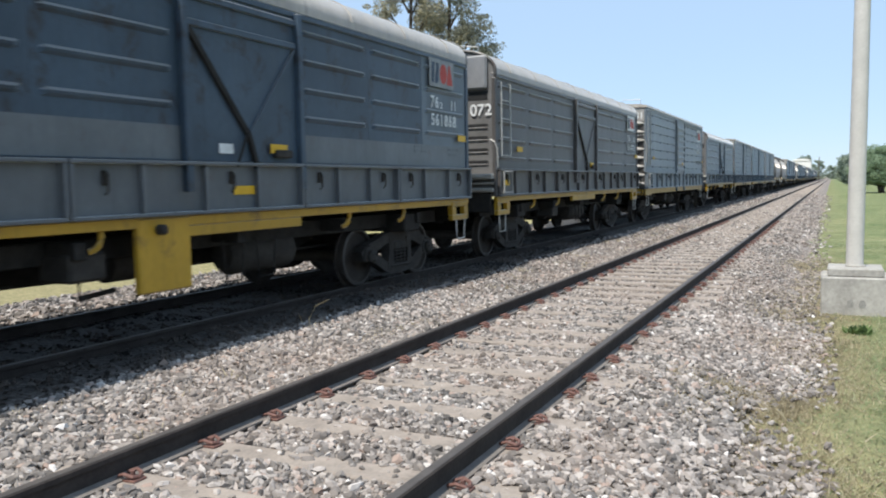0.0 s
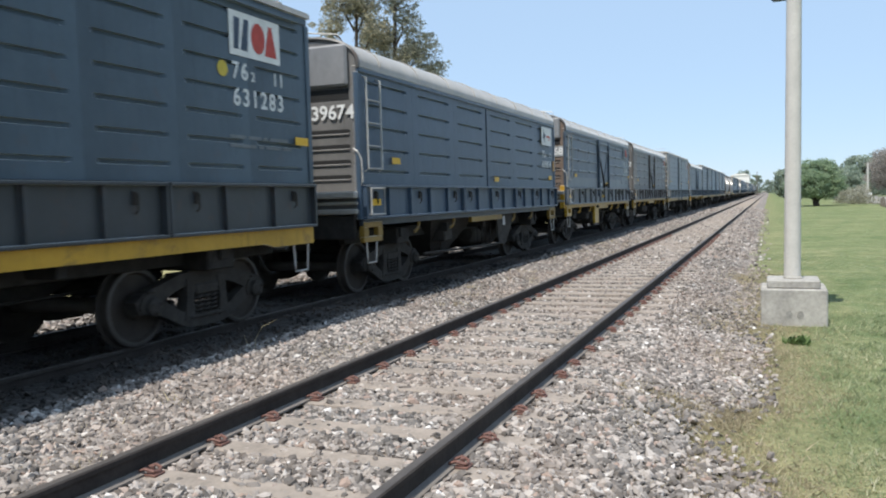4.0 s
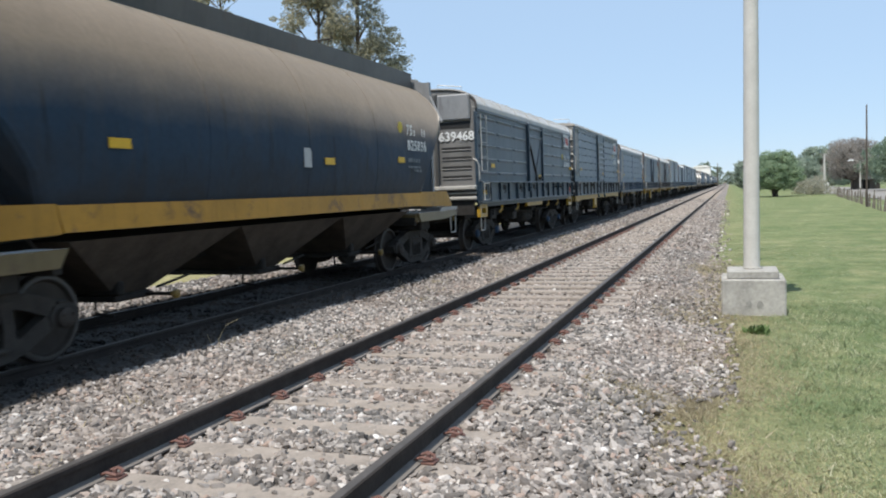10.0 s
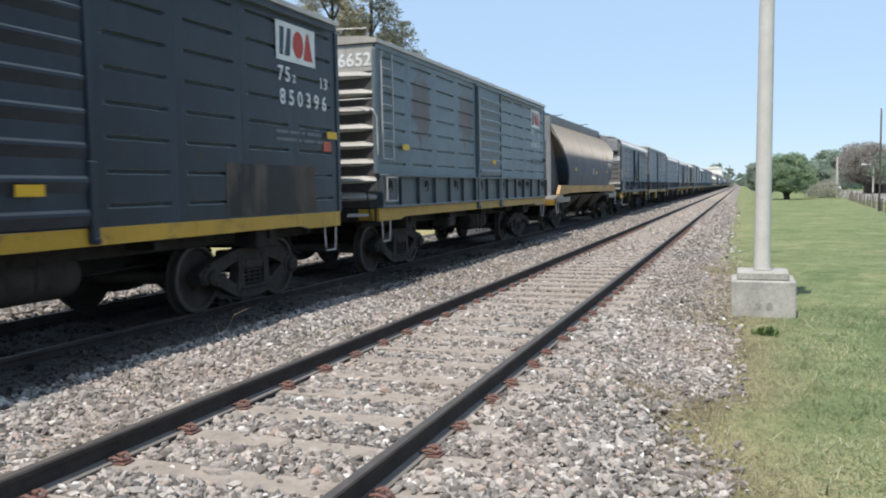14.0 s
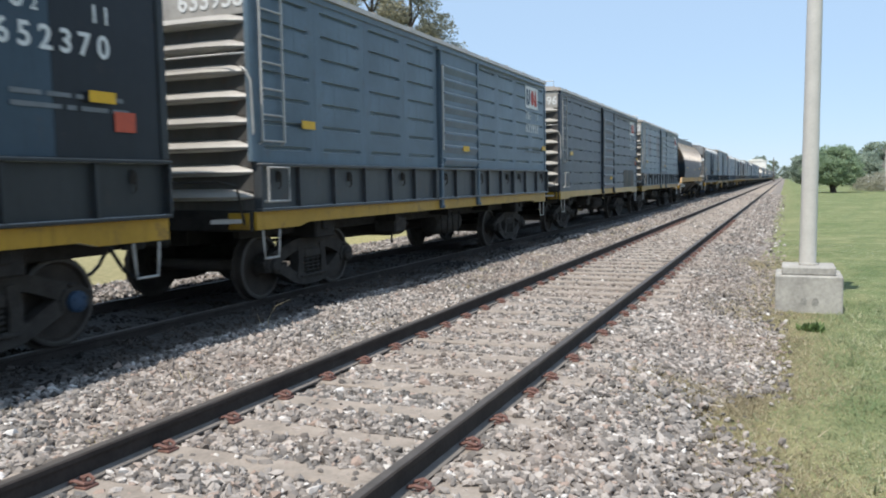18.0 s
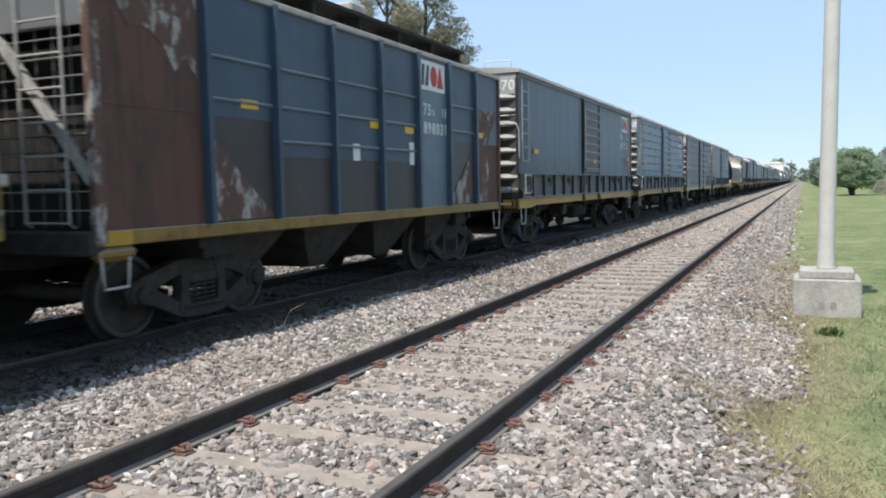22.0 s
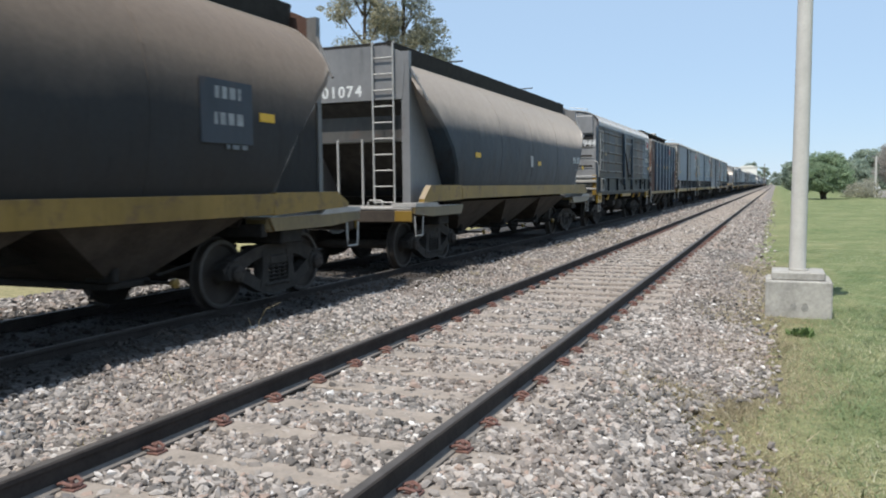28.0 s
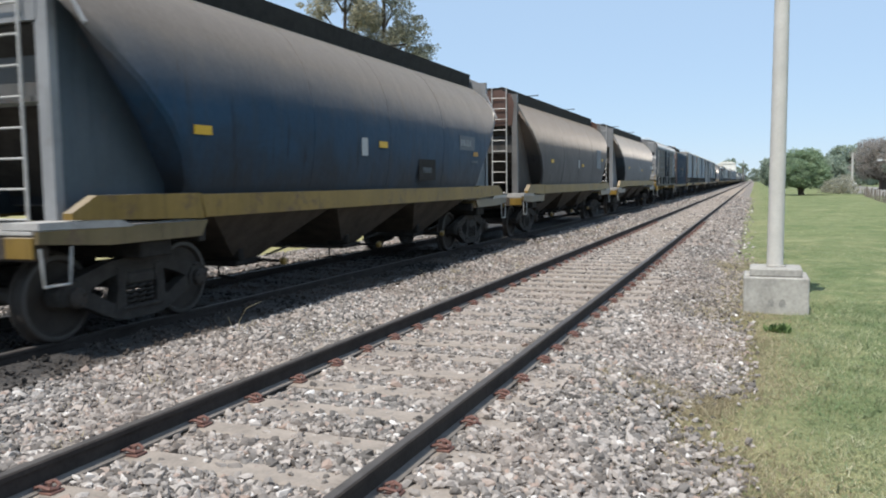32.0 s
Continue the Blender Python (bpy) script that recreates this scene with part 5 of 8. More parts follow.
def box_wagon(u0, u1, label, paint, roof=None, end=None, sill=None, near=True, band=True, number="", code="", smooth_side=False, top=3.98, panel_mats={}, lower=None, cap=None, group="freight wagons of the train", hanger=None, spacing=1.12, end_mark=None, text_y=1.62, plate_y=0.42):
    """A welded box wagon: pressed side panels, louvred sliding door, corrugated ends, flat roof, yellow sills."""
    h, yc = (u1 - u0) / 2, (u0 + u1) / 2
    w = thing("box_wagon", pose(TRACK_B, yc, 0), label, "freight wagon", group)
    roof, end, sill = roof or M_ROOF_GREY, end or M_END_PALE, sill or M_YELLOW
    X = 1.50
    zs, zb = 1.15, 1.72
    z0 = zb if band else zs
    # core, floor and roof
    part("body_core", MB().box(-X + 0.06, X - 0.06, -h + 0.05, h - 0.05, zs - 0.03, top - 0.14), paint, w)
    rp = [(-X - 0.05, top - 0.13), (-X - 0.04, top - 0.06), (-X + 0.2, top - 0.02), (0, top + 0.05), (X - 0.2, top - 0.02), (X + 0.04, top - 0.06), (X + 0.05, top - 0.13)]
    rf = part("roof", MB().prism(rp, -h - 0.04, h + 0.04), roof, w, "dusty pale sheet roof")
    if near:
        seam = MB().prism([(a, b + 0.018) for a, b in rp], -0.03, 0.03).mesh("roof_seam", roof)
        for k in range(10):
            part("roof_seam", seam, None, rf, m=Matrix.Translation((0, -h + 2 * h * (k + 0.5) / 10, 0)))
        walk_board = MB().box(-0.3, 0.3, -h + 0.2, h - 0.2, top + 0.10, top + 0.14)
        for k in range(9):
            y = -h + 0.4 + (2 * h - 0.8) * k / 8
            walk_board.box(-0.25, 0.25, y - 0.03, y + 0.03, top + 0.02, top + 0.10)
        part("roof_walkway", walk_board, M_BARE, w)
        part("roof_grab_iron", MB().tube([(0.7, -h + 0.15, top), (0.7, -h + 0.15, top + 0.16), (1.3, -h + 0.15, top + 0.14), (1.3, -h + 0.15, top - 0.02)], 0.012), M_BARE, w)
    for side in (1, -1):
        m = Matrix.Identity(4) if side > 0 else FLIP_Y
        # sills
        sp = MB().prism([(-h, 0.94), (-h + 0.9, 0.94), (-h + 1.1, 0.985), (h - 1.1, 0.985), (h - 0.9, 0.94), (h, 0.94), (h, 1.15), (-h, 1.15)], X - 0.05, X + 0.012, "x")
        part("side_sill", sp, sill, w, "yellow painted steel sill", m=m)
        part("top_rail", MB().box(X - 0.03, X + 0.022, -h, h, top - 0.22, top - 0.135, 0.008), paint, w, m=m)
        for s in (-1, 1):
            part("corner_post", MB().box(X - 0.05, X + 0.02, s * h - 0.05, s * h + 0.05, z0, top - 0.22, 0.012), paint, w, m=m)
    # side panels on both sides, a door between them
    d0, d1 = -0.60 - 0.10, 1.28 - 0.10
    groups = ((-h + 0.06, d0 - 0.05, 4), (d1 + 0.05, h - 0.06, 4))
    for g, (a, b, n) in enumerate(groups):
        wd = (b - a) / n
        if smooth_side:
            pm = MB().box(-0.03, 0.0, -wd / 2 + 0.003, wd / 2 - 0.003, z0, top - 0.22).mesh("panel", paint)
        else:
            pm = groove_panel(wd, 7 if band else 8, paint, z0, top - 0.22, wd * 0.78)
        for k in range(n):
            alt = panel_mats.get(g * n + k)
            am = pm if not alt else (MB().box(-0.03, 0.0, -wd / 2 + 0.003, wd / 2 - 0.003, z0, top - 0.22).mesh("panel", alt) if smooth_side else groove_panel(wd, 7 if band else 8, alt, z0, top - 0.22, wd * 0.78))
            part("panel", am, None, w, m=Matrix.Translation((X, a + wd * (k + 0.5), 0)))
            part("panel", pm, None, w, m=FLIP_Y @ Matrix.Translation((X, a + wd * (k + 0.5), 0)))
    door = MB().box(-0.02, 0.035, d0, d1, z0 + 0.02, top - 0.23)
    door.box(0.035, 0.065, d0, d0 + 0.07, z0 + 0.02, top - 0.23, 0.008)
    door.box(0.035, 0.065, d1 - 0.07, d1, z0 + 0.02, top - 0.23, 0.008)
    dm = door.mesh("door", paint)
    nl = 8
    dz = (top - 0.28 - z0 - 0.12) / nl
    lou = MB().add([(0.035, d0 + 0.1, -0.12), (0.035, d1 - 0.1, -0.12), (0.035, d1 - 0.1, 0.035), (0.035, d0 + 0.1, 0.035), (0.085, d0 + 0.12, -0.02), (0.085, d1 - 0.12, -0.02), (0.08, d1 - 0.12, 0.008), (0.08, d0 + 0.12, 0.008)],
                   [(0, 1, 5, 4), (4, 5, 6, 7), (7, 6, 2, 3), (0, 4, 7, 3), (1, 2, 6, 5)]).mesh("louvre", paint)
    for m in (Matrix.Translation((X, 0, 0)), FLIP_Y @ Matrix.Translation((X, 0, 0))):
        dr = part("door", dm, None, w, "sliding door with pressed horizontal louvres", m=m)
        for k in range(nl):
            part("louvre", lou, None, dr, m=Matrix.Translation((0, 0, z0 + 0.14 + dz * k)))
        part("door_stile", MB().tube([(0.085, d0 + 0.02, zb + 0.3), (0.085, d0 + 0.02, top - 0.5)], 0.022), M_BARE, dr)
        part("door_track", MB().box(0.0, 0.07, d0 - 0.15, h - 0.25, top - 0.235, top - 0.20), paint, dr)
    for y in (d0, d1 - 0.05):
        part("door_bracket", MB().box(X, X + 0.075, y - 0.04, y + 0.06, 1.0, zb + 0.05, 0.015).lathe([(X + 0.07, 0.035), (X + 0.10, 0.03)], "x", (0, y + 0.01, 1.03), 8), paint, w)
    if band:
        drop_side(w, h, lower or paint, zs + 0.005, zb - 0.01, X + 0.004, (0.42, 0.155, 0.20, 0.225), 0.85)
    # ends
    rib = end_rib_mesh(X - 0.03, end)
    for s in (-1, 1):
        m = Matrix.Translation((0, -h + 0.03, 0)) if s < 0 else FLIP_Y @ Matrix.Translation((0, -h + 0.03, 0))
        # behind pale ribs the sheet is darkened for the shade between them
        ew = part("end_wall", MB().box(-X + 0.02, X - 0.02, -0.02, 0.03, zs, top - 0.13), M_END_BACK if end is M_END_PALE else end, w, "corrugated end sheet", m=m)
        part("end_header", MB().box(-X + 0.04, X - 0.04, -0.035, -0.02, top - 0.58, top - 0.15), end, ew)
        for k in range(8):
            part("end_rib", rib, None, ew, m=Matrix.Translation((0, -0.02, zs + 0.18 + 0.285 * k)))
        part("end_beam", MB().box(-X + 0.03, X - 0.03, -0.07, 0.02, 0.92, zs + 0.02, 0.015), M_BLACK, w, m=m)
        for sx in (-1, 1):
            part("corner_plate", MB().box(sx * (X - 0.20) - 0.14, sx * (X - 0.20) + 0.14, -0.085, -0.07, 0.95, zs - 0.01), sill, w, "yellow corner plate", m=m)
    if near:
        ladder(w, "side_ladder", (X + 0.05, -h + 0.12, 1.93), 3.72, 0.44)
        hand_frame(w, X + 0.125, -h + 0.10, -h + 0.52, 1.27, 1.66)
        corner_rail(w, X, -h - 0.03, 1.95, 2.75)
        part("end_grab_rail", MB().tube([(X - 0.05, -h - 0.02, 2.95), (X - 0.15, -h - 0.16, 2.93), (0.1, -h - 0.16, 2.93), (0.0, -h - 0.02, 2.95)], 0.013), M_BARE, w)
        part("uncoupling_rod", MB().tube([(X - 0.12, -h - 0.05, 1.0), (X - 0.12, -h - 0.18, 1.45), (X - 0.4, -h - 0.18, 1.5), (0.3, -h - 0.18, 1.5), (0.15, -h - 0.4, 1.0)], 0.014), M_IRON, w)
        part("corner_step_plate", MB().prism([(X - 0.45, -h - 0.25), (X - 0.1, -h - 0.02), (X - 0.1, -h + 0.02), (X - 0.45, -h + 0.02)], 1.02, 1.07, "z"), M_WALKWAY, w)
    for sx in (1, -1):
        for s in (-1, 1):
            part("stirrup_step", STIRRUP, None, w, m=Matrix.Translation((sx * X, s * (h - 0.3), 0)))
    underframe(w, h, near, cap=cap)
    if hanger is not None:
        part("sill_hanger", MB().prism([(hanger, 0.99), (hanger + 0.62, 0.99), (hanger + 0.62, 0.57), (hanger + 0.45, 0.57), (hanger + 0.42, 0.68), (hanger + 0.31, 0.73), (hanger + 0.20, 0.68), (hanger + 0.17, 0.57), (hanger, 0.57)], X - 0.05, X + 0.013, "x"), sill, w, "yellow plate hanging from the sill")
    if near:
        logo(w, X + 0.006, h - 1.64, 3.16)
        if number:
            length = lettering(w, X + 0.005, h - text_y, 2.60, number, 0.28, space=spacing)
            class_code(w, X + 0.005, h - text_y, 2.90, code, 0.27, length)
            lettering(w, 0.51, -h - 0.012, top - 0.49, number, 0.295, True, 0.94)
        bars(w, X + 0.005, h - 1.7, 2.22, (0.3, 0.25, 0.08, 0.4), 0.04)
        bars(w, X + 0.005, h - 1.7, 2.12, (0.5, 0.1, 0.3, 0.2), 0.04)
        reflectors(w, X + 0.05, ((-h + 0.95, 2.15),))
        reflectors(w, X + 0.05, ((h - plate_y, 2.2),), end_mark)
        reflectors(w, X + 0.09, ((0.25, z0 + 0.30),))
    return w


def round_wagon(u0, u1, label, paint, roof=None, end=None, near=True, number="", code="", lower=None, hoop=None, sill=None, hoppers=False, patch=None, door=True, hanger=None, corner=None, panel_mats={}, dot=False, cap=None, rise=0.0, door_paint=None, old_end=False, mark_rise=0.0, pitch=0.80):
    """An older wagon with an arched roof, a braced centre door and a drop side under the body."""
    h, yc = (u1 - u0) / 2, (u0 + u1) / 2
    w = thing("covered_wagon", pose(TRACK_B, yc, 0), label, "freight wagon", "freight wagons of the train")
    roof, end, hoop, lower = roof or M_ROOF_GREY, end or M_END_GREY, hoop or M_YELLOW, lower or paint
    X, zs, zb, zt = 1.50, 1.20, 1.72, 3.50 if old_end else 3.46
    part("body_core", MB().box(-X + 0.06, X - 0.06, -h + 0.05, h - 0.05, zs, zt), paint, w)
    arch = [(X + 0.03, zt - 0.02)] + [((X + 0.03) * math.cos(a) ** 0.55 if a < math.pi / 2 - 0.01 else 0.0, zt + 0.06 + 0.42 * math.sin(a)) for a in np.linspace(0.0, math.pi / 2, 9)]
    arch = arch + [(-x, z) for x, z in arch[::-1][1:]]
    rf = part("roof", MB().prism(arch, -h + 0.02, h - 0.02), roof, w, "arched dusty pale roof", True)
    if near:
        sm = MB().prism([(x * 1.004, z + 0.012) for x, z in arch[1:-1]], -0.025, 0.025).mesh("roof_seam", roof)
        for k in range(8):
            part("roof_seam", sm, None, rf, m=Matrix.Translation((0, -h + 2 * h * (k + 0.5) / 8, 0)))
        part("roof_grab_iron", MB().tube([(0.5, -h + 0.2, zt + 0.45), (0.5, -h + 0.2, zt + 0.6), (1.1, -h + 0.2, zt + 0.52), (1.1, -h + 0.2, zt + 0.36)], 0.012), M_BARE, w)
    dw = 0.92 if door else 0.0
    for side in (1, -1):
        m = Matrix.Identity(4) if side > 0 else FLIP_Y
        part("top_rail", MB().box(X - 0.03, X + 0.035, -h, h, zt - 0.09, zt - 0.025, 0.008), paint, w, m=m)
        part("side_sill", MB().box(X - 0.06, X + 0.01, -h + 0.02, h - 0.02, 1.10, zs - 0.004, 0.008), sill or hoop, w, "thin sill edge", m=m)
        for s in (-1, 1):
            part("corner_post", MB().box(X - 0.05, X + 0.02, s * h - 0.05, s * h + 0.05, zs, zt - 0.09, 0.012), paint, w, m=m)
    spans = ((-h + 0.06, -dw - 0.04, 3), (dw + 0.04, h - 0.06, 3))
    for g, (a, b, n) in enumerate(spans):
        wd = (b - a) / n
        pm = groove_panel(wd, 5, paint, zb, zt - 0.09, wd * (0.76 if hoppers else 0.9), proud=0.05, shelf=not hoppers, skip=1 if patch else 0)
        for k in range(n):
            for m in (Matrix.Identity(4), FLIP_Y):
                alt = panel_mats.get(g * n + k)
                part("panel", groove_panel(wd, 5, alt, zb, zt - 0.09, wd * 0.9, proud=0.05, shelf=True, skip=1 if patch else 0) if alt else pm, None, w, m=m @ Matrix.Translation((X, a + wd * (k + 0.5), 0)))
    if patch:
        part("repainted_patch", MB().box(X - 0.02, X + 0.002, -h + 0.1, h - 0.1, zb + 0.01, zb + 0.33), patch, w)
    if door:
        dm = MB().box(-0.02, 0.02, -dw, dw, zb, zt - 0.1)
        dmesh = dm.mesh("door", door_paint or paint)
        post_mesh = MB().box(0.0, 0.09, -0.045, 0.045, zb - 0.3, zt - 0.05, 0.012).mesh("door_post", paint)
        rail_mesh = MB().box(0.02, 0.06, -dw + 0.05, dw - 0.05, -0.035, 0.035, 0.01).mesh("door_rail", paint)
        brace = MB().prism(thick_line([(-dw + 0.06, zt - 0.46), (0.0, zb + 0.28)], 0.06), 0.02, 0.06, "x")
        brace.prism(thick_line([(-0.02, zb + 0.32), (0.12, zb - 0.06)], 0.05), 0.025, 0.07, "x").tube([(0.06, -0.05, zb + 0.28), (0.09, -0.25, zb - 0.05)], 0.016)
        bmesh_ = brace.mesh("door_brace", M_BLACK)
        for m in (Matrix.Identity(4), FLIP_Y):
            dr = part("door", dmesh, None, w, "centre door with diagonal braces", m=m @ Matrix.Translation((X, 0, 0)))
            part("door_brace", bmesh_, None, dr)
            part("door_brace", MB().prism(thick_line([(dw - 0.06, zt - 0.46), (0.03, zb + 0.28)], 0.04), 0.02, 0.05, "x"), paint, dr)
            for y in (-dw, dw):
                part("door_post", post_mesh, None, dr, m=Matrix.Translation((0, y, 0)))
            for z in (zt - 0.42, zt - 0.16):
                part("door_rail", rail_mesh, None, dr, m=Matrix.Translation((0, 0, z)))
            part("door_latch", MB().box(0.02, 0.09, dw - 0.5, dw - 0.2, zb + 0.05, zb + 0.14, 0.015), M_IRON, dr)
    drop_side(w, h, lower, zs, zb - 0.01, X + 0.004, (0.30, 0.28, 0.20, 0.22) if not hoppers else (0.36, 0.30, 0.34), pitch)
    # ends: posts, pressed ribs, hooded vent panel, beams
    for s in (-1, 1):
        m = Matrix.Translation((0, -h + 0.03, 0)) if s < 0 else FLIP_Y @ Matrix.Translation((0, -h + 0.03, 0))
        ew = part("end_wall", MB().box(-X + 0.03, X - 0.03, -0.02, 0.03, zs, zt).prism([(x * 0.985, z) for x, z in arch], -0.02, 0.03), end, w, "end wall with posts and pressed ribs", m=m)
        for x in (-0.5, 0.5):
            part("end_post", MB().box(x - 0.045, x + 0.045, -0.14, -0.02, zs + 0.1, zt + 0.36, 0.02), M_END_BACK, ew)
        # flat dark plates paint the shadow inside the pressed slots
        ribm = MB().prism([(-0.37, -0.012), (-0.34, -0.028), (0.34, -0.028), (0.37, -0.012), (0.37, 0.012), (0.34, 0.028), (-0.34, 0.028), (-0.37, 0.012)], -0.026, -0.019).mesh("end_slot", M_HOSE_SLOT_SHADE)
        lipm = MB().prism([(-0.02, -0.065), (-0.045, -0.05), (-0.04, -0.035), (-0.02, -0.03)], -0.36, 0.36, "x").mesh("slot_lip", end)
        if old_end:
            ribm = MB().prism([(-0.34, -0.02), (-0.30, -0.042), (0.30, -0.042), (0.34, -0.02), (0.34, 0.02), (0.30, 0.042), (-0.30, 0.042), (-0.34, 0.02)], -0.026, -0.019).mesh("end_slot", M_BLACK)
        for k in range(3 if old_end else 4):
            for x in (-0.98, 0.0, 0.98):
                z = 2.08 + 0.345 * k if old_end else 1.84 + 0.225 * k
                part("end_slot", ribm, None, ew, "dark plate painted for the shadow in a pressed slot", m=Matrix.Translation((x, 0, z)))
                part("slot_lip", lipm, None, ew, m=Matrix.Translation((x, 0, z)))
        vent = MB().box(-0.41, 0.41, -0.10, -0.02, 3.17, 3.79, 0.07).mesh("vent_hood", M_END_LIGHT)
        # a flat dark plate paints in the shaded recess under each hood
        slot = MB().box(-0.40, 0.40, -0.026, -0.021, 2.98, 3.14).mesh("vent_slot_shade", M_HOSE_SLOT_SHADE)
        for x in (-0.95, 0.0, 0.95):
            part("vent_hood", vent, None, ew, "pale hooded vent panel", m=Matrix.Translation((x, 0, 0)))
            part("vent_slot_shade", slot, None, ew, "dark plate painted for the shaded recess under the hood", m=Matrix.Translation((x, 0, 0)))
        part("end_arch", MB().tube([(x * 0.985, -0.02, z - 0.01) for x, z in arch], 0.035, 6), M_END_BACK, ew, "rolled edge of the roof end", True)
        for x in (-X + 0.055, X - 0.055):
            part("corner_pillar", MB().box(x - 0.055, x + 0.055, -0.036, 0.02, zs, zt + 0.02, 0.03), end, ew)
        part("end_beam", MB().box(-X + 0.02, X - 0.02, -0.11, -0.02, 1.42, 1.465, 0.012), M_END_PALE, w, m=m)
        part("end_beam", MB().box(-X + 0.02, X - 0.02, -0.20, -0.02, 1.52, 1.62, 0.02).box(-X + 0.02, X - 0.02, -0.14, -0.02, 1.28, 1.36, 0.02), M_END_PALE, w, m=m)
        part("headstock", MB().box(-X + 0.1, X - 0.1, -0.06, 0.02, 0.90, 1.27, 0.02), M_END_GREY if old_end else M_BLACK, w, m=m)
        if old_end:
            part("end_ledge", MB().box(-X + 0.02, X - 0.02, -0.14, -0.02, 1.66, 1.77, 0.03), M_END_LIGHT, w, "pale ledge under the end sheet", m=m)
            part("buffing_gear", MB().lathe([(-1.02, 0.05), (-1.0, 0.20), (-0.86, 0.225), (-0.72, 0.21), (-0.6, 0.15), (-0.42, 0.16), (-0.30, 0.23), (-0.06, 0.25)], "y", (0, 0, 0.98), 16), M_WALKWAY, w, "dust-pale cast draft gear", True, m)
            part("buffing_casting", MB().box(-0.72, 0.72, -0.40, -0.07, 0.84, 1.16, 0.10), M_WALKWAY, w, "dust-pale cast beam beside the draft gear", m=m)
            part("brake_shaft", MB().tube([(0.62, -0.20, 1.70), (0.62, -0.22, 1.05)], 0.03).tube([(0.55, -0.25, 1.30), (1.30, -0.25, 1.33)], 0.035).box(0.95, 1.25, -0.30, -0.10, 1.02, 1.14, 0.03), M_END_LIGHT, w, "pale brake shaft and bracket", m=m)
        part("draft_casting", MB().box(-0.26, 0.26, -0.22, -0.06, 0.76, 1.10, 0.04).prism([(-0.26, -0.22), (0.26, -0.22), (0.12, -0.42), (-0.12, -0.42)], 0.80, 1.02, "z"), M_END_GREY, w, m=m)
        for sx in (-1, 1):
            hp = MB()
            y0, y1, za, zc = 0.0, 0.62, 0.85, 1.16
            x = sx * (X - 0.02)
            hp.box(x - 0.04, x + 0.04, y0, y1, za, za + 0.09, 0.012).box(x - 0.04, x + 0.04, y0, y1, zc - 0.09, zc, 0.012)
            hp.box(x - 0.04, x + 0.04, y0, y0 + 0.15, za + 0.09, zc - 0.09).box(x - 0.04, x + 0.04, y1 - 0.15, y1, za + 0.09, zc - 0.09)
            part("corner_hoop", hp, hoop, w, "yellow corner step hoop", m=m)
    if near:
        ladder(w, "side_ladder", (X + 0.06, -h + 0.16, 1.92), 3.30, 0.46, 0.34)
        hand_frame(w, X + 0.125, -h + 0.10, -h + 0.54, 1.27, 1.66)
        corner_rail(w, X + 0.02, -h - 0.02, 1.66, 2.2)
    for sx in (1, -1):
        for s in (-1, 1):
            part("stirrup_step", STIRRUP, None, w, m=Matrix.Translation((sx * X, s * (h - 0.3), -0.06)))
    underframe(w, h, near, cap=cap)
    for side in (1, -1):
        m = Matrix.Identity(4) if side > 0 else FLIP_Y
        br = MB().box(X - 0.07, X + 0.005, -1.05, 0.95, 0.99, 1.10, 0.01)
        part("door_sill", br, hoop, w, "yellow door sill", m=m)
        for y in (-h * 0.62, -h * 0.33, h * 0.36, h * 0.62):
            part("sill_bracket", MB().tube([(X - 0.06, y, 1.12), (X - 0.05, y, 1.05), (X - 0.06, y - 0.015, 0.985), (X - 0.08, y - 0.05, 0.94), (X - 0.11, y - 0.085, 0.925)], 0.030, 8), hoop, w, "thin curved yellow bracket", m=m)
    if corner is not None:
        for s in (-1, 1):
            part("corner_plate", MB().box(X - 0.16, X - 0.02, s * (h + 0.10), s * (h - 0.02), 1.10, 1.78, 0.015), corner, w, "yellow corner plate")
    if hanger is not None:
        part("sill_hanger", MB().box(X - 0.06, X + 0.02, hanger, hanger + 0.66, 0.50, 1.19, 0.015), hoop, w, "bright yellow plate hanging below the floor")
        part("hanger_bolt", MB().lathe([(X + 0.02, 0.05), (X + 0.09, 0.05), (X + 0.11, 0.03)], "x", (0, hanger + 0.25, 1.08), 10), M_IRON, w)
    if hoppers:
        for k in (-1, 1):
            hb = MB()
            hb.add([(-1.3, k * 1.5 - 1.2, 1.1), (1.3, k * 1.5 - 1.2, 1.1), (1.3, k * 1.5 + 1.2, 1.1), (-1.3, k * 1.5 + 1.2, 1.1), (-0.9, k * 1.5 - 0.35, 0.35), (0.9, k * 1.5 - 0.35, 0.35), (0.9, k * 1.5 + 0.35, 0.35), (-0.9, k * 1.5 + 0.35, 0.35)], [(0, 1, 5, 4), (1, 2, 6, 5), (2, 3, 7, 6), (3, 0, 4, 7), (4, 5, 6, 7), (0, 3, 2, 1)])
            part("discharge_hopper", hb, M_BLACK, w, "dark discharge hopper under the floor")
        for side in (1, -1):
            sp = part("hopper_side_plate", MB().prism([(0.85, 1.19), (2.34, 1.19), (1.54, 0.41), (1.02, 0.47)], X - 0.13, X - 0.10, "x"), M_IRON, w, "dark sloping hopper side plate", m=Matrix.Identity(4) if side > 0 else FLIP_Y)
            if side > 0:
                plate(w, "paper_notice", X - 0.10, 1.31, 1.47, 0.84, 1.04, M_PAPER, "small pale paper notice", parent=sp)
        part("brake_rod", MB().tube([(X - 0.05, -3.4, 0.52), (X - 0.05, 1.2, 0.44)], 0.025), M_IRON, w)
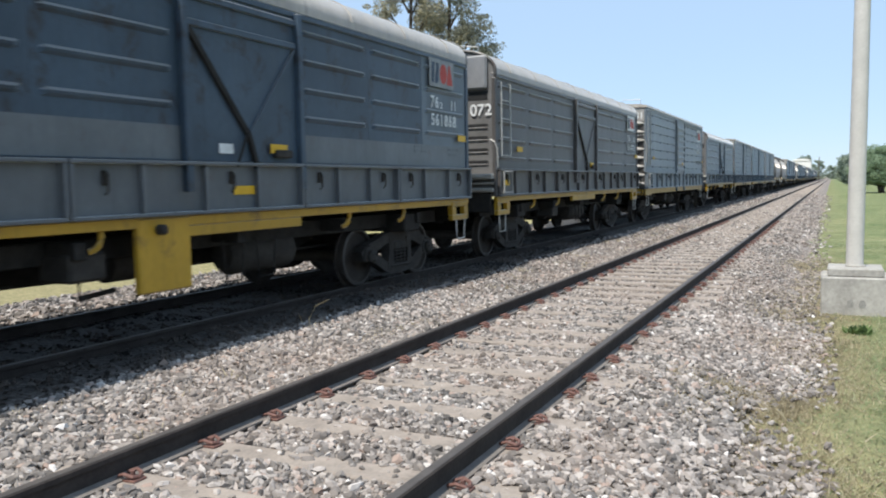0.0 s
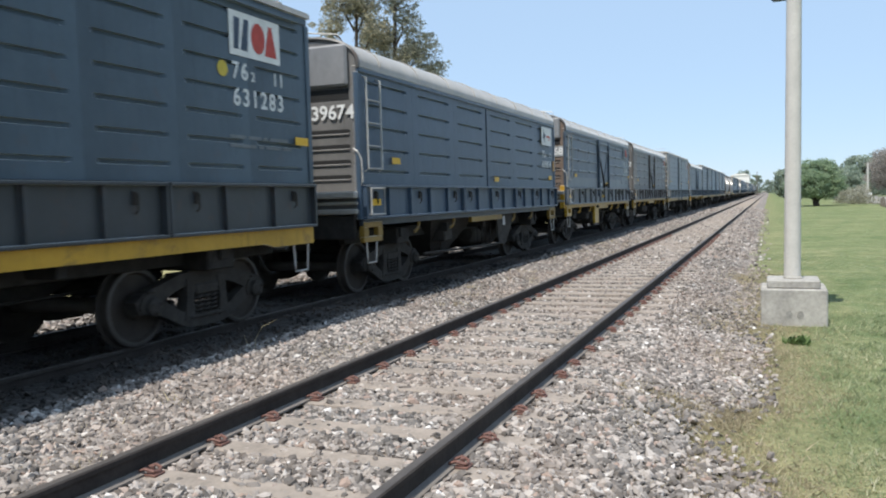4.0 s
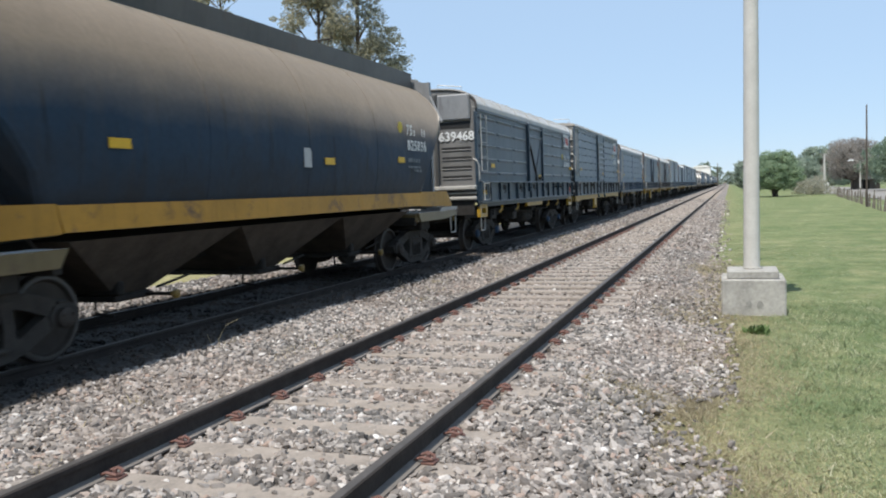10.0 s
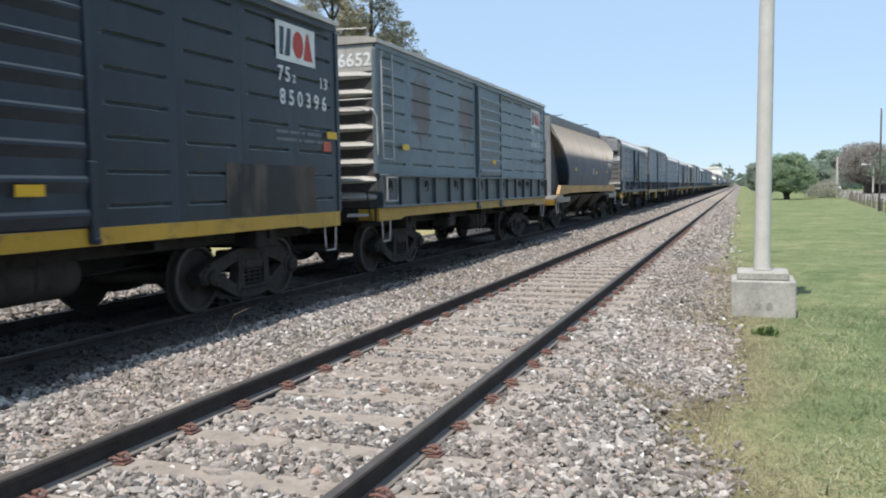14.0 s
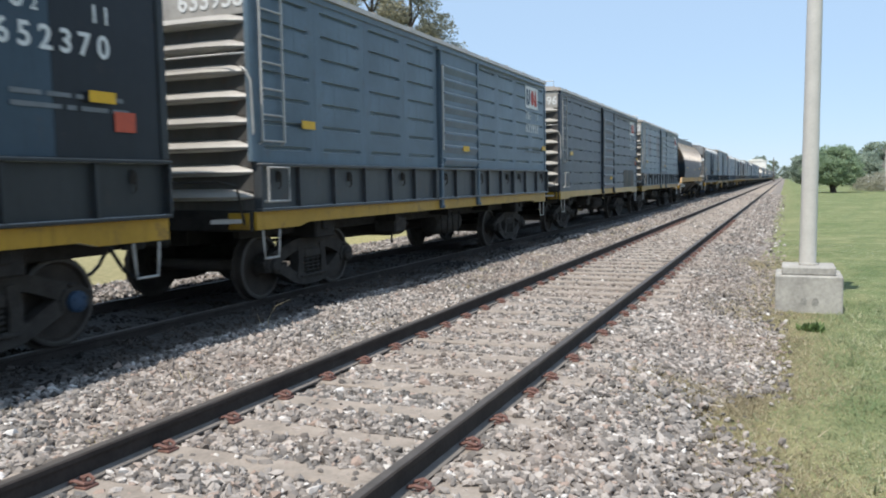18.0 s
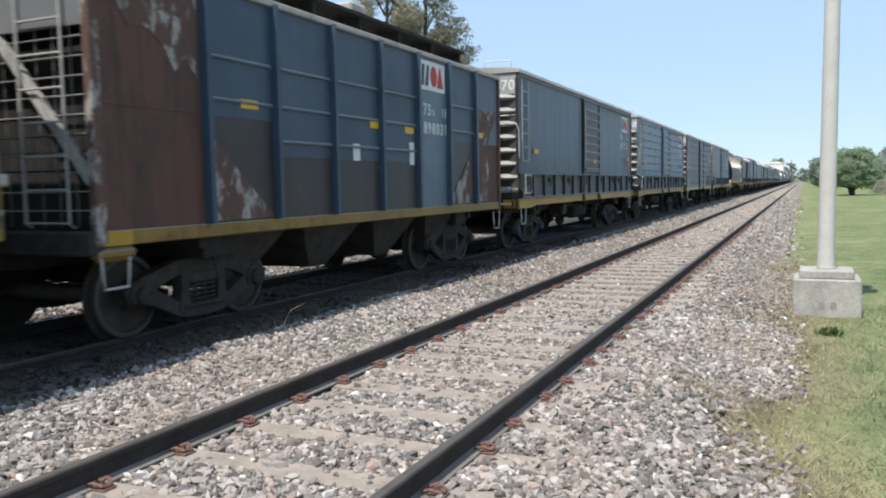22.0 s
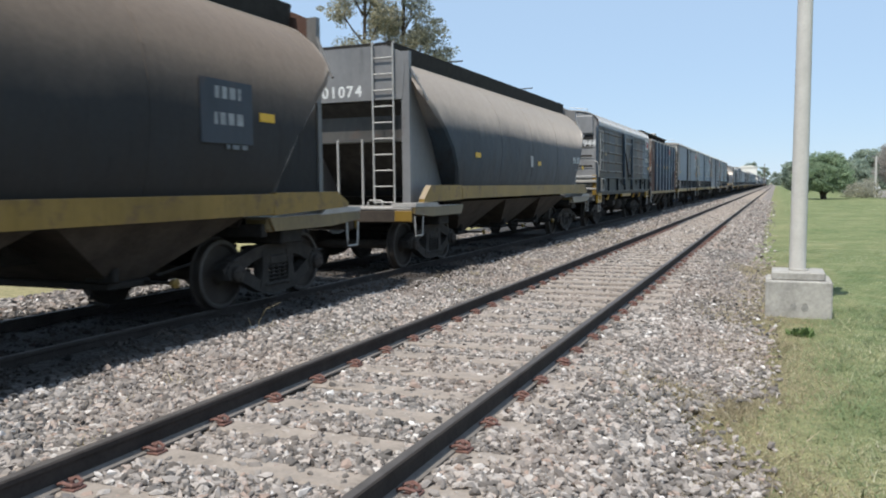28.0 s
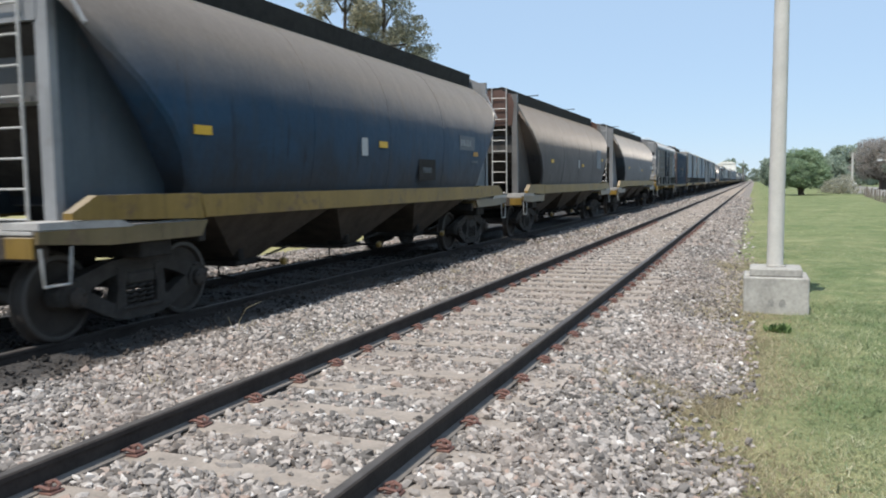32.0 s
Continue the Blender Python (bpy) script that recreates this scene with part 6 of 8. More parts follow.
    if near:
        logo(w, X + 0.046, h - (1.22 if old_end else 1.46), 2.95 + rise, *((1.0, 0.48, 1) if hoppers else (0.88, 0.43)), panel=M_LOGO_WORN if patch else None)
        if number:
            length = lettering(w, X + 0.047, h - (1.20 if old_end else 1.44), (2.23 if dot else 2.36) + rise, number, 0.25, space=1.12)
            class_code(w, X + 0.047, h - (1.20 if old_end else 1.44), (2.46 if dot else 2.63) + rise, code, 0.25, length)
            lettering(w, 0.555, -h - 0.018, 2.76 if old_end else 2.70, number, 0.292, True, 0.91)
            if patch:
                part("number_band", MB().box(0.548, 1.45, -h - 0.013, -h + 0.0, 2.64, 2.95), M_LOGO_WORN, w, "whitewashed band behind the number")
        if not hoppers:
            bars(w, X + 0.002, h - 1.9, 2.00, (0.16, 0.12), 0.03)
            bars(w, X + 0.002, h - 1.9, 1.93, (0.12, 0.20), 0.03)
            bars(w, X + 0.002, h - 0.75, 1.98, (0.14, 0.22), 0.03)
            bars(w, X + 0.002, h - 0.75, 1.90, (0.10, 0.16), 0.03)
        if dot:
            part("painted_dot", MB().lathe([(X + 0.052, 0.10), (X + 0.056, 0.10), (X + 0.057, 0.01)], "x", (0, h - 1.78, 2.58), 16), M_DOT, w, "round yellow painted dot")
            plate(w, "red_patch", X + 0.02, h - 0.42, h - 0.24, 1.34, 1.54, M_RED, "faded red patch on the drop side")
        reflectors(w, X + 0.05, ((-h + 1.0, 2.05 + mark_rise),), M_YELLOW_DULL if old_end else None)
        reflectors(w, X + 0.05, ((h - 0.78, 1.92) if hoppers else (h - 0.46, 2.14),))
        if hoppers:
            plate(w, "corner_mark", X + 0.022, h - 0.24, h - 0.05, 2.16, 2.44, M_SILL_ORANGE, "faded orange square by the corner")
        reflectors(w, X + 0.05, ((0.25 if old_end else 0.35, zb + 0.10 + 1.4 * mark_rise),) if old_end else ((0.35, zb + 0.10), (-h + 0.25, 1.40)), M_YELLOW_DULL if old_end else None)
    return w


# ---------------------------------------------------------------- hopper wagons
def hopper_wagon(u0, u1, label, paint, near=True, number="", code="", end=None, sill=None, coaming=None, top_end=None, placard=False, end_text="", sprouts=False, shift=0.0, gusset=None, stencil=None, lift=0.0):
    """A cylindrical-sided grain hopper: bulging tank, sloped ends over open platforms, long hatch coaming."""
    h, yc = (u1 - u0) / 2, (u0 + u1) / 2
    w = thing("grain_hopper_wagon", pose(TRACK_B, yc, 0), label, "hopper wagon", "freight wagons of the train")
    end, sill, coaming, top_end = end or M_END_GREY, sill or M_YELLOW_DULL, coaming or M_BLACK, top_end or end or M_END_GREY
    prof = [(1.36, 1.26), (1.46, 1.47), (1.53, 1.80), (1.56, 2.15), (1.55, 2.50), (1.49, 2.84), (1.37, 3.14), (1.18, 3.42), (0.95, 3.62), (0.68, 3.74), (0.0, 3.78)]
    full = prof + [(-x, z) for x, z in prof[::-1][1:]]

    def cut(z):
        return h + 0.02 - 1.52 * math.sin(min(1.0, max(0.0, 3.08 - z) / 1.75) * math.pi / 2) - max(0.0, z - 3.08) * 0.30

    n = len(full)
    ys = [-1.0, -0.988, -0.965, -0.66, -0.33, 0.0, 0.33, 0.66, 0.965, 0.988, 1.0]
    vs = []
    for q in ys:
        sc = 0.975 if abs(q) == 1.0 else 1.0
        vs += [(x * sc, q * cut(z), z if sc == 1.0 else 2.4 + (z - 2.4) * sc) for x, z in full]
    fs = [(j * n + k, j * n + (k + 1) % n, (j + 1) * n + (k + 1) % n, (j + 1) * n + k) for j in range(len(ys) - 1) for k in range(n)]
    fs += [tuple(range(n)), tuple(range((len(ys) - 1) * n + n - 1, (len(ys) - 1) * n - 1, -1))]
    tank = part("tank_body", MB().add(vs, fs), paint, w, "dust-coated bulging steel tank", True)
    if near:
        for q in (-0.46, 0.02, 0.50):
            ring = [(x * 1.0022, z * 1.0006) for x, z in full]
            y = q * (h - 1.3)
            part("weld_seam", MB().prism(ring, y - 0.014, y + 0.014), paint, tank)
    cl = h - 0.12
    co = MB()
    for sx in (-1, 1):
        co.prism([(sx * 0.72, 3.70), (sx * 0.76, 3.70), (sx * 0.80, 4.00), (sx * 0.70, 4.02), (sx * 0.66, 4.00), (sx * 0.68, 3.70)], -cl, cl)
    co.box(-0.68, 0.68, -cl, -cl + 0.05, 3.72, 4.00).box(-0.68, 0.68, cl - 0.05, cl, 3.72, 4.00)
    part("hatch_coaming", co, coaming, w, "dark hatch coaming along the top")
    part("hatch_cover", MB().box(-0.64, 0.64, -cl + 0.08, cl - 0.08, 3.84, 3.92, 0.02), M_ROOF_GREY, w)
    if near:
        for y in (-cl * 0.5, cl * 0.35):
            part("hatch_bar", MB().tube([(0.95, y, 4.08), (0.4, y - 0.02, 4.06), (-0.9, y - 0.05, 4.04)], 0.016).tube([(0.5, y, 3.96), (0.5, y, 4.08)], 0.016), M_IRON, w)
    # sills, gussets, posts, platforms
    for side in (1, -1):
        m = Matrix.Identity(4) if side > 0 else FLIP_Y
        part("side_sill", MB().prism([(-h + 1.72, 1.21 + lift), (h - 1.72, 1.21 + lift), (h - 1.65, 1.46 + lift), (-h + 1.65, 1.46 + lift)], 1.42, 1.51, "x"), sill, w, "dusty yellow side sill", m=m)
        for s in (-1, 1):
            part("sill_end_plate", MB().prism([(s * (h + 0.14), 1.24), (s * (h - 0.16), 1.475 + lift), (s * (h - 1.645), 1.475 + lift), (s * (h - 1.70), 1.20 + lift), (s * (h + 0.14), 1.18)], 1.40, 1.506, "x"), sill, w, "dusty yellow end of the sill", m=m)
            part("gusset_plate", MB().prism([(s * (h - 0.03), 1.12), (s * (h - 0.03), 3.25), (s * (h - 0.3), 3.25), (s * (h - 2.0), 1.2)], 1.12, 1.15, "x"), gusset or end, w, "flat gusset plate behind the end post", m=m)
            part("end_post", MB().prism([(s * h, 1.10), (s * h, 3.80), (s * (h - 0.10), 3.80), (s * (h - 0.10), 1.10)], 1.03, 1.18, "x"), end, w, "grey end post", m=m)
            part("shoulder_edge", MB().tube([(1.12, s * (h - 0.06), 3.62), (1.28, s * (h - 0.10), 3.3), (1.46, s * (h - 0.16), 2.95)], 0.025), end, w, m=m)
            part("bolster_bracket", MB().box(1.10, 1.44, s * (h - 0.35), s * (h - 1.75), 0.92, 1.10, 0.03), M_FASCIA, w, m=m)
            part("side_walkway", MB().prism([(s * (h + 0.5), 1.17), (s * (h - 0.45), 1.17), (s * (h - 0.62), 1.09), (s * (h - 0.45), 1.09), (s * (h + 0.5), 1.11)], 1.05, 1.50, "x"), M_WALKWAY, w, "pale walkway sheet", m=m)
            part("platform_fascia", MB().prism([(s * (h + 0.5), 0.99), (s * (h + 0.5), 1.10), (s * (h - 1.78), 1.10), (s * (h - 1.66), 0.93), (s * (h - 0.3), 0.93)], 1.445, 1.49, "x"), M_FASCIA, w, "grimy yellow edge of the platform", m=m)
            part("stirrup_step", STIRRUP, None, w, m=m @ Matrix.Translation((1.47, s * (h + 0.3), 0.02)))
    for s in (-1, 1):
        m = Matrix.Identity(4) if s < 0 else FLIP_Y
        part("end_plate", MB().prism([(-1.05, 2.98), (1.05, 2.98), (1.10, 3.55), (1.02, 3.80), (0.75, 3.92), (-0.75, 3.92), (-1.02, 3.80), (-1.10, 3.55)], -h - 0.01, -h + 0.03), top_end, w, "flat upper end sheet", m=m)
        # the slope sheet takes near-black iron for the shade in the recess
        slope = MB().add([(-1.1, -h + 0.05, 2.98), (1.1, -h + 0.05, 2.98), (1.1, -h + 1.9, 1.0), (-1.1, -h + 1.9, 1.0), (-1.1, -h + 0.05, 2.95), (1.1, -h + 0.05, 2.95), (1.1, -h + 1.86, 0.98), (-1.1, -h + 1.86, 0.98)], [(0, 1, 2, 3), (7, 6, 5, 4), (0, 4, 5, 1), (2, 6, 7, 3), (1, 5, 6, 2), (0, 3, 7, 4)])
        part("slope_sheet", slope, M_IRON, w, m=m)
        part("platform", MB().box(-1.42, 1.42, -h - 0.50, -h + 1.2, 1.06, 1.105, 0.01), M_WALKWAY, w, "pale end platform", m=m)
        part("headstock", MB().box(-1.40, 1.40, -h - 0.50, -h - 0.30, 0.84, 1.055, 0.02), M_CHUTE, w, "grimy brown headstock", m=m)
        for x in (-1.27, 1.27):
            part("corner_plate", MB().box(x - 0.16, x + 0.16, -h - 0.512, -h - 0.48, 0.86, 1.05, 0.008), M_YELLOW_DULL, w, "dusty yellow corner plate", m=m)
        for x in (-0.75, -0.28, 0.22):
            part("platform_strut", MB().box(x - 0.018, x + 0.018, -h + 0.03, -h + 0.07, 1.10, 2.30, 0.006), M_BARE, w, m=m)
        # bulkhead colour is darkened for the shade over the platform
        part("inner_bulkhead", MB().box(-1.03, 1.03, -h + 0.26, -h + 0.31, 2.28, 2.99).box(-1.03, 1.03, -h + 0.04, -h + 0.31, 2.26, 2.31), M_END_BACK, w, "inner bulkhead over the platform, darkened for the shade there", m=m)
        part("draft_box", MB().lathe([(-h - 1.0, 0.13), (-h - 0.98, 0.16), (-h - 0.50, 0.16), (-h - 0.6, 0.24), (-h - 0.55, 0.24)], "y", (0, 0, 0.88), 14), M_END_GREY, w, "dusty draft gear housing", True, m)
        if near and s < 0:
            ladder(w, "end_ladder", (0.50, -h - 0.06, 1.14), 3.95, 0.40, 0.28, "x")
    for k in (-1, 0, 1):
        y = k * (h * 0.46)
        mb = MB().add([(-1.35, y - 1.4, 1.15), (1.35, y - 1.4, 1.15), (1.35, y + 1.4, 1.15), (-1.35, y + 1.4, 1.15), (-0.8, y - 0.25, 0.50), (0.8, y - 0.25, 0.50), (0.8, y + 0.25, 0.50), (-0.8, y + 0.25, 0.50)], [(0, 1, 5, 4), (1, 2, 6, 5), (2, 3, 7, 6), (3, 0, 4, 7), (4, 5, 6, 7), (0, 3, 2, 1)])
        hp = part("discharge_hopper", mb, M_CHUTE, w, "dark discharge hopper under the tank")
        part("outlet_gate", MB().box(-0.85, 0.85, y - 0.30, y + 0.30, 0.42, 0.50, 0.015).tube([(0.85, y + 0.2, 0.46), (1.25, y + 0.2, 0.46)], 0.022).tube([(0.6, y - 0.32, 0.44), (0.6, y - 0.32, 0.30), (0.9, y - 0.36, 0.28)], 0.02).tube([(0.9, y + 0.32, 0.52), (0.9, y + 0.9, 0.60)], 0.016).box(0.55, 0.95, y - 0.34, y - 0.24, 0.50, 0.66, 0.02), M_BLACK, hp)
        part("gate_handle", MB().lathe([(1.22, 0.02), (1.23, 0.055), (1.28, 0.055), (1.29, 0.02)], "x", (0, y + 0.2, 0.46), 8), M_YELLOW_DULL, hp, "yellow gate handle")
    underframe(w, h, near, 1.0, 0.5, True)
    if near:
        X = 1.56
        y0 = h - 2.05 + 0.6 * shift - (0.36 if code else 0.0)
        up = 0.20 if code else 0.0
        if number:
            length = lettering(w, X + 0.006, y0, 2.08 + up, number, 0.26, space=1.12)
            if code:
                class_code(w, X - 0.008, y0, 2.56, code, 0.26, length)
            lettering(w, -0.74, -h - 0.014, 3.06, number, 0.275, True)
        elif stencil is not None:
            y0 = h - stencil
            plate(w, "stencil_panel", X - 0.001, y0 - 0.12, y0 + 0.78, 1.94, 2.62, P_STENCIL, "dark blue panel behind worn stencilling")
            bars(w, X + 0.004, y0 + 0.12, 2.42, (0.07, 0.08, 0.10, 0.05), 0.13, M_LOGO_WORN)
            bars(w, X + 0.004, y0 + 0.10, 2.14, (0.05, 0.09, 0.10, 0.11), 0.13, M_LOGO_WORN)
            reflectors(w, X, ((y0 + 0.92, 2.22),))
        elif not placard:
            bars(w, X + 0.006, y0, 2.10, (0.10, 0.08, 0.05, 0.10, 0.10, 0.08), 0.15)
        bars(w, X + 0.002, y0 + 0.3, 1.88, (0.05, 0.12, 0.1), 0.05)
        plate(w, "paper_notice", X - 0.004, -0.1 + shift, 0.1 + shift, 1.90, 2.17, M_PAPER, "small pale paper notice")
        if placard:
            plate(w, "placard", X - 0.02, 1.30, 2.10, 1.52, 1.90, M_BLACK, "black painted placard")
            lettering(w, X - 0.012, 1.48, 1.66, "FRENO", 0.13, mat=M_LABEL)
            plate(w, "stencil_panel", X - 0.001, 3.38, 4.32, 2.13, 2.42, P_STENCIL, "dark panel behind worn stencilling")
            bars(w, X + 0.004, 3.46, 2.21, (0.09, 0.09, 0.05, 0.09, 0.10), 0.13, M_LOGO_WORN)
            plate(w, "reflector", X + 0.002, 4.24, 4.52, 2.02, 2.11, M_SILL_ORANGE, "small worn orange plate")
        part("step_hoop", MB().tube([(0.50, -h - 0.30, 1.10), (0.50, -h - 0.30, 1.19), (0.53, -h - 0.30, 1.22), (0.75, -h - 0.30, 1.22), (0.78, -h - 0.30, 1.19), (0.78, -h - 0.30, 1.10)], 0.014), M_BARE, w)
        if sprouts:
            rb = random.Random(5)
            bag = MB().lathe([(1.105, 0.03), (1.115, 0.10), (1.16, 0.135), (1.22, 0.12), (1.27, 0.07), (1.29, 0.015)], "z", (0.08, -h - 0.12, 0), 11)
            bag.v = [(x + rb.uniform(-0.02, 0.02), y + rb.uniform(-0.02, 0.02), z + rb.uniform(-0.008, 0.012)) for x, y, z in bag.v]
            part("plastic_bag", bag, M_PAPER, w, "crumpled pale plastic bag on the platform")
            rsp = np.random.RandomState(61)
            q = []
            for k in range(90):
                o = np.array([-0.45 + rsp.normal(0, 0.22), -h - 0.2 + rsp.normal(0, 0.10), 1.10])
                d = np.array([rsp.normal(0, 0.05), rsp.normal(0, 0.05), rsp.uniform(0.06, 0.18)])
                sd = np.array([math.cos(k), math.sin(k), 0]) * 0.014
                q.append(np.stack([o, o + d * 0.5 + sd, o + d, o + d * 0.5 - sd]))
            quad_soup("grain_sprouts", np.array(q), M_GRAIN, w, "green sprouts growing on the end platform")
        if end_text:
            lettering(w, -0.50, -h - 0.014, 3.62, end_text, 0.27, True, mat=M_LOGO_WORN)
        reflectors(w, X + 0.004, ((-h + (1.5 if placard else 2.28), 2.02), (0.5 + shift, 1.95 if not placard else 2.04)))
        if stencil is None and not placard:
            reflectors(w, X + 0.004, ((h - 2.87 if code else h - 0.9, 1.92 + 0.6 * up),))
        if code:
            part("painted_dot", MB().lathe([(X + 0.004, 0.10), (X + 0.009, 0.10), (X + 0.010, 0.01)], "x", (-0.03, y0 - 0.24, 2.68), 16), M_DOT, w, "round yellow painted dot")
            bars(w, X + 0.002, y0 + 0.02, 2.06, (0.22, 0.05, 0.10, 0.07), 0.07)
            bars(w, X + 0.002, y0 + 0.02, 1.95, (0.05, 0.10, 0.22, 0.10), 0.04)
    return w


def ribbed_hopper(u0, u1, label, paint, rust, grime, near=True, number="", code="", pale=None):
    """A riveted grain hopper with vertical ribs, sloped end braces and a roof walkway."""
    h, yc = (u1 - u0) / 2, (u0 + u1) / 2
    w = thing("ribbed_hopper_wagon", pose(TRACK_B, yc, 0), label, "hopper wagon", "freight wagons of the train")
    X, zs, zt = 1.48, 1.12, 3.62
    part("body_core", MB().box(-X + 0.05, X - 0.05, -h + 0.35, h - 0.35, zs, zt), rust, w)
    part("roof", MB().prism([(-X - 0.02, zt), (-X + 0.3, zt + 0.06), (-0.5, zt + 0.12), (0.5, zt + 0.12), (X - 0.3, zt + 0.06), (X + 0.02, zt), (X, zt - 0.06), (-X, zt - 0.06)], -h + 0.02, h - 0.02), M_ROOF_GREY, w, "pale edged roof")
    wk = part("roof_walkway", MB().box(0.45, 1.0, -h + 0.15, h - 0.55, zt + 0.40, zt + 0.45), M_BLACK, w, "dark roof walkway and hatches")
    for k in range(8):
        y = -h + 0.5 + (2 * h - 1.15) * k / 7
        part("hatch", MB().box(-0.1, 0.42, y - 0.35, y + 0.35, zt + 0.12, zt + 0.22, 0.03), M_BLACK, wk)
        part("walkway_bracket", MB().box(0.5, 0.95, y - 0.03, y + 0.03, zt + 0.06, zt + 0.40), M_BLACK, wk)
    part("walkway_box", MB().box(0.5, 0.95, 0.3, 0.75, zt + 0.45, zt + 0.60, 0.03), M_WALKWAY, wk)
    cuts = [-h + 0.05, -h + 1.42, -h + 2.62, -h + 3.88, -h + 5.17, -h + 6.40, -h + 7.62, -h + 8.84, h - 0.05]
    n = len(cuts) - 1
    rib = MB().prism([(-0.05, 0.0), (0.05, 0.0), (0.035, 0.085), (-0.035, 0.085)], zs, zt - 0.06, "z")
    rib.v = [(q, p, z) for p, q, z in rib.v]
    rm = rib.mesh("side_rib", paint)
    for side in (1, -1):
        m = Matrix.Identity(4) if side > 0 else FLIP_Y
        for k in range(n):
            y0, y1 = cuts[k] + 0.003, cuts[k + 1] - 0.003
            ends = k in (0, n - 1)
            half = zs + (0.72 if 2 <= k <= n - 3 else 1.12)
            part("upper_panel", MB().box(X - 0.03, X, y0, y1, half, zt - 0.06), rust if k == 0 else (pale or paint if k == n - 3 else paint), w, m=m)
            part("lower_panel", MB().box(X - 0.03, X - 0.004, y0, y1, zs, half), rust if ends else (grime if k != n - 3 else pale or paint), w, m=m)
            if not ends and k != n - 3:
                for z in (zt - 0.78, zt - 1.22, zt - 1.62)[:3 if half < zs + 1 else 2]:
                    part("panel_seam", MB().prism([(X - 0.01, z), (X + 0.03, z), (X + 0.03, z + 0.012), (X - 0.01, z + 0.05)], y0 + 0.05, y1 - 0.05), paint, w, m=m)
            if k:
                part("side_rib", rm, None, w, m=m @ Matrix.Translation((X, cuts[k], 0)))
        if side > 0:
            part("flaking_patch", MB().prism([(cuts[0] + 0.12, zt - 0.10), (cuts[1] - 0.08, zt - 0.10), (cuts[1] - 0.10, zt - 1.02), (cuts[1] - 0.26, zt - 0.84), (cuts[1] - 0.42, zt - 1.0), (cuts[1] - 0.55, zt - 0.78), (cuts[0] + 0.58, zt - 0.62), (cuts[0] + 0.36, zt - 0.66), (cuts[0] + 0.22, zt - 0.42)], X - 0.001, X + 0.006, "x"), M_RUST_BARE, w, "flaked white paint on rust")
        if side > 0:
            part("flaking_strip", MB().prism([(cuts[n] - 1.0, zs + 0.03), (cuts[n] - 0.55, zs + 0.03), (cuts[n] - 0.5, zs + 0.6), (cuts[n] - 0.62, zs + 0.95), (cuts[n] - 0.45, zs + 1.3), (cuts[n] - 0.12, zs + 1.62), (cuts[n] - 0.14, zs + 1.8), (cuts[n] - 0.7, zs + 1.72), (cuts[n] - 1.08, zs + 1.78), (cuts[n] - 1.02, zs + 1.0)], X - 0.001, X + 0.005, "x"), M_RUST_BARE, w, "flaked white paint on rust")
        for s in (-1, 1):
            part("flaking_gusset", MB().prism([(s * (h - 1.49), zs + 0.02), (s * (h - 2.56), zs + 0.02), (s * (h - 1.49), zs + 0.90)], X - 0.002, X + 0.012, "x"), M_RUST_BARE, w, "flaked white and rust triangle", m=m)
            part("end_post", MB().box(X - 0.06, X + 0.03, s * h - 0.06, s * h + 0.06, 1.0, zt - 0.02, 0.012), M_RUST_BARE if s < 0 else rust, w, "corner post with flaking white paint" if s < 0 else "", m=m)
        part("top_rail", MB().box(X - 0.04, X + 0.05, -h, h, zt - 0.08, zt - 0.015, 0.008), M_WALKWAY, w, "pale top rail", m=m)
        part("side_sill", MB().box(X - 0.08, X + 0.02, -h - 0.05, h + 0.05, 0.98, zs, 0.012), M_YELLOW_DULL, w, "faded yellow sill", m=m)
        part("sill_step", MB().box(X - 0.12, X + 0.024, -h - 0.06, -h + 0.42, 0.84, 0.977, 0.05), M_YELLOW_DULL, w, m=m)
        part("corner_mark", MB().box(X + 0.015, X + 0.026, -h + 0.02, -h + 0.34, 0.985, zs - 0.01), M_YELLOW, w, "bright yellow corner mark", m=m)
        for s in (-1, 1):
            part("stirrup_step", STIRRUP, None, w, m=m @ Matrix.Translation((X, s * (h - 0.15), 0)))
    for s in (-1, 1):
        m = Matrix.Identity(4) if s < 0 else FLIP_Y
        part("end_plate", MB().box(-X + 0.05, X - 0.05, -h + 0.28, -h + 0.34, 1.1, zt - 0.07), M_BLACK, w, "near-black end sheet", m=m)
        part("slope_sheet", MB().add([(-X + 0.06, -h + 0.05, 2.75), (X - 0.06, -h + 0.05, 2.75), (X - 0.06, -h + 1.7, 1.1), (-X + 0.06, -h + 1.7, 1.1), (-X + 0.06, -h + 0.05, 2.70), (X - 0.06, -h + 0.05, 2.70), (X - 0.06, -h + 1.66, 1.06), (-X + 0.06, -h + 1.66, 1.06)], [(0, 1, 2, 3), (7, 6, 5, 4), (0, 4, 5, 1), (2, 6, 7, 3), (1, 5, 6, 2), (0, 3, 7, 4)]), M_BLACK, w, m=m)
        part("end_brace", MB().prism(thick_line([(-0.1, 3.4), (1.40, 1.55)], 0.085), -h - 0.02, -h + 0.05).prism(thick_line([(-0.2, 3.4), (-1.40, 1.55)], 0.09), -h - 0.03, -h + 0.04), M_WALKWAY, w, "pale diagonal end brace", m=m)
        part("end_beam", MB().box(-X, X, -h - 0.12, -h + 0.06, 0.90, 1.12, 0.02), M_IRON, w, m=m)
    ladder(w, "end_ladder", (0.62, -h - 0.05, 1.15), 3.4, 0.55, 0.30, "x", 0.015)
    part("end_top_sheet", MB().box(-X + 0.06, X - 0.06, -h - 0.01, -h + 0.02, 2.92, zt - 0.07), M_END_MID, w, "pale grey upper end sheet")
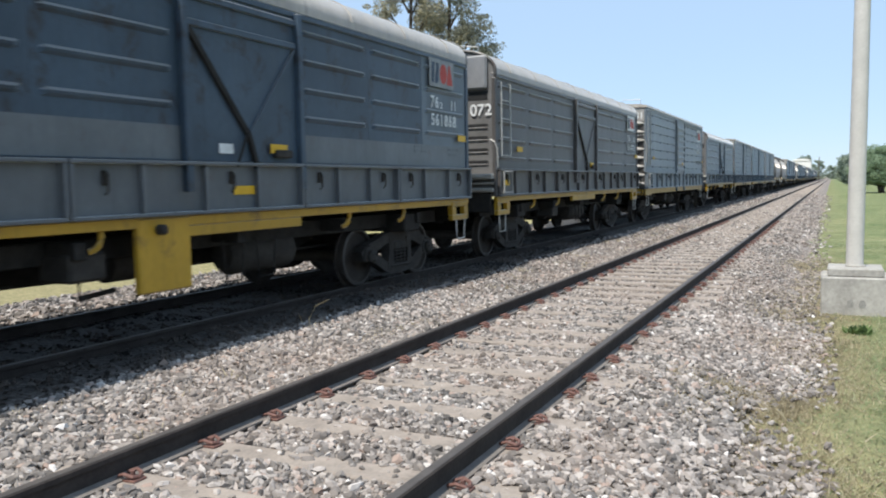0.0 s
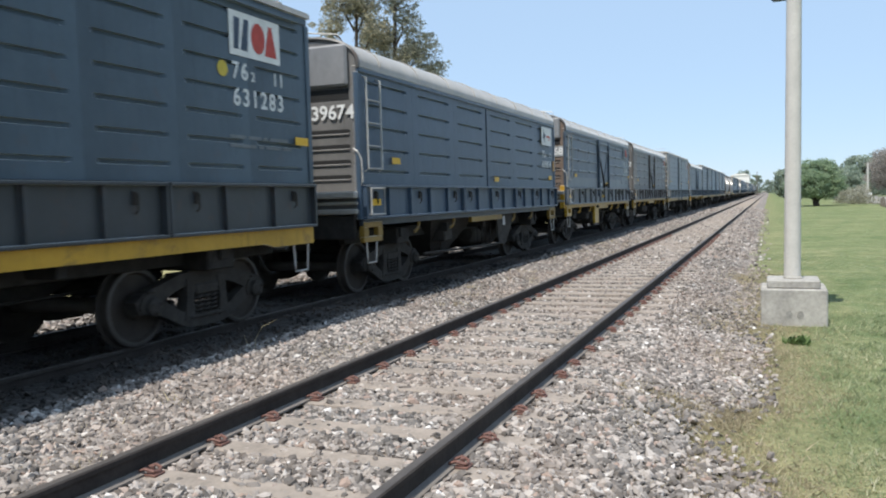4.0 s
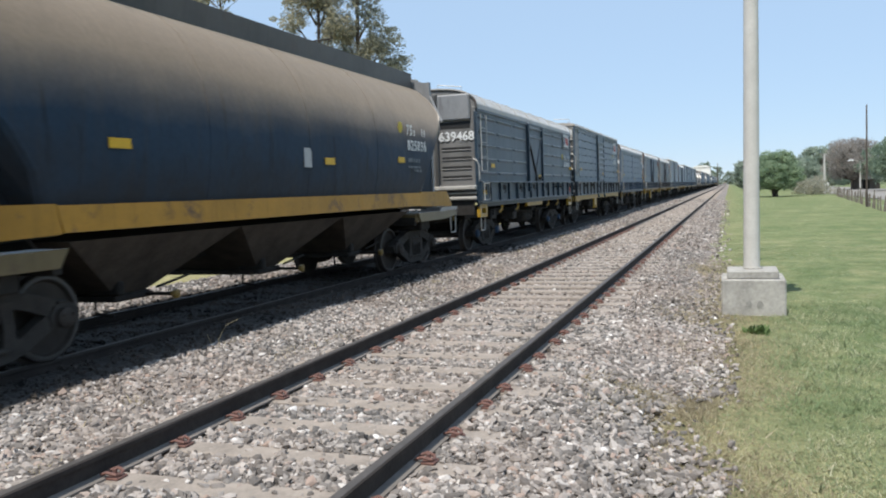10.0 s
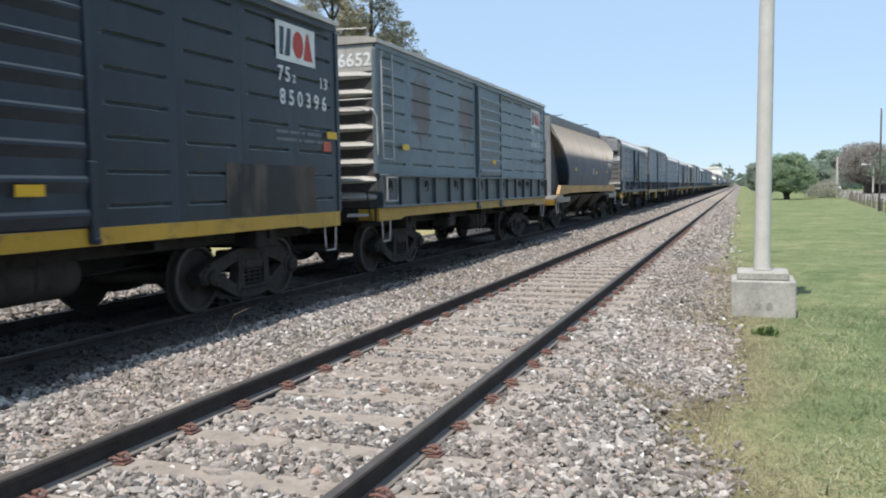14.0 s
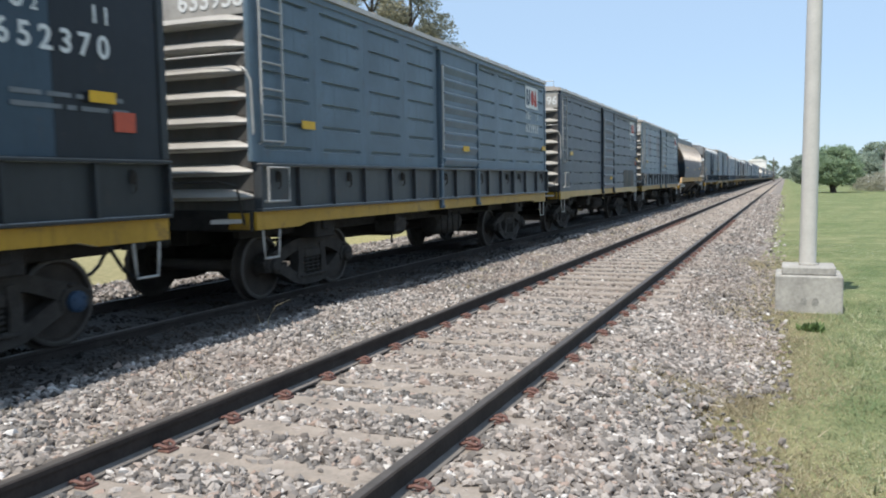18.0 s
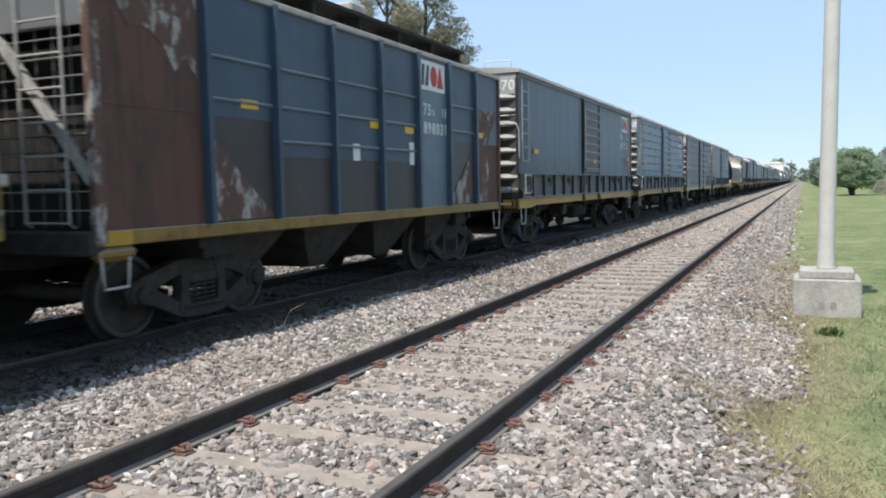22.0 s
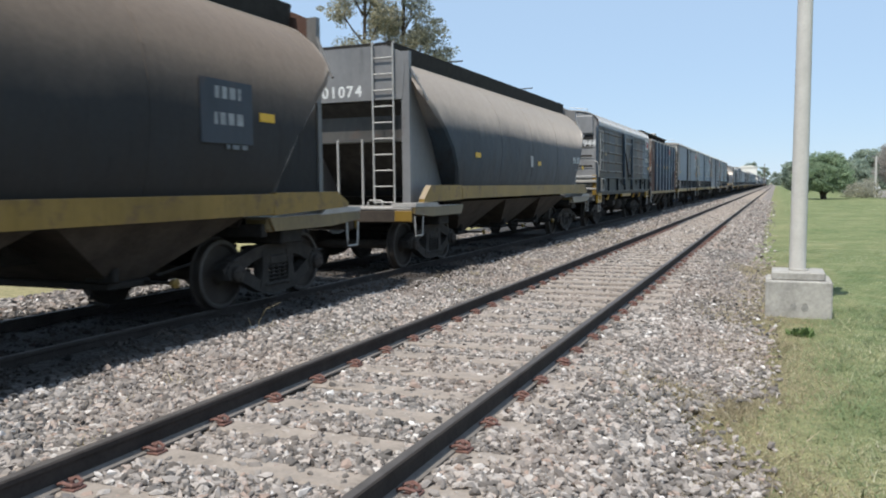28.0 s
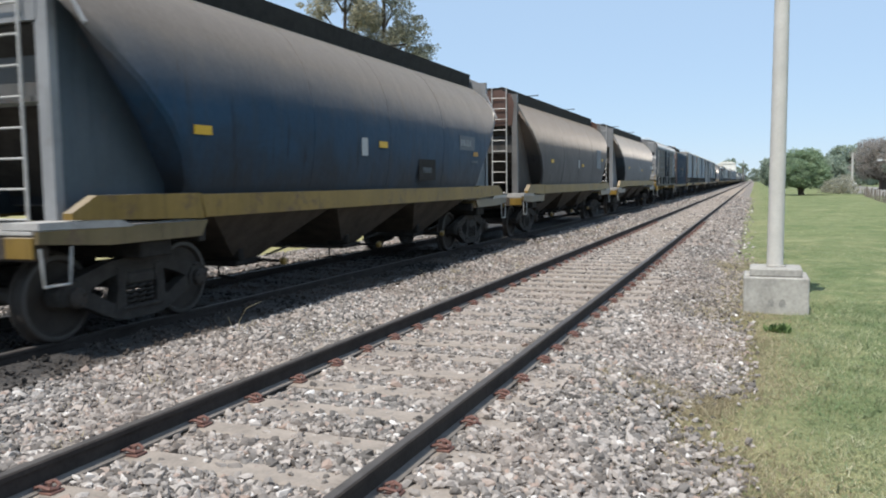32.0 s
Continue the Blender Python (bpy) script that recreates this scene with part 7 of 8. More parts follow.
    for k in range(14):
        part("end_bar", MB().tube([(-1.40 + 0.215 * k, -h + 0.04, 1.15), (-1.40 + 0.215 * k, -h + 0.04, zt - 0.08)], 0.008, 4), M_END_GREY, w)
        part("end_bar", MB().tube([(-1.40, -h + 0.02, 1.3 + 0.17 * k), (1.42, -h + 0.02, 1.3 + 0.17 * k)], 0.008, 4), M_END_GREY, w)
    ladder(w, "end_ladder", (-1.2, -h - 0.05, 1.15), 3.4, 0.42, 0.30, "x", 0.012)
    for k in (-1.5, -0.5, 0.5, 1.5):
        y = k * h * 0.36
        mb = MB().add([(-1.35, y - 0.85, 1.1), (1.35, y - 0.85, 1.1), (1.35, y + 0.85, 1.1), (-1.35, y + 0.85, 1.1), (-1.0, y - 0.2, 0.4), (1.0, y - 0.2, 0.4), (1.0, y + 0.2, 0.4), (-1.0, y + 0.2, 0.4)], [(0, 1, 5, 4), (1, 2, 6, 5), (2, 3, 7, 6), (3, 0, 4, 7), (4, 5, 6, 7), (0, 3, 2, 1)])
        part("discharge_hopper", mb, M_IRON, w, "dark discharge hopper")
    underframe(w, h, near, 1.0, 0.05, True)
    logo(w, X + 0.004, h - 3.62, 3.02, 0.98, 0.47)
    length = lettering(w, X + 0.004, h - 3.50, 2.32, number, 0.26)
    class_code(w, X + 0.004, h - 3.50, 2.62, code, 0.26, length)
    plate(w, "paper_notice", X + 0.002, -0.68, -0.50, 1.83, 2.06, M_WHITE, "small white paper notice")
    plate(w, "paper_notice", X + 0.002, 1.05, 1.2, 1.8, 2.15, M_WHITE, "small white paper notice")
    reflectors(w, X + 0.005, ((-h + 2.0, 2.35), (-0.2, 2.3), (0.9, 2.28), (h - 1.2, 2.35)))
    return w


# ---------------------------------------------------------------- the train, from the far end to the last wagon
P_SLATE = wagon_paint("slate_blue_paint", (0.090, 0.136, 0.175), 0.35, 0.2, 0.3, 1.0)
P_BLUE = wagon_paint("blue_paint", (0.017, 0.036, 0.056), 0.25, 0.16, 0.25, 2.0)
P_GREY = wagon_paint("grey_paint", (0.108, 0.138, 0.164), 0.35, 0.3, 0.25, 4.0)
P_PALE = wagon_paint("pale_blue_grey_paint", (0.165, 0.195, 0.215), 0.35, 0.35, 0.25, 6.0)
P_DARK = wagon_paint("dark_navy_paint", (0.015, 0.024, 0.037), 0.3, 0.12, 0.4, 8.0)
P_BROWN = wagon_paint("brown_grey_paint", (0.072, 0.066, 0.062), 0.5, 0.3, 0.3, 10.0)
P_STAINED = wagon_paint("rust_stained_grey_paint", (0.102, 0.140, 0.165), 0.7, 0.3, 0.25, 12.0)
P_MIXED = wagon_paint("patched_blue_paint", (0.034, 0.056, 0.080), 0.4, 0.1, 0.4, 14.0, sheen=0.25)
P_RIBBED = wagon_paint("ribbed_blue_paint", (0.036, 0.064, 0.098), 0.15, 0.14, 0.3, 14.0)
P_SKIRT = wagon_paint("near_black_navy_paint", (0.011, 0.016, 0.022), 0.3, 0.06, 0.4, 8.0, sheen=0.15, gloss=0.2)
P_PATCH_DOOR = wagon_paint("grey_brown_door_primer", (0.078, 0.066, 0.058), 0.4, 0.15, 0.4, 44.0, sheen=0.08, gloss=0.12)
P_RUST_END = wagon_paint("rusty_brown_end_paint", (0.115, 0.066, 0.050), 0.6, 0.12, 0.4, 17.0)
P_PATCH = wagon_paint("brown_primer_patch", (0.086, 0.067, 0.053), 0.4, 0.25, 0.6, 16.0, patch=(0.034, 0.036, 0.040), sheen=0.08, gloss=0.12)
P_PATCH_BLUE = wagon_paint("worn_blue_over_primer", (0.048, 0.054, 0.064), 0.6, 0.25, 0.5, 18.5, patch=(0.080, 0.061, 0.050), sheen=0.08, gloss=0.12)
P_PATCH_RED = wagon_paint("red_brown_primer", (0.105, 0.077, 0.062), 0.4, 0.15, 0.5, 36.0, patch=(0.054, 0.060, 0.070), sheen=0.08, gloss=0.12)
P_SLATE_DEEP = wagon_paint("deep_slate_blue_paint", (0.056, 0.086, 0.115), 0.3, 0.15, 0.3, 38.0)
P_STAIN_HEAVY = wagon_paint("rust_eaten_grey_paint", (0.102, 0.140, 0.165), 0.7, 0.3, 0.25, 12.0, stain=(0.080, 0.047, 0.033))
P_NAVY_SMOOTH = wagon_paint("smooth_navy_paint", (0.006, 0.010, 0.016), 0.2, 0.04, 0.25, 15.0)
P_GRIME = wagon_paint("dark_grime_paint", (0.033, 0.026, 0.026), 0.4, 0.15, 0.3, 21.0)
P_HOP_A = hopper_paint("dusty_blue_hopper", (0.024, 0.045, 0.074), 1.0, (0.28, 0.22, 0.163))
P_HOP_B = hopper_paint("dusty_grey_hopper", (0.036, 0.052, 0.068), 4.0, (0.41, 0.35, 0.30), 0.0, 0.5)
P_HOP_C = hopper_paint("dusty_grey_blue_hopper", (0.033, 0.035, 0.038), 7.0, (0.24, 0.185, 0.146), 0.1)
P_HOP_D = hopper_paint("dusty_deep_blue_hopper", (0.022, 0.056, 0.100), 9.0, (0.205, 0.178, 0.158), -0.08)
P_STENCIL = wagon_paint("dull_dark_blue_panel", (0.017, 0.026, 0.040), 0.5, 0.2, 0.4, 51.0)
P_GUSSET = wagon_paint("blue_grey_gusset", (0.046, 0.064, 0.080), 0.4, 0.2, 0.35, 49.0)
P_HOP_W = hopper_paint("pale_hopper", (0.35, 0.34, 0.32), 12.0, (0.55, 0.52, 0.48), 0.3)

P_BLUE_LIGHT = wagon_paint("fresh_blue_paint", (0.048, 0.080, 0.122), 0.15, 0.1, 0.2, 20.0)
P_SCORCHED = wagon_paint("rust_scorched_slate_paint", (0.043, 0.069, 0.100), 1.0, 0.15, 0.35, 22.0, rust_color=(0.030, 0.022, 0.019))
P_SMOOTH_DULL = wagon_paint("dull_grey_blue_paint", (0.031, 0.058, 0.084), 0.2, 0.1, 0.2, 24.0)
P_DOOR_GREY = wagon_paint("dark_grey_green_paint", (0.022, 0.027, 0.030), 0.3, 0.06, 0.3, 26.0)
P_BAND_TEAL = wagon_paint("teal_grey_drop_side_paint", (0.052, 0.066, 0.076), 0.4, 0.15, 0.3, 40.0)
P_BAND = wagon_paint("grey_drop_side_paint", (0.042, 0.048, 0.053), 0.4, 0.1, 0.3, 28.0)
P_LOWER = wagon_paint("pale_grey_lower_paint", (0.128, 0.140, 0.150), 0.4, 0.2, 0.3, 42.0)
TRAIN = []


def add(w):
    TRAIN.append(w)
    return w


# wagons far ahead
FAR_KINDS = "bbhbbrbhbbbrbbhbbrb"
u = 122.0
for i, k in enumerate(FAR_KINDS):
    u1 = u + 12.2
    if k == "b":
        add(box_wagon(u, u1, "blue-grey box wagon with corrugated ends far down the train", (P_SLATE, P_GREY, P_PALE, P_SLATE)[i % 4], near=False))
    elif k == "h":
        add(hopper_wagon(u + 0.5, u1 - 0.5, "pale dusty grain hopper wagon far down the train", P_HOP_W, near=False))
    else:
        add(round_wagon(u, u1, "arched-roof covered wagon far down the train", P_GREY, near=False))
    u += 13.5
add(hopper_wagon(108.6, 119.6, "pale dusty grain hopper wagon", P_HOP_W, near=False))
add(hopper_wagon(95.6, 106.0, "pale dusty grain hopper wagon", P_HOP_W, near=False))
add(box_wagon(81.4, 93.4, "pale blue-grey box wagon with corrugated ends", P_PALE, near=False))
add(box_wagon(68.0, 80.0, "slate blue box wagon with corrugated ends", P_SLATE, near=False))
add(box_wagon(55.0, 66.7, "blue-grey box wagon with pale dusty roof", P_GREY, near=False))
add(round_wagon(42.25, 53.9, "grey covered wagon with arched roof", P_GREY, near=False))
add(box_wagon(27.6, 40.45, "pale blue-grey box wagon with corrugated white ends", P_PALE, number="652081", code="76 11"))
add(round_wagon(14.27, 26.2, "grey-black covered wagon with pale arched roof", P_BROWN, number="561072", code="76 11"))
first = add(round_wagon(1.45, 12.95, "slate blue covered wagon, paler lower sides, yellow corner hoops", P_SCORCHED, panel_mats={5: P_GREY}, end=M_END_BROWN, lower=P_LOWER, number="561868", code="76 11", patch=P_LOWER, hanger=-1.55, corner=M_YELLOW))
plate(first, "paper_notice", 1.525, -0.45, -0.24, 1.80, 1.90, M_WHITE, "small white paper by the door")
plate(first, "reflector", 1.525, -0.25, 0.08, 1.38, 1.47, M_REFLECT, "scuffed amber reflective plate")
add(round_wagon(-11.55, 0.07, "blue covered wagon with hoppers under the floor", P_BLUE_LIGHT, number="639674", code="752 11", hoop=M_YELLOW_DULL, sill=P_DARK, hoppers=True, door=False, rise=-0.12))
slate = add(box_wagon(-25.47, -12.95, "slate blue box wagon with corrugated pale ends and yellow sill", P_SLATE_DEEP, lower=P_BAND, number="631283", code="762 11", hanger=-1.75))
part("painted_dot", MB().lathe([(1.505, 0.09), (1.510, 0.09), (1.511, 0.01)], "x", (0, 4.48, 2.98), 16), M_DOT, slate, "round yellow painted dot")
add(round_wagon(-38.25, -26.4, "deep blue covered wagon with grey ribbed end and yellow hoops", P_BLUE, sill=P_DARK, cap=CAP_BLUE, dot=True, number="639468", code="762 17"))
add(hopper_wagon(-52.68, -40.4, "grain hopper wagon, dusty brown over dark blue", P_HOP_A, sill=M_SILL_ORANGE, end=M_END_LIGHT, coaming=M_COAMING, gusset=P_HOP_A, lift=0.03, number="825836", code="752 11"))
add(box_wagon(-66.95, -54.95, "weathered grey-blue box wagon with brown rust stains", P_STAINED, lower=P_BAND_TEAL, panel_mats={1: P_STAIN_HEAVY, 3: P_STAIN_HEAVY}, number="656652", code="76 11", end_mark=M_BLACK))
navy = add(box_wagon(-80.44, -68.33, "dark navy box wagon with plain lower side", P_DARK, number="850396", code="752 13", band=False, spacing=1.42))
plate(navy, "repainted_patch", 1.501, 3.25, 5.35, 1.17, 1.80, P_PATCH, "smooth brown-grey repainted patch", 0.004)
plate(navy, "red_plate", 1.507, 5.60, 5.82, 2.02, 2.16, M_RED, "small faded red plate")
add(box_wagon(-94.06, -81.93, "slate blue box wagon with drop side and yellow sill", P_SLATE, lower=P_BAND, number="633958", code="762 11"))
smooth = add(box_wagon(-107.86, -95.5, "smooth-sided navy box wagon with louvred door", P_DOOR_GREY, cap=CAP_BLUE, panel_mats={0: P_SMOOTH_DULL, 1: P_SMOOTH_DULL, 2: P_SMOOTH_DULL, 3: P_SMOOTH_DULL, 4: P_SMOOTH_DULL, 5: P_SMOOTH_DULL, 6: P_SMOOTH_DULL, 7: P_NAVY_SMOOTH}, number="652370", code="76 11", smooth_side=True, spacing=1.3, text_y=1.84, plate_y=0.95))
plate(smooth, "red_plate", 1.507, 5.55, 5.80, 1.96, 2.14, M_RED, "small faded red plate")
add(ribbed_hopper(-119.22, -109.07, "rust-streaked blue hopper wagon with vertical ribs", P_RIBBED, M_RUST, P_GRIME, pale=P_SLATE, number="898031", code="752 18"))
patched = add(round_wagon(-131.88, -120.25, "blue and brown patched covered wagon with arched roof", P_MIXED, sill=P_SKIRT, lower=P_SKIRT, panel_mats={0: P_PATCH, 1: P_PATCH_BLUE, 2: P_PATCH, 3: P_PATCH, 4: P_PATCH_RED}, corner=M_YELLOW_DULL, rise=0.08, end=M_END_LIGHT, door_paint=P_PATCH_DOOR, old_end=True, mark_rise=0.42, pitch=1.7, number="603944", code="76 11"))
for y in (-4.42, -1.95, 0.35, 2.6, 4.7):
    lettering(patched, 1.530, y, 1.38, "B", 0.21, mat=M_LOGO_WORN)
add(hopper_wagon(-146.33, -133.68, "grey grain hopper wagon coated in pale dust", P_HOP_B, end=M_END_MID, number="901074"))
add(hopper_wagon(-161.85, -149.28, "grain hopper wagon, brown dust over dark grey, rusty upper end", P_HOP_C, top_end=P_RUST_END, gusset=P_HOP_C, end_text="80692", sprouts=True, stencil=2.95, lift=-0.08))
add(hopper_wagon(-177.2, -164.43, "grain hopper wagon, brown dust over deep blue", P_HOP_D, placard=True, shift=-0.85, gusset=P_GUSSET, end=M_END_LIGHT, lift=-0.08))


# ---------------------------------------------------------------- beside the line
def lamp_post():
    x, y = 2.13, 11.97
    th = thing("line_side_post", pose(x, y, GROUND_Z), "tall pale concrete post on a square concrete block", "post")
    part("base_block", MB().box(-0.41, 0.41, -0.40, 0.42, -0.12, 0.52, 0.018), M_CONC, th, "weathered grey concrete block")
    for dx in (-0.06, 0.08):
        part("dark_smudge", MB().prism([(dx - 0.045, 0.15), (dx - 0.02, 0.12), (dx + 0.03, 0.13), (dx + 0.045, 0.18), (dx + 0.02, 0.23), (dx - 0.03, 0.22)], -0.402, -0.399), M_SMUDGE, th, "dark smudge on the block")
    part("base_cap", MB().box(-0.335, 0.325, -0.33, 0.33, 0.52, 0.63, 0.015), M_CONC, th)
    part("shaft", MB().lathe([(0.62, 0.108), (2.0, 0.104), (4.2, 0.096), (6.4, 0.088)], "z", seg=24), M_CONC_LIGHT, th, "smooth pale tapered shaft", True, pose(-0.016, 0, 0, 0, 0.4, 0))
    part("shaft_collar", MB().lathe([(0.63, 0.125), (0.645, 0.125), (0.655, 0.11)], "z", seg=24), M_CONC, th)
    part("service_box", MB().box(-0.29, 0.30, 0.10, 0.30, 4.42, 5.1, 0.05), M_SIGNBOX, th, "dark blue-grey metal box on the post")
    part("box_strap", MB().box(-0.12, 0.12, -0.105, 0.12, 4.5, 4.56).box(-0.12, 0.12, -0.105, 0.12, 4.92, 4.98), M_IRON, th)


lamp_post()


def leaf_patch(rs, centre, radius, count, size, flat=1.0):
    c = np.array(centre)
    d = rs.normal(size=(count, 3))
    d /= np.linalg.norm(d, axis=1, keepdims=True)
    p = c + d * radius * rs.uniform(0.35, 1.0, (count, 1)) ** 0.6 * np.array([1, 1, flat])
    a, b = rs.normal(size=(count, 3)), rs.normal(size=(count, 3))
    a /= np.linalg.norm(a, axis=1, keepdims=True)
    b -= (b * a).sum(1, keepdims=True) * a
    b /= np.linalg.norm(b, axis=1, keepdims=True)
    s = size * np.exp(rs.normal(0, 0.3, (count, 1)))
    return np.stack([p - a * s, p + b * s * 0.4, p + a * s, p - b * s * 0.4], 1)


def tree(x, y, height, spread_, trunk_h, leaf, seed, label, clumps=40, per=90, size=0.16, clump_r=0.9, flat=0.75, trunk_r=0.25, name="tree", low=None, ground=GROUND_Z, top_taper=0.4, stems=1):
    rs = np.random.RandomState(seed)
    th = thing(name, pose(x, y, ground), label, "tree")
    trunk = MB()
    lean = rs.uniform(-0.05, 0.05, 2) * height
    trunk.tube([(0, 0, -0.2), (0, 0, 0.3), (lean[0] * 0.3, lean[1] * 0.3, trunk_h * 0.6), (lean[0] * 0.6, lean[1] * 0.6, trunk_h * 1.2), (lean[0], lean[1], height * 0.82)], [trunk_r * 1.35, trunk_r, trunk_r * 0.85, trunk_r * 0.6, trunk_r * 0.12], 9)
    for k in range(stems - 1):
        a = 2.1 * k + 0.6
        trunk.tube([(0.1 * math.cos(a), 0.1 * math.sin(a), -0.1), (0.35 * math.cos(a), 0.35 * math.sin(a), trunk_h * 0.9), (1.1 * math.cos(a), 1.1 * math.sin(a), trunk_h * 2.0)], [trunk_r * 0.8, trunk_r * 0.55, trunk_r * 0.3], 7)
    quads = []
    low = trunk_h if low is None else low
    for k in range(clumps):
        t = rs.rand()
        z = low + (height - low) * t
        env = spread_ * (1 - (1 - top_taper) * max(0.0, (t - 0.45) / 0.55) ** 1.6) * (0.55 + 0.45 * min(1, t / 0.25))
        ang, rad = rs.uniform(0, 2 * math.pi), env * rs.rand() ** 0.55
        c = (math.cos(ang) * rad + lean[0] * t, math.sin(ang) * rad + lean[1] * t, z)
        start = (lean[0] * t * 0.7, lean[1] * t * 0.7, max(trunk_h * 0.7, z - rad * 0.75 - 0.4))
        mid = [(a + b) / 2 + rs.uniform(-0.12, 0.12) * rad for a, b in zip(start, c)]
        if k % 2 == 0:
            trunk.tube([start, mid, c], [trunk_r * 0.32, trunk_r * 0.2, trunk_r * 0.06], 5)
        quads.append(leaf_patch(rs, c, clump_r * rs.uniform(0.6, 1.25), per, size, flat))
    part("trunk", trunk, M_BARK, th, "grey-brown trunk and limbs", True)
    quad_soup("crown", np.concatenate(quads), leaf, th, "uneven leafy crown")
    return th


def gum_tree(x, y, height, trunk_r, seed, label, lobes, twigs=0):
    """A tall gum: a forked trunk, long rising limbs and leaf lobes (across, height, radius, clumps, material)."""
    rs = np.random.RandomState(seed)
    th = thing("eucalyptus_tree", pose(x, y, GROUND_Z), label, "tree")
    trunk = MB().tube([(0, 0, -0.2), (0, 0, 0.4), (0.1, 0.1, height * 0.3), (-0.05, 0.2, height * 0.55), (0.15, 0.1, height * 0.78), (0.1, 0.0, height)], [trunk_r * 1.4, trunk_r, trunk_r * 0.85, trunk_r * 0.65, trunk_r * 0.4, trunk_r * 0.06], 9)
    for across, z, radius, clumps, leaf in lobes:
        quads = []
        hub = np.array([across * 0.9, across * 0.43 + rs.uniform(-0.6, 0.6), z])
        fork = np.array([0.0, 0.1, max(height * 0.3, z - abs(across) * 0.9 - radius)])
        bend = fork + (hub - fork) * 0.55 + np.array([0, 0, -0.12 * abs(across)])
        trunk.tube([tuple(fork), tuple(bend), tuple(hub)], [trunk_r * 0.34, trunk_r * 0.25, trunk_r * 0.14], 6)
        for k in range(clumps):
            d = rs.normal(size=3)
            d *= radius * rs.uniform(0.3, 1.0) ** 0.6 / np.linalg.norm(d) * np.array([1, 1, 0.85])
            c = hub + d
            trunk.tube([tuple(bend + (hub - bend) * rs.uniform(0.3, 1.0)), tuple(hub + d * 0.5 - np.array([0, 0, 0.15])), tuple(c)], [trunk_r * 0.10, trunk_r * 0.06, trunk_r * 0.025], 4)
            quads.append(leaf_patch(rs, c, rs.uniform(0.35, 0.95), 130, 0.07, 0.7))
            quads.append(leaf_patch(rs, c + rs.normal(0, 0.35, 3), rs.uniform(0.2, 0.45), 60, 0.07, 0.6))
        quad_soup("crown", np.concatenate(quads), leaf, th, "uneven leafy lobe of the crown")
    for k in range(twigs):
        a = rs.uniform(0, 2 * math.pi)
        o = np.array([0.0, 0.0, height * rs.uniform(0.68, 0.9)])
        d = np.array([math.cos(a), math.sin(a), rs.uniform(0.4, 0.9)]) * rs.uniform(1.2, 2.6)
        trunk.tube([tuple(o), tuple(o + d * 0.5 + rs.normal(0, 0.15, 3)), tuple(o + d)], [0.035, 0.02, 0.006], 4)
    part("trunk", trunk, M_BARK, th, "grey-brown trunk and bare limbs", True)


gum_tree(-17.4, 41.0, 17.0, 0.19, 31, "tall eucalyptus with dark thin foliage and gaps",
         ((0.3, 13.2, 1.1, 13, M_LEAF_E), (0.9, 11.7, 0.7, 7, M_LEAF_E), (-0.9, 11.0, 1.0, 18, M_LEAF_A), (1.5, 10.0, 1.0, 18, M_LEAF_E), (0.3, 9.7, 0.9, 16, M_LEAF_A), (2.0, 8.7, 0.8, 13, M_LEAF_E), (-0.8, 15.2, 1.2, 16, M_LEAF_E), (-1.0, 8.6, 1.2, 16, M_LEAF_A)), 9)
gum_tree(-19.2, 39.8, 15.6, 0.18, 32, "tall eucalyptus with pale olive foliage behind the train",
         ((0.5, 12.3, 1.1, 22, M_LEAF_A), (-0.7, 12.7, 0.9, 15, M_LEAF_A), (0.2, 14.2, 1.2, 18, M_LEAF_A), (-1.0, 11.2, 0.6, 8, M_LEAF_A), (1.2, 11.0, 0.8, 12, M_LEAF_A), (-0.6, 9.2, 0.9, 10, M_LEAF_A)), 6)
gum_tree(-18.6, 27.2, 12.8, 0.2, 33, "eucalyptus with dense olive foliage behind the train",
         ((0.2, 9.7, 1.2, 24, M_LEAF_A), (-1.1, 10.2, 1.0, 18, M_LEAF_E), (1.0, 10.4, 0.8, 14, M_LEAF_A), (0.0, 11.5, 1.1, 18, M_LEAF_E)), 5)
gum_tree(-24.4, 38.4, 17.5, 0.11, 30, "bare eucalyptus with thin dark twigs", ((0.0, 16.4, 1.2, 4, M_LEAF_E),), 26)
tree(6.6, 97, 4.6, 2.9, 0.9, M_LEAF_B, 34, "bushy round green tree on the grass", 150, 240, 0.10, 0.8, 0.75, 0.26, "bushy_tree", 1.25, stems=4)
tree(18.6, 130, 7.0, 4.0, 2.0, M_LEAF_C, 35, "large bare-twigged brown tree by the road", 190, 200, 0.09, 0.9, 0.8, 0.3, "bare_tree", 2.0, top_taper=0.55)
tree(21.4, 112, 6.2, 4.3, 2.0, M_LEAF_F, 36, "dense dark green tree by the road", 110, 150, 0.15, 1.1, 0.8, 0.3, "roadside_tree", 1.5)
tree(29.0, 112, 7.0, 4.6, 2.2, M_LEAF_F, 37, "dense dark green tree by the road", 110, 150, 0.15, 1.1, 0.8, 0.3, "roadside_tree", 1.5)
tree(5.2, 205, 6.0, 2.6, 2.0, M_LEAF_D, 38, "dark tree close to the line in the distance", 60, 90, 0.3, 1.2, 0.8, 0.3, "far_tree", 0.8)
tree(9.0, 225, 7.5, 4.0, 2.0, M_LEAF_D, 39, "dark tree in the distance", 60, 90, 0.3, 1.3, 0.8, 0.3, "far_tree", 0.8)
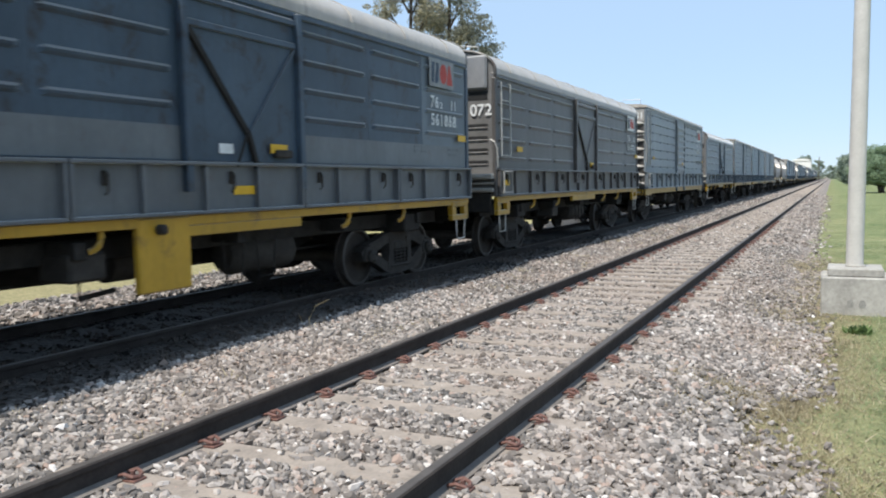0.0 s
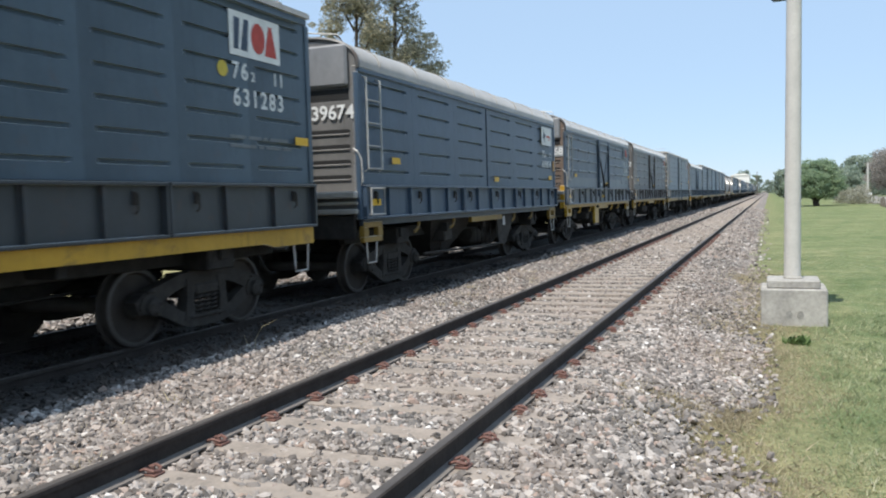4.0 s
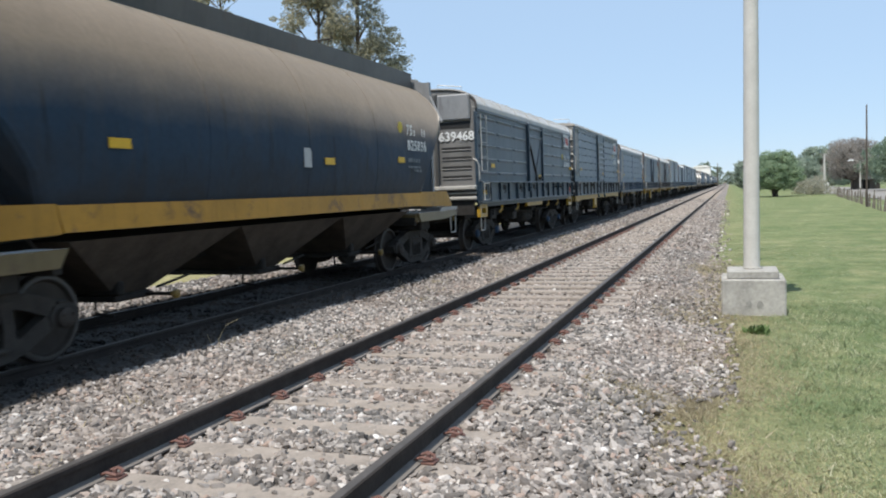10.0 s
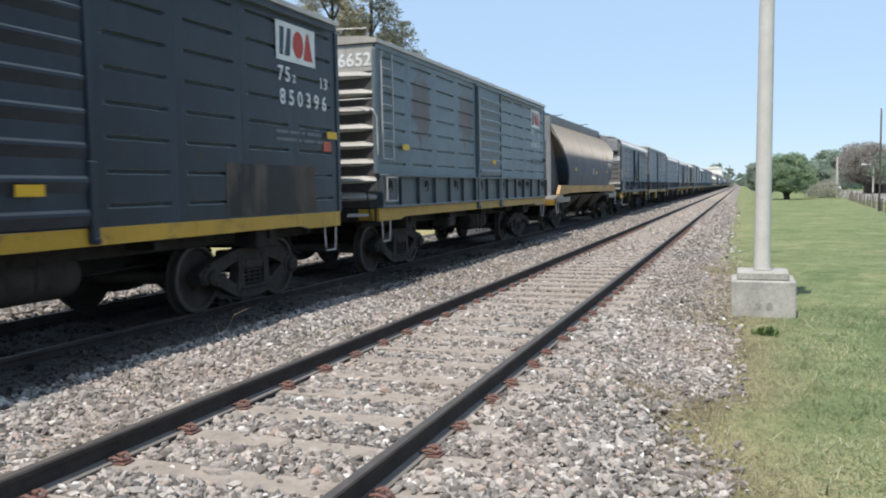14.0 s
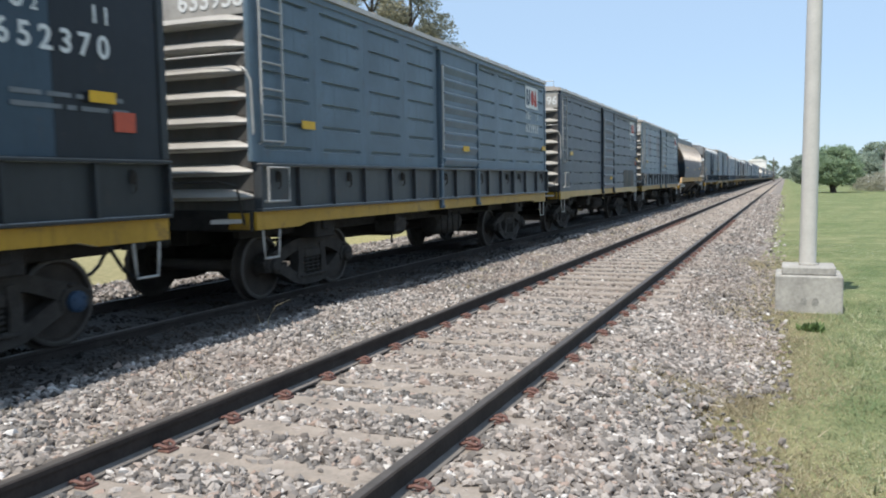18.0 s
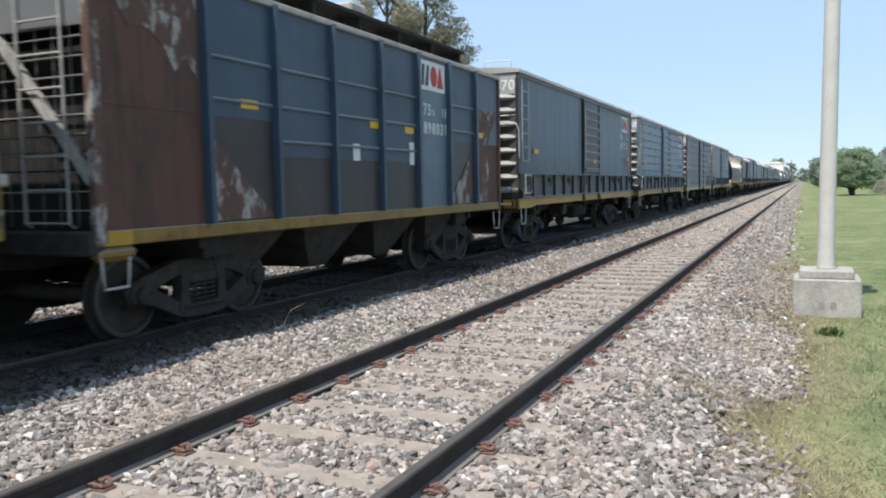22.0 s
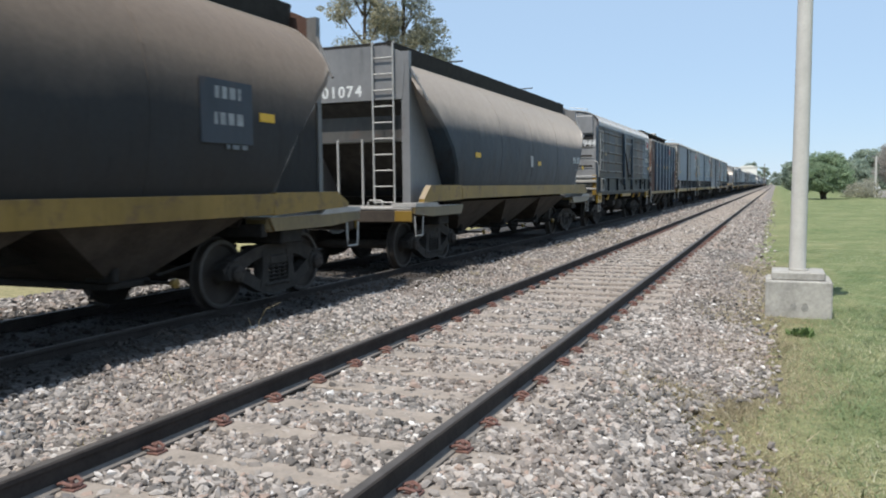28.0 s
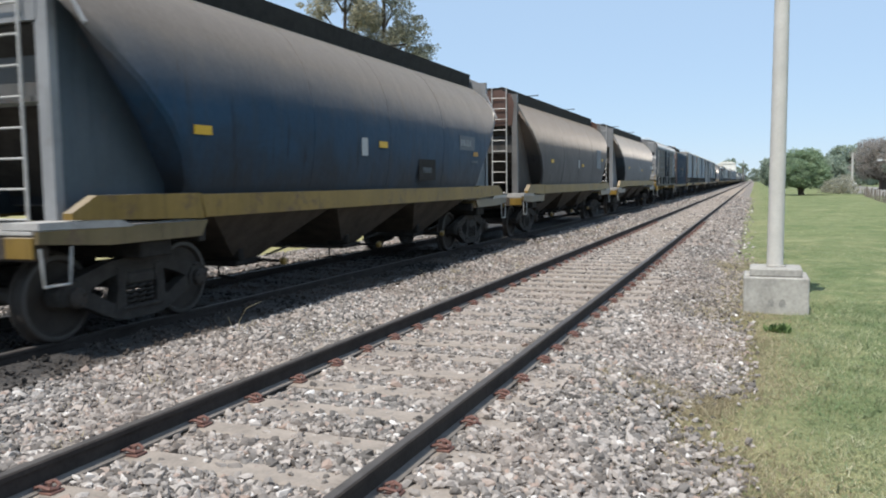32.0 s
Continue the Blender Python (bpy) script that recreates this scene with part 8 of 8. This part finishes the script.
for i, (x, y, hh) in enumerate(((13.9, 150, 4.6), (19, 175, 7.5), (25, 215, 8), (31, 235, 9), (-12, 480, 13), (-6, 520, 11), (2, 620, 9))):
    tree(x, y, hh, 3.2 if y < 160 else 5.0, 2.0, M_LEAF_D, 40 + i, "far hazy dark green tree", 70, 120, 0.25, 1.3, 0.8, 0.3, "far_tree", 0.6)
# a low wood on the far side of the train and round the horizon
rs = np.random.RandomState(77)
quads = []
for k in range(420):
    side = rs.rand()
    if side < 0.35:
        c = (rs.uniform(-160, -70), rs.uniform(-40, 420), rs.uniform(0.5, 6))
    elif side < 0.8:
        c = (rs.uniform(30, 260), rs.uniform(230, 520), rs.uniform(0.5, 6))
    else:
        c = (rs.uniform(50, 160), rs.uniform(-80, 230), rs.uniform(0.5, 6))
    quads.append(leaf_patch(rs, c, rs.uniform(2.5, 4.5), 90, 0.6, 0.8))
tagged(quad_soup("far_woods", np.concatenate(quads), M_LEAF_D), "distant belt of dark green trees", "woods", kind="stuff")

# shrubs by the round tree
rs = np.random.RandomState(50)
sh = [leaf_patch(rs, (rs.uniform(9.2, 12.6), rs.uniform(99, 112), rs.uniform(-0.2, 1.5)), 0.75, 220, 0.09) for _ in range(34)]
tagged(quad_soup("shrub", np.concatenate(sh), M_SHRUB), "dry brown-green shrubs beside the tree", "shrub")

# leaf band added along the far verge to stand for shade under trees
rs = np.random.RandomState(52)
hd = [leaf_patch(rs, (rs.uniform(23.2, 36.0), rs.uniform(113, 124), rs.uniform(-0.2, 0.8)), 0.8, 130, 0.13) for _ in range(70)]
tagged(quad_soup("hedge", np.concatenate(hd), M_LEAF_F), "band of leaves added for the shade under the roadside trees", "hedge", kind="stuff")

# weed at the foot of the concrete block
rs = np.random.RandomState(51)
wq = []
for k in range(70):
    a, l = rs.uniform(0, 2 * math.pi), rs.uniform(0.08, 0.17)
    d = np.array([math.cos(a), math.sin(a), rs.uniform(0.5, 2.6)])
    d /= np.linalg.norm(d)
    sd = np.array([-math.sin(a), math.cos(a), 0]) * rs.uniform(0.022, 0.042)
    o = np.array([2.16 + rs.normal(0, 0.06), 10.25 + rs.normal(0, 0.06), GROUND_Z])
    wq.append(np.stack([o, o + d * l * 0.55 + sd, o + d * l, o + d * l * 0.55 - sd]))
tagged(quad_soup("weed", np.array(wq), M_WEED), "small leafy green weed in the grass", "weed")
st = MB().tube([(-3.35, 7.3, -0.2), (-3.33, 7.25, 0.0), (-3.28, 7.32, 0.14), (-3.18, 7.45, 0.2)], [0.006, 0.005, 0.004, 0.002], 5)
st.tube([(-3.35, 7.3, -0.2), (-3.4, 7.2, -0.02), (-3.36, 7.1, 0.08)], [0.005, 0.004, 0.002], 5)
solo("dry_stalk", st, M_STRAW, "single dry bent stalk in the ballast", "weed")

lit = MB().box(-0.06, 0.06, -0.04, 0.04, 0.0, 0.012, 0.004)
lit.v = [(x + 0.1 * z, y, z + 0.12 * x + 0.01) for x, y, z in lit.v]
scrap = solo("paper_scrap", lit, M_HOUSE, "small white scrap of paper on the grass", "litter")
scrap.matrix_basis = pose(3.51, 8.6, GROUND_Z + 0.02, 0, 0, 30)

# road, verge, fence, poles
road = solo("road", sheet([12.9, 15, 18, 20, 22.5], spread(-200, 900, 60, 4, 1.1), lambda x, y: GROUND_Z + 0.07), M_ASPHALT, "pale grey sandy road beyond the fence", "road", "structure")


def fence():
    th = thing("wire_fence", Matrix.Identity(4), "old wire fence with thin wooden posts", "fence")
    rf = random.Random(9)
    mesh = MB().lathe([(-0.3, 0.055), (1.05, 0.05), (1.1, 0.03)], "z", seg=7).mesh("fence_post", M_POST_WOOD)
    mesh2 = MB().box(-0.028, 0.028, -0.028, 0.028, -0.2, 0.98, 0.006).mesh("fence_picket", M_POST_WOOD)
    pts = []
    for k in range(60):
        t = k / 59
        y = 24 + 66 * t + rf.uniform(-0.3, 0.3)
        x = 9.4 + 0.06 * max(0.0, y - 47)
        pts.append((x, y))
        part("fence_post", mesh if k % 7 == 0 else mesh2, None, th, m=pose(x + rf.uniform(-0.05, 0.05), y, GROUND_Z, rf.uniform(-6, 6), rf.uniform(-7, 7), rf.uniform(0, 90)) @ Matrix.Scale(rf.uniform(0.72, 1.06), 4, (0, 0, 1)))
    for z in (0.3, 0.6, 0.9):
        part("wire", MB().tube([(x, y, GROUND_Z + z) for x, y in pts], 0.006, 4), M_BARE, th)


fence()


def pole(x, y, h, r, mat, label, name="utility_pole"):
    th = thing(name, pose(x, y, GROUND_Z), label, "pole")
    part("shaft", MB().lathe([(-0.3, r), (h * 0.5, r * 0.85), (h, r * 0.65), (h + 0.03, r * 0.3)], "z", seg=12), mat, th, smooth=True)
    return th


pole(9.75, 55.5, 6.2, 0.065, M_POLE, "dark weathered wooden pole by the fence")


def street_lamp(x, y, h, arm=1.6):
    th = thing("street_lamp", pose(x, y, GROUND_Z), "pale street lamp with a single curved arm", "street lamp", "street lamps along the road")
    part("shaft", MB().lathe([(0, 0.11), (h * 0.5, 0.09), (h, 0.07)], "z", seg=10), M_CONC_LIGHT, th, smooth=True)
    part("arm", MB().tube([(0, 0, h - 0.1), (-arm * 0.3, 0, h + 0.25), (-arm, 0, h + 0.35)], 0.04), M_CONC_LIGHT, th, smooth=True)
    part("lamp_head", MB().box(-arm - 0.55, -arm + 0.15, -0.13, 0.13, h + 0.26, h + 0.42, 0.06), M_LAMP, th, "pale lamp head")


street_lamp(20.05, 104, 4.15, 0.7)
street_lamp(17.9, 118, 3.7, 0.9)
street_lamp(18.9, 200, 4.2, 0.9)
street_lamp(20.6, 200, 4.2, 0.9)
pole(12.35, 105, 4.7, 0.13, M_CONC_LIGHT, "pale concrete pole by the road", "concrete_pole")


def vehicle(name, m, label, paint=M_CAR):
    """A small van seen from afar, with separate glass, wheels and lights."""
    th = thing(name, m, label, "car")
    side = [(-2.1, 0.35), (-2.15, 0.75), (-2.05, 0.98), (-1.25, 1.05), (-0.65, 1.58), (0.9, 1.62), (1.75, 1.12), (2.1, 0.95), (2.15, 0.45), (2.05, 0.3)]
    part("body", MB().prism(side, -0.82, 0.82, "x"), paint, th, "white painted body")
    part("windscreen", MB().add([(-0.70, -1.22, 1.07), (0.70, -1.22, 1.07), (0.62, -0.70, 1.53), (-0.62, -0.70, 1.53)], [(0, 1, 2, 3)]).add([(-0.70, -1.24, 1.08), (0.70, -1.24, 1.08), (0.62, -0.72, 1.54), (-0.62, -0.72, 1.54)], [(0, 1, 2, 3)]), M_GLASS_DARK, th)
    for s in (-1, 1):
        part("side_window", MB().prism([(-0.95, 1.08), (-0.58, 1.5), (0.85, 1.53), (1.4, 1.12)], s * 0.82, s * 0.832, "x"), M_GLASS_DARK, th)
        part("headlight", MB().box(s * 0.6 - 0.16, s * 0.6 + 0.16, -2.19, -2.1, 0.68, 0.84, 0.02), M_LAMP, th)
        for y in (-1.35, 1.35):
            part("wheel", MB().lathe([(s * 0.66, 0.2), (s * 0.66, 0.31), (s * 0.86, 0.31), (s * 0.86, 0.2)], "x", (0, y, 0.31), 16), M_TYRE, th, smooth=True)
    part("bumper", MB().box(-0.8, 0.8, -2.22, -2.08, 0.35, 0.55, 0.04), M_SIGNBOX, th)
    return th


moving_car = vehicle("white_car", pose(18.6, 190, GROUND_Z + 0.08), "small white car driving along the road")
vehicle("parked_van", pose(14.6, 139, GROUND_Z + 0.08, 0, 0, 25), "white van standing by the road under the trees")


def silo_building():
    th = thing("white_building", pose(-11.5, 430, GROUND_Z), "white industrial building standing far beyond the train", "building")
    part("wall", MB().box(-4.6, 4.2, 0, 12, 0, 9.6, 0.1), M_HOUSE, th, "white plastered block")
    part("roof", MB().prism([(-4.9, 9.6), (4.5, 9.6), (2.2, 10.6), (-2.4, 10.6)], -0.3, 12.3), M_HOUSE, th)


silo_building()
pole(-2.1, 300, 8.4, 0.16, M_POST_WOOD, "thin far mast beside the line", "mast")


def shelter():
    th = thing("roadside_hut", pose(20.6, 132, GROUND_Z), "small low hut under the roadside trees", "hut")
    part("wall", MB().box(-1.8, 1.8, 0, 2.2, 0, 1.45, 0.03), M_POST_WOOD, th)
    part("roof", MB().prism([(-2.1, 1.45), (2.1, 1.45), (1.9, 1.7), (-1.9, 1.6)], -0.3, 2.5), M_ROOF_GREY, th)
    part("door", MB().box(-0.4, 0.4, -0.04, 0.03, 0, 1.4), M_BLACK, th)


shelter()


# ---------------------------------------------------------------- what moves
def motions():
    # the train gains and loses a little on its mean pace, second by second
    gain = (-0.37, -0.45, -0.46, -0.45, -0.44, -0.41, -0.29, -0.22, -0.15, -0.05, 0.03, 0.04, -0.11, -0.19, -0.15, -0.14, -0.19, -0.17, -0.12, -0.14, -0.15, -0.13, -0.07, 0.12, 0.39, 0.42, 0.40, 0.42, 0.74, 0.86, 0.96, 1.36, 1.68)
    for w in TRAIN:
        b = w.matrix_basis.copy()
        walk(w, [(float(t), Matrix.Translation((0, SPEED * t + g, 0)) @ b) for t, g in enumerate(gain)])
    turn = SPEED / 0.42
    spin = [(t / 10, Matrix.Rotation(-turn * t / 10, 4, "X")) for t in range(321)]
    for ws, y in SPINNING:
        o = Matrix.Translation((0, y, 0.42))
        walk(ws, [(t, o @ r) for t, r in spin])
    road_z = GROUND_Z + 0.08
    walk(moving_car, [(0.0, pose(14.6, 158, road_z)), (18.0, pose(13.9, 138, road_z)), (21.0, pose(13.1, 119, road_z)), (23.0, pose(13.35, 113, road_z, 0, 0, -4)), (24.4, pose(13.75, 108.5, road_z, 0, 0, -2)), (26.6, pose(14.75, 106.5, road_z, 0, 0, 18)), (27.5, pose(14.9, 104.5, road_z, 0, 0, 15)), (30.0, pose(16.4, 95, road_z, 0, 0, 8)), (32.0, pose(17.6, 84, road_z))])


motions()
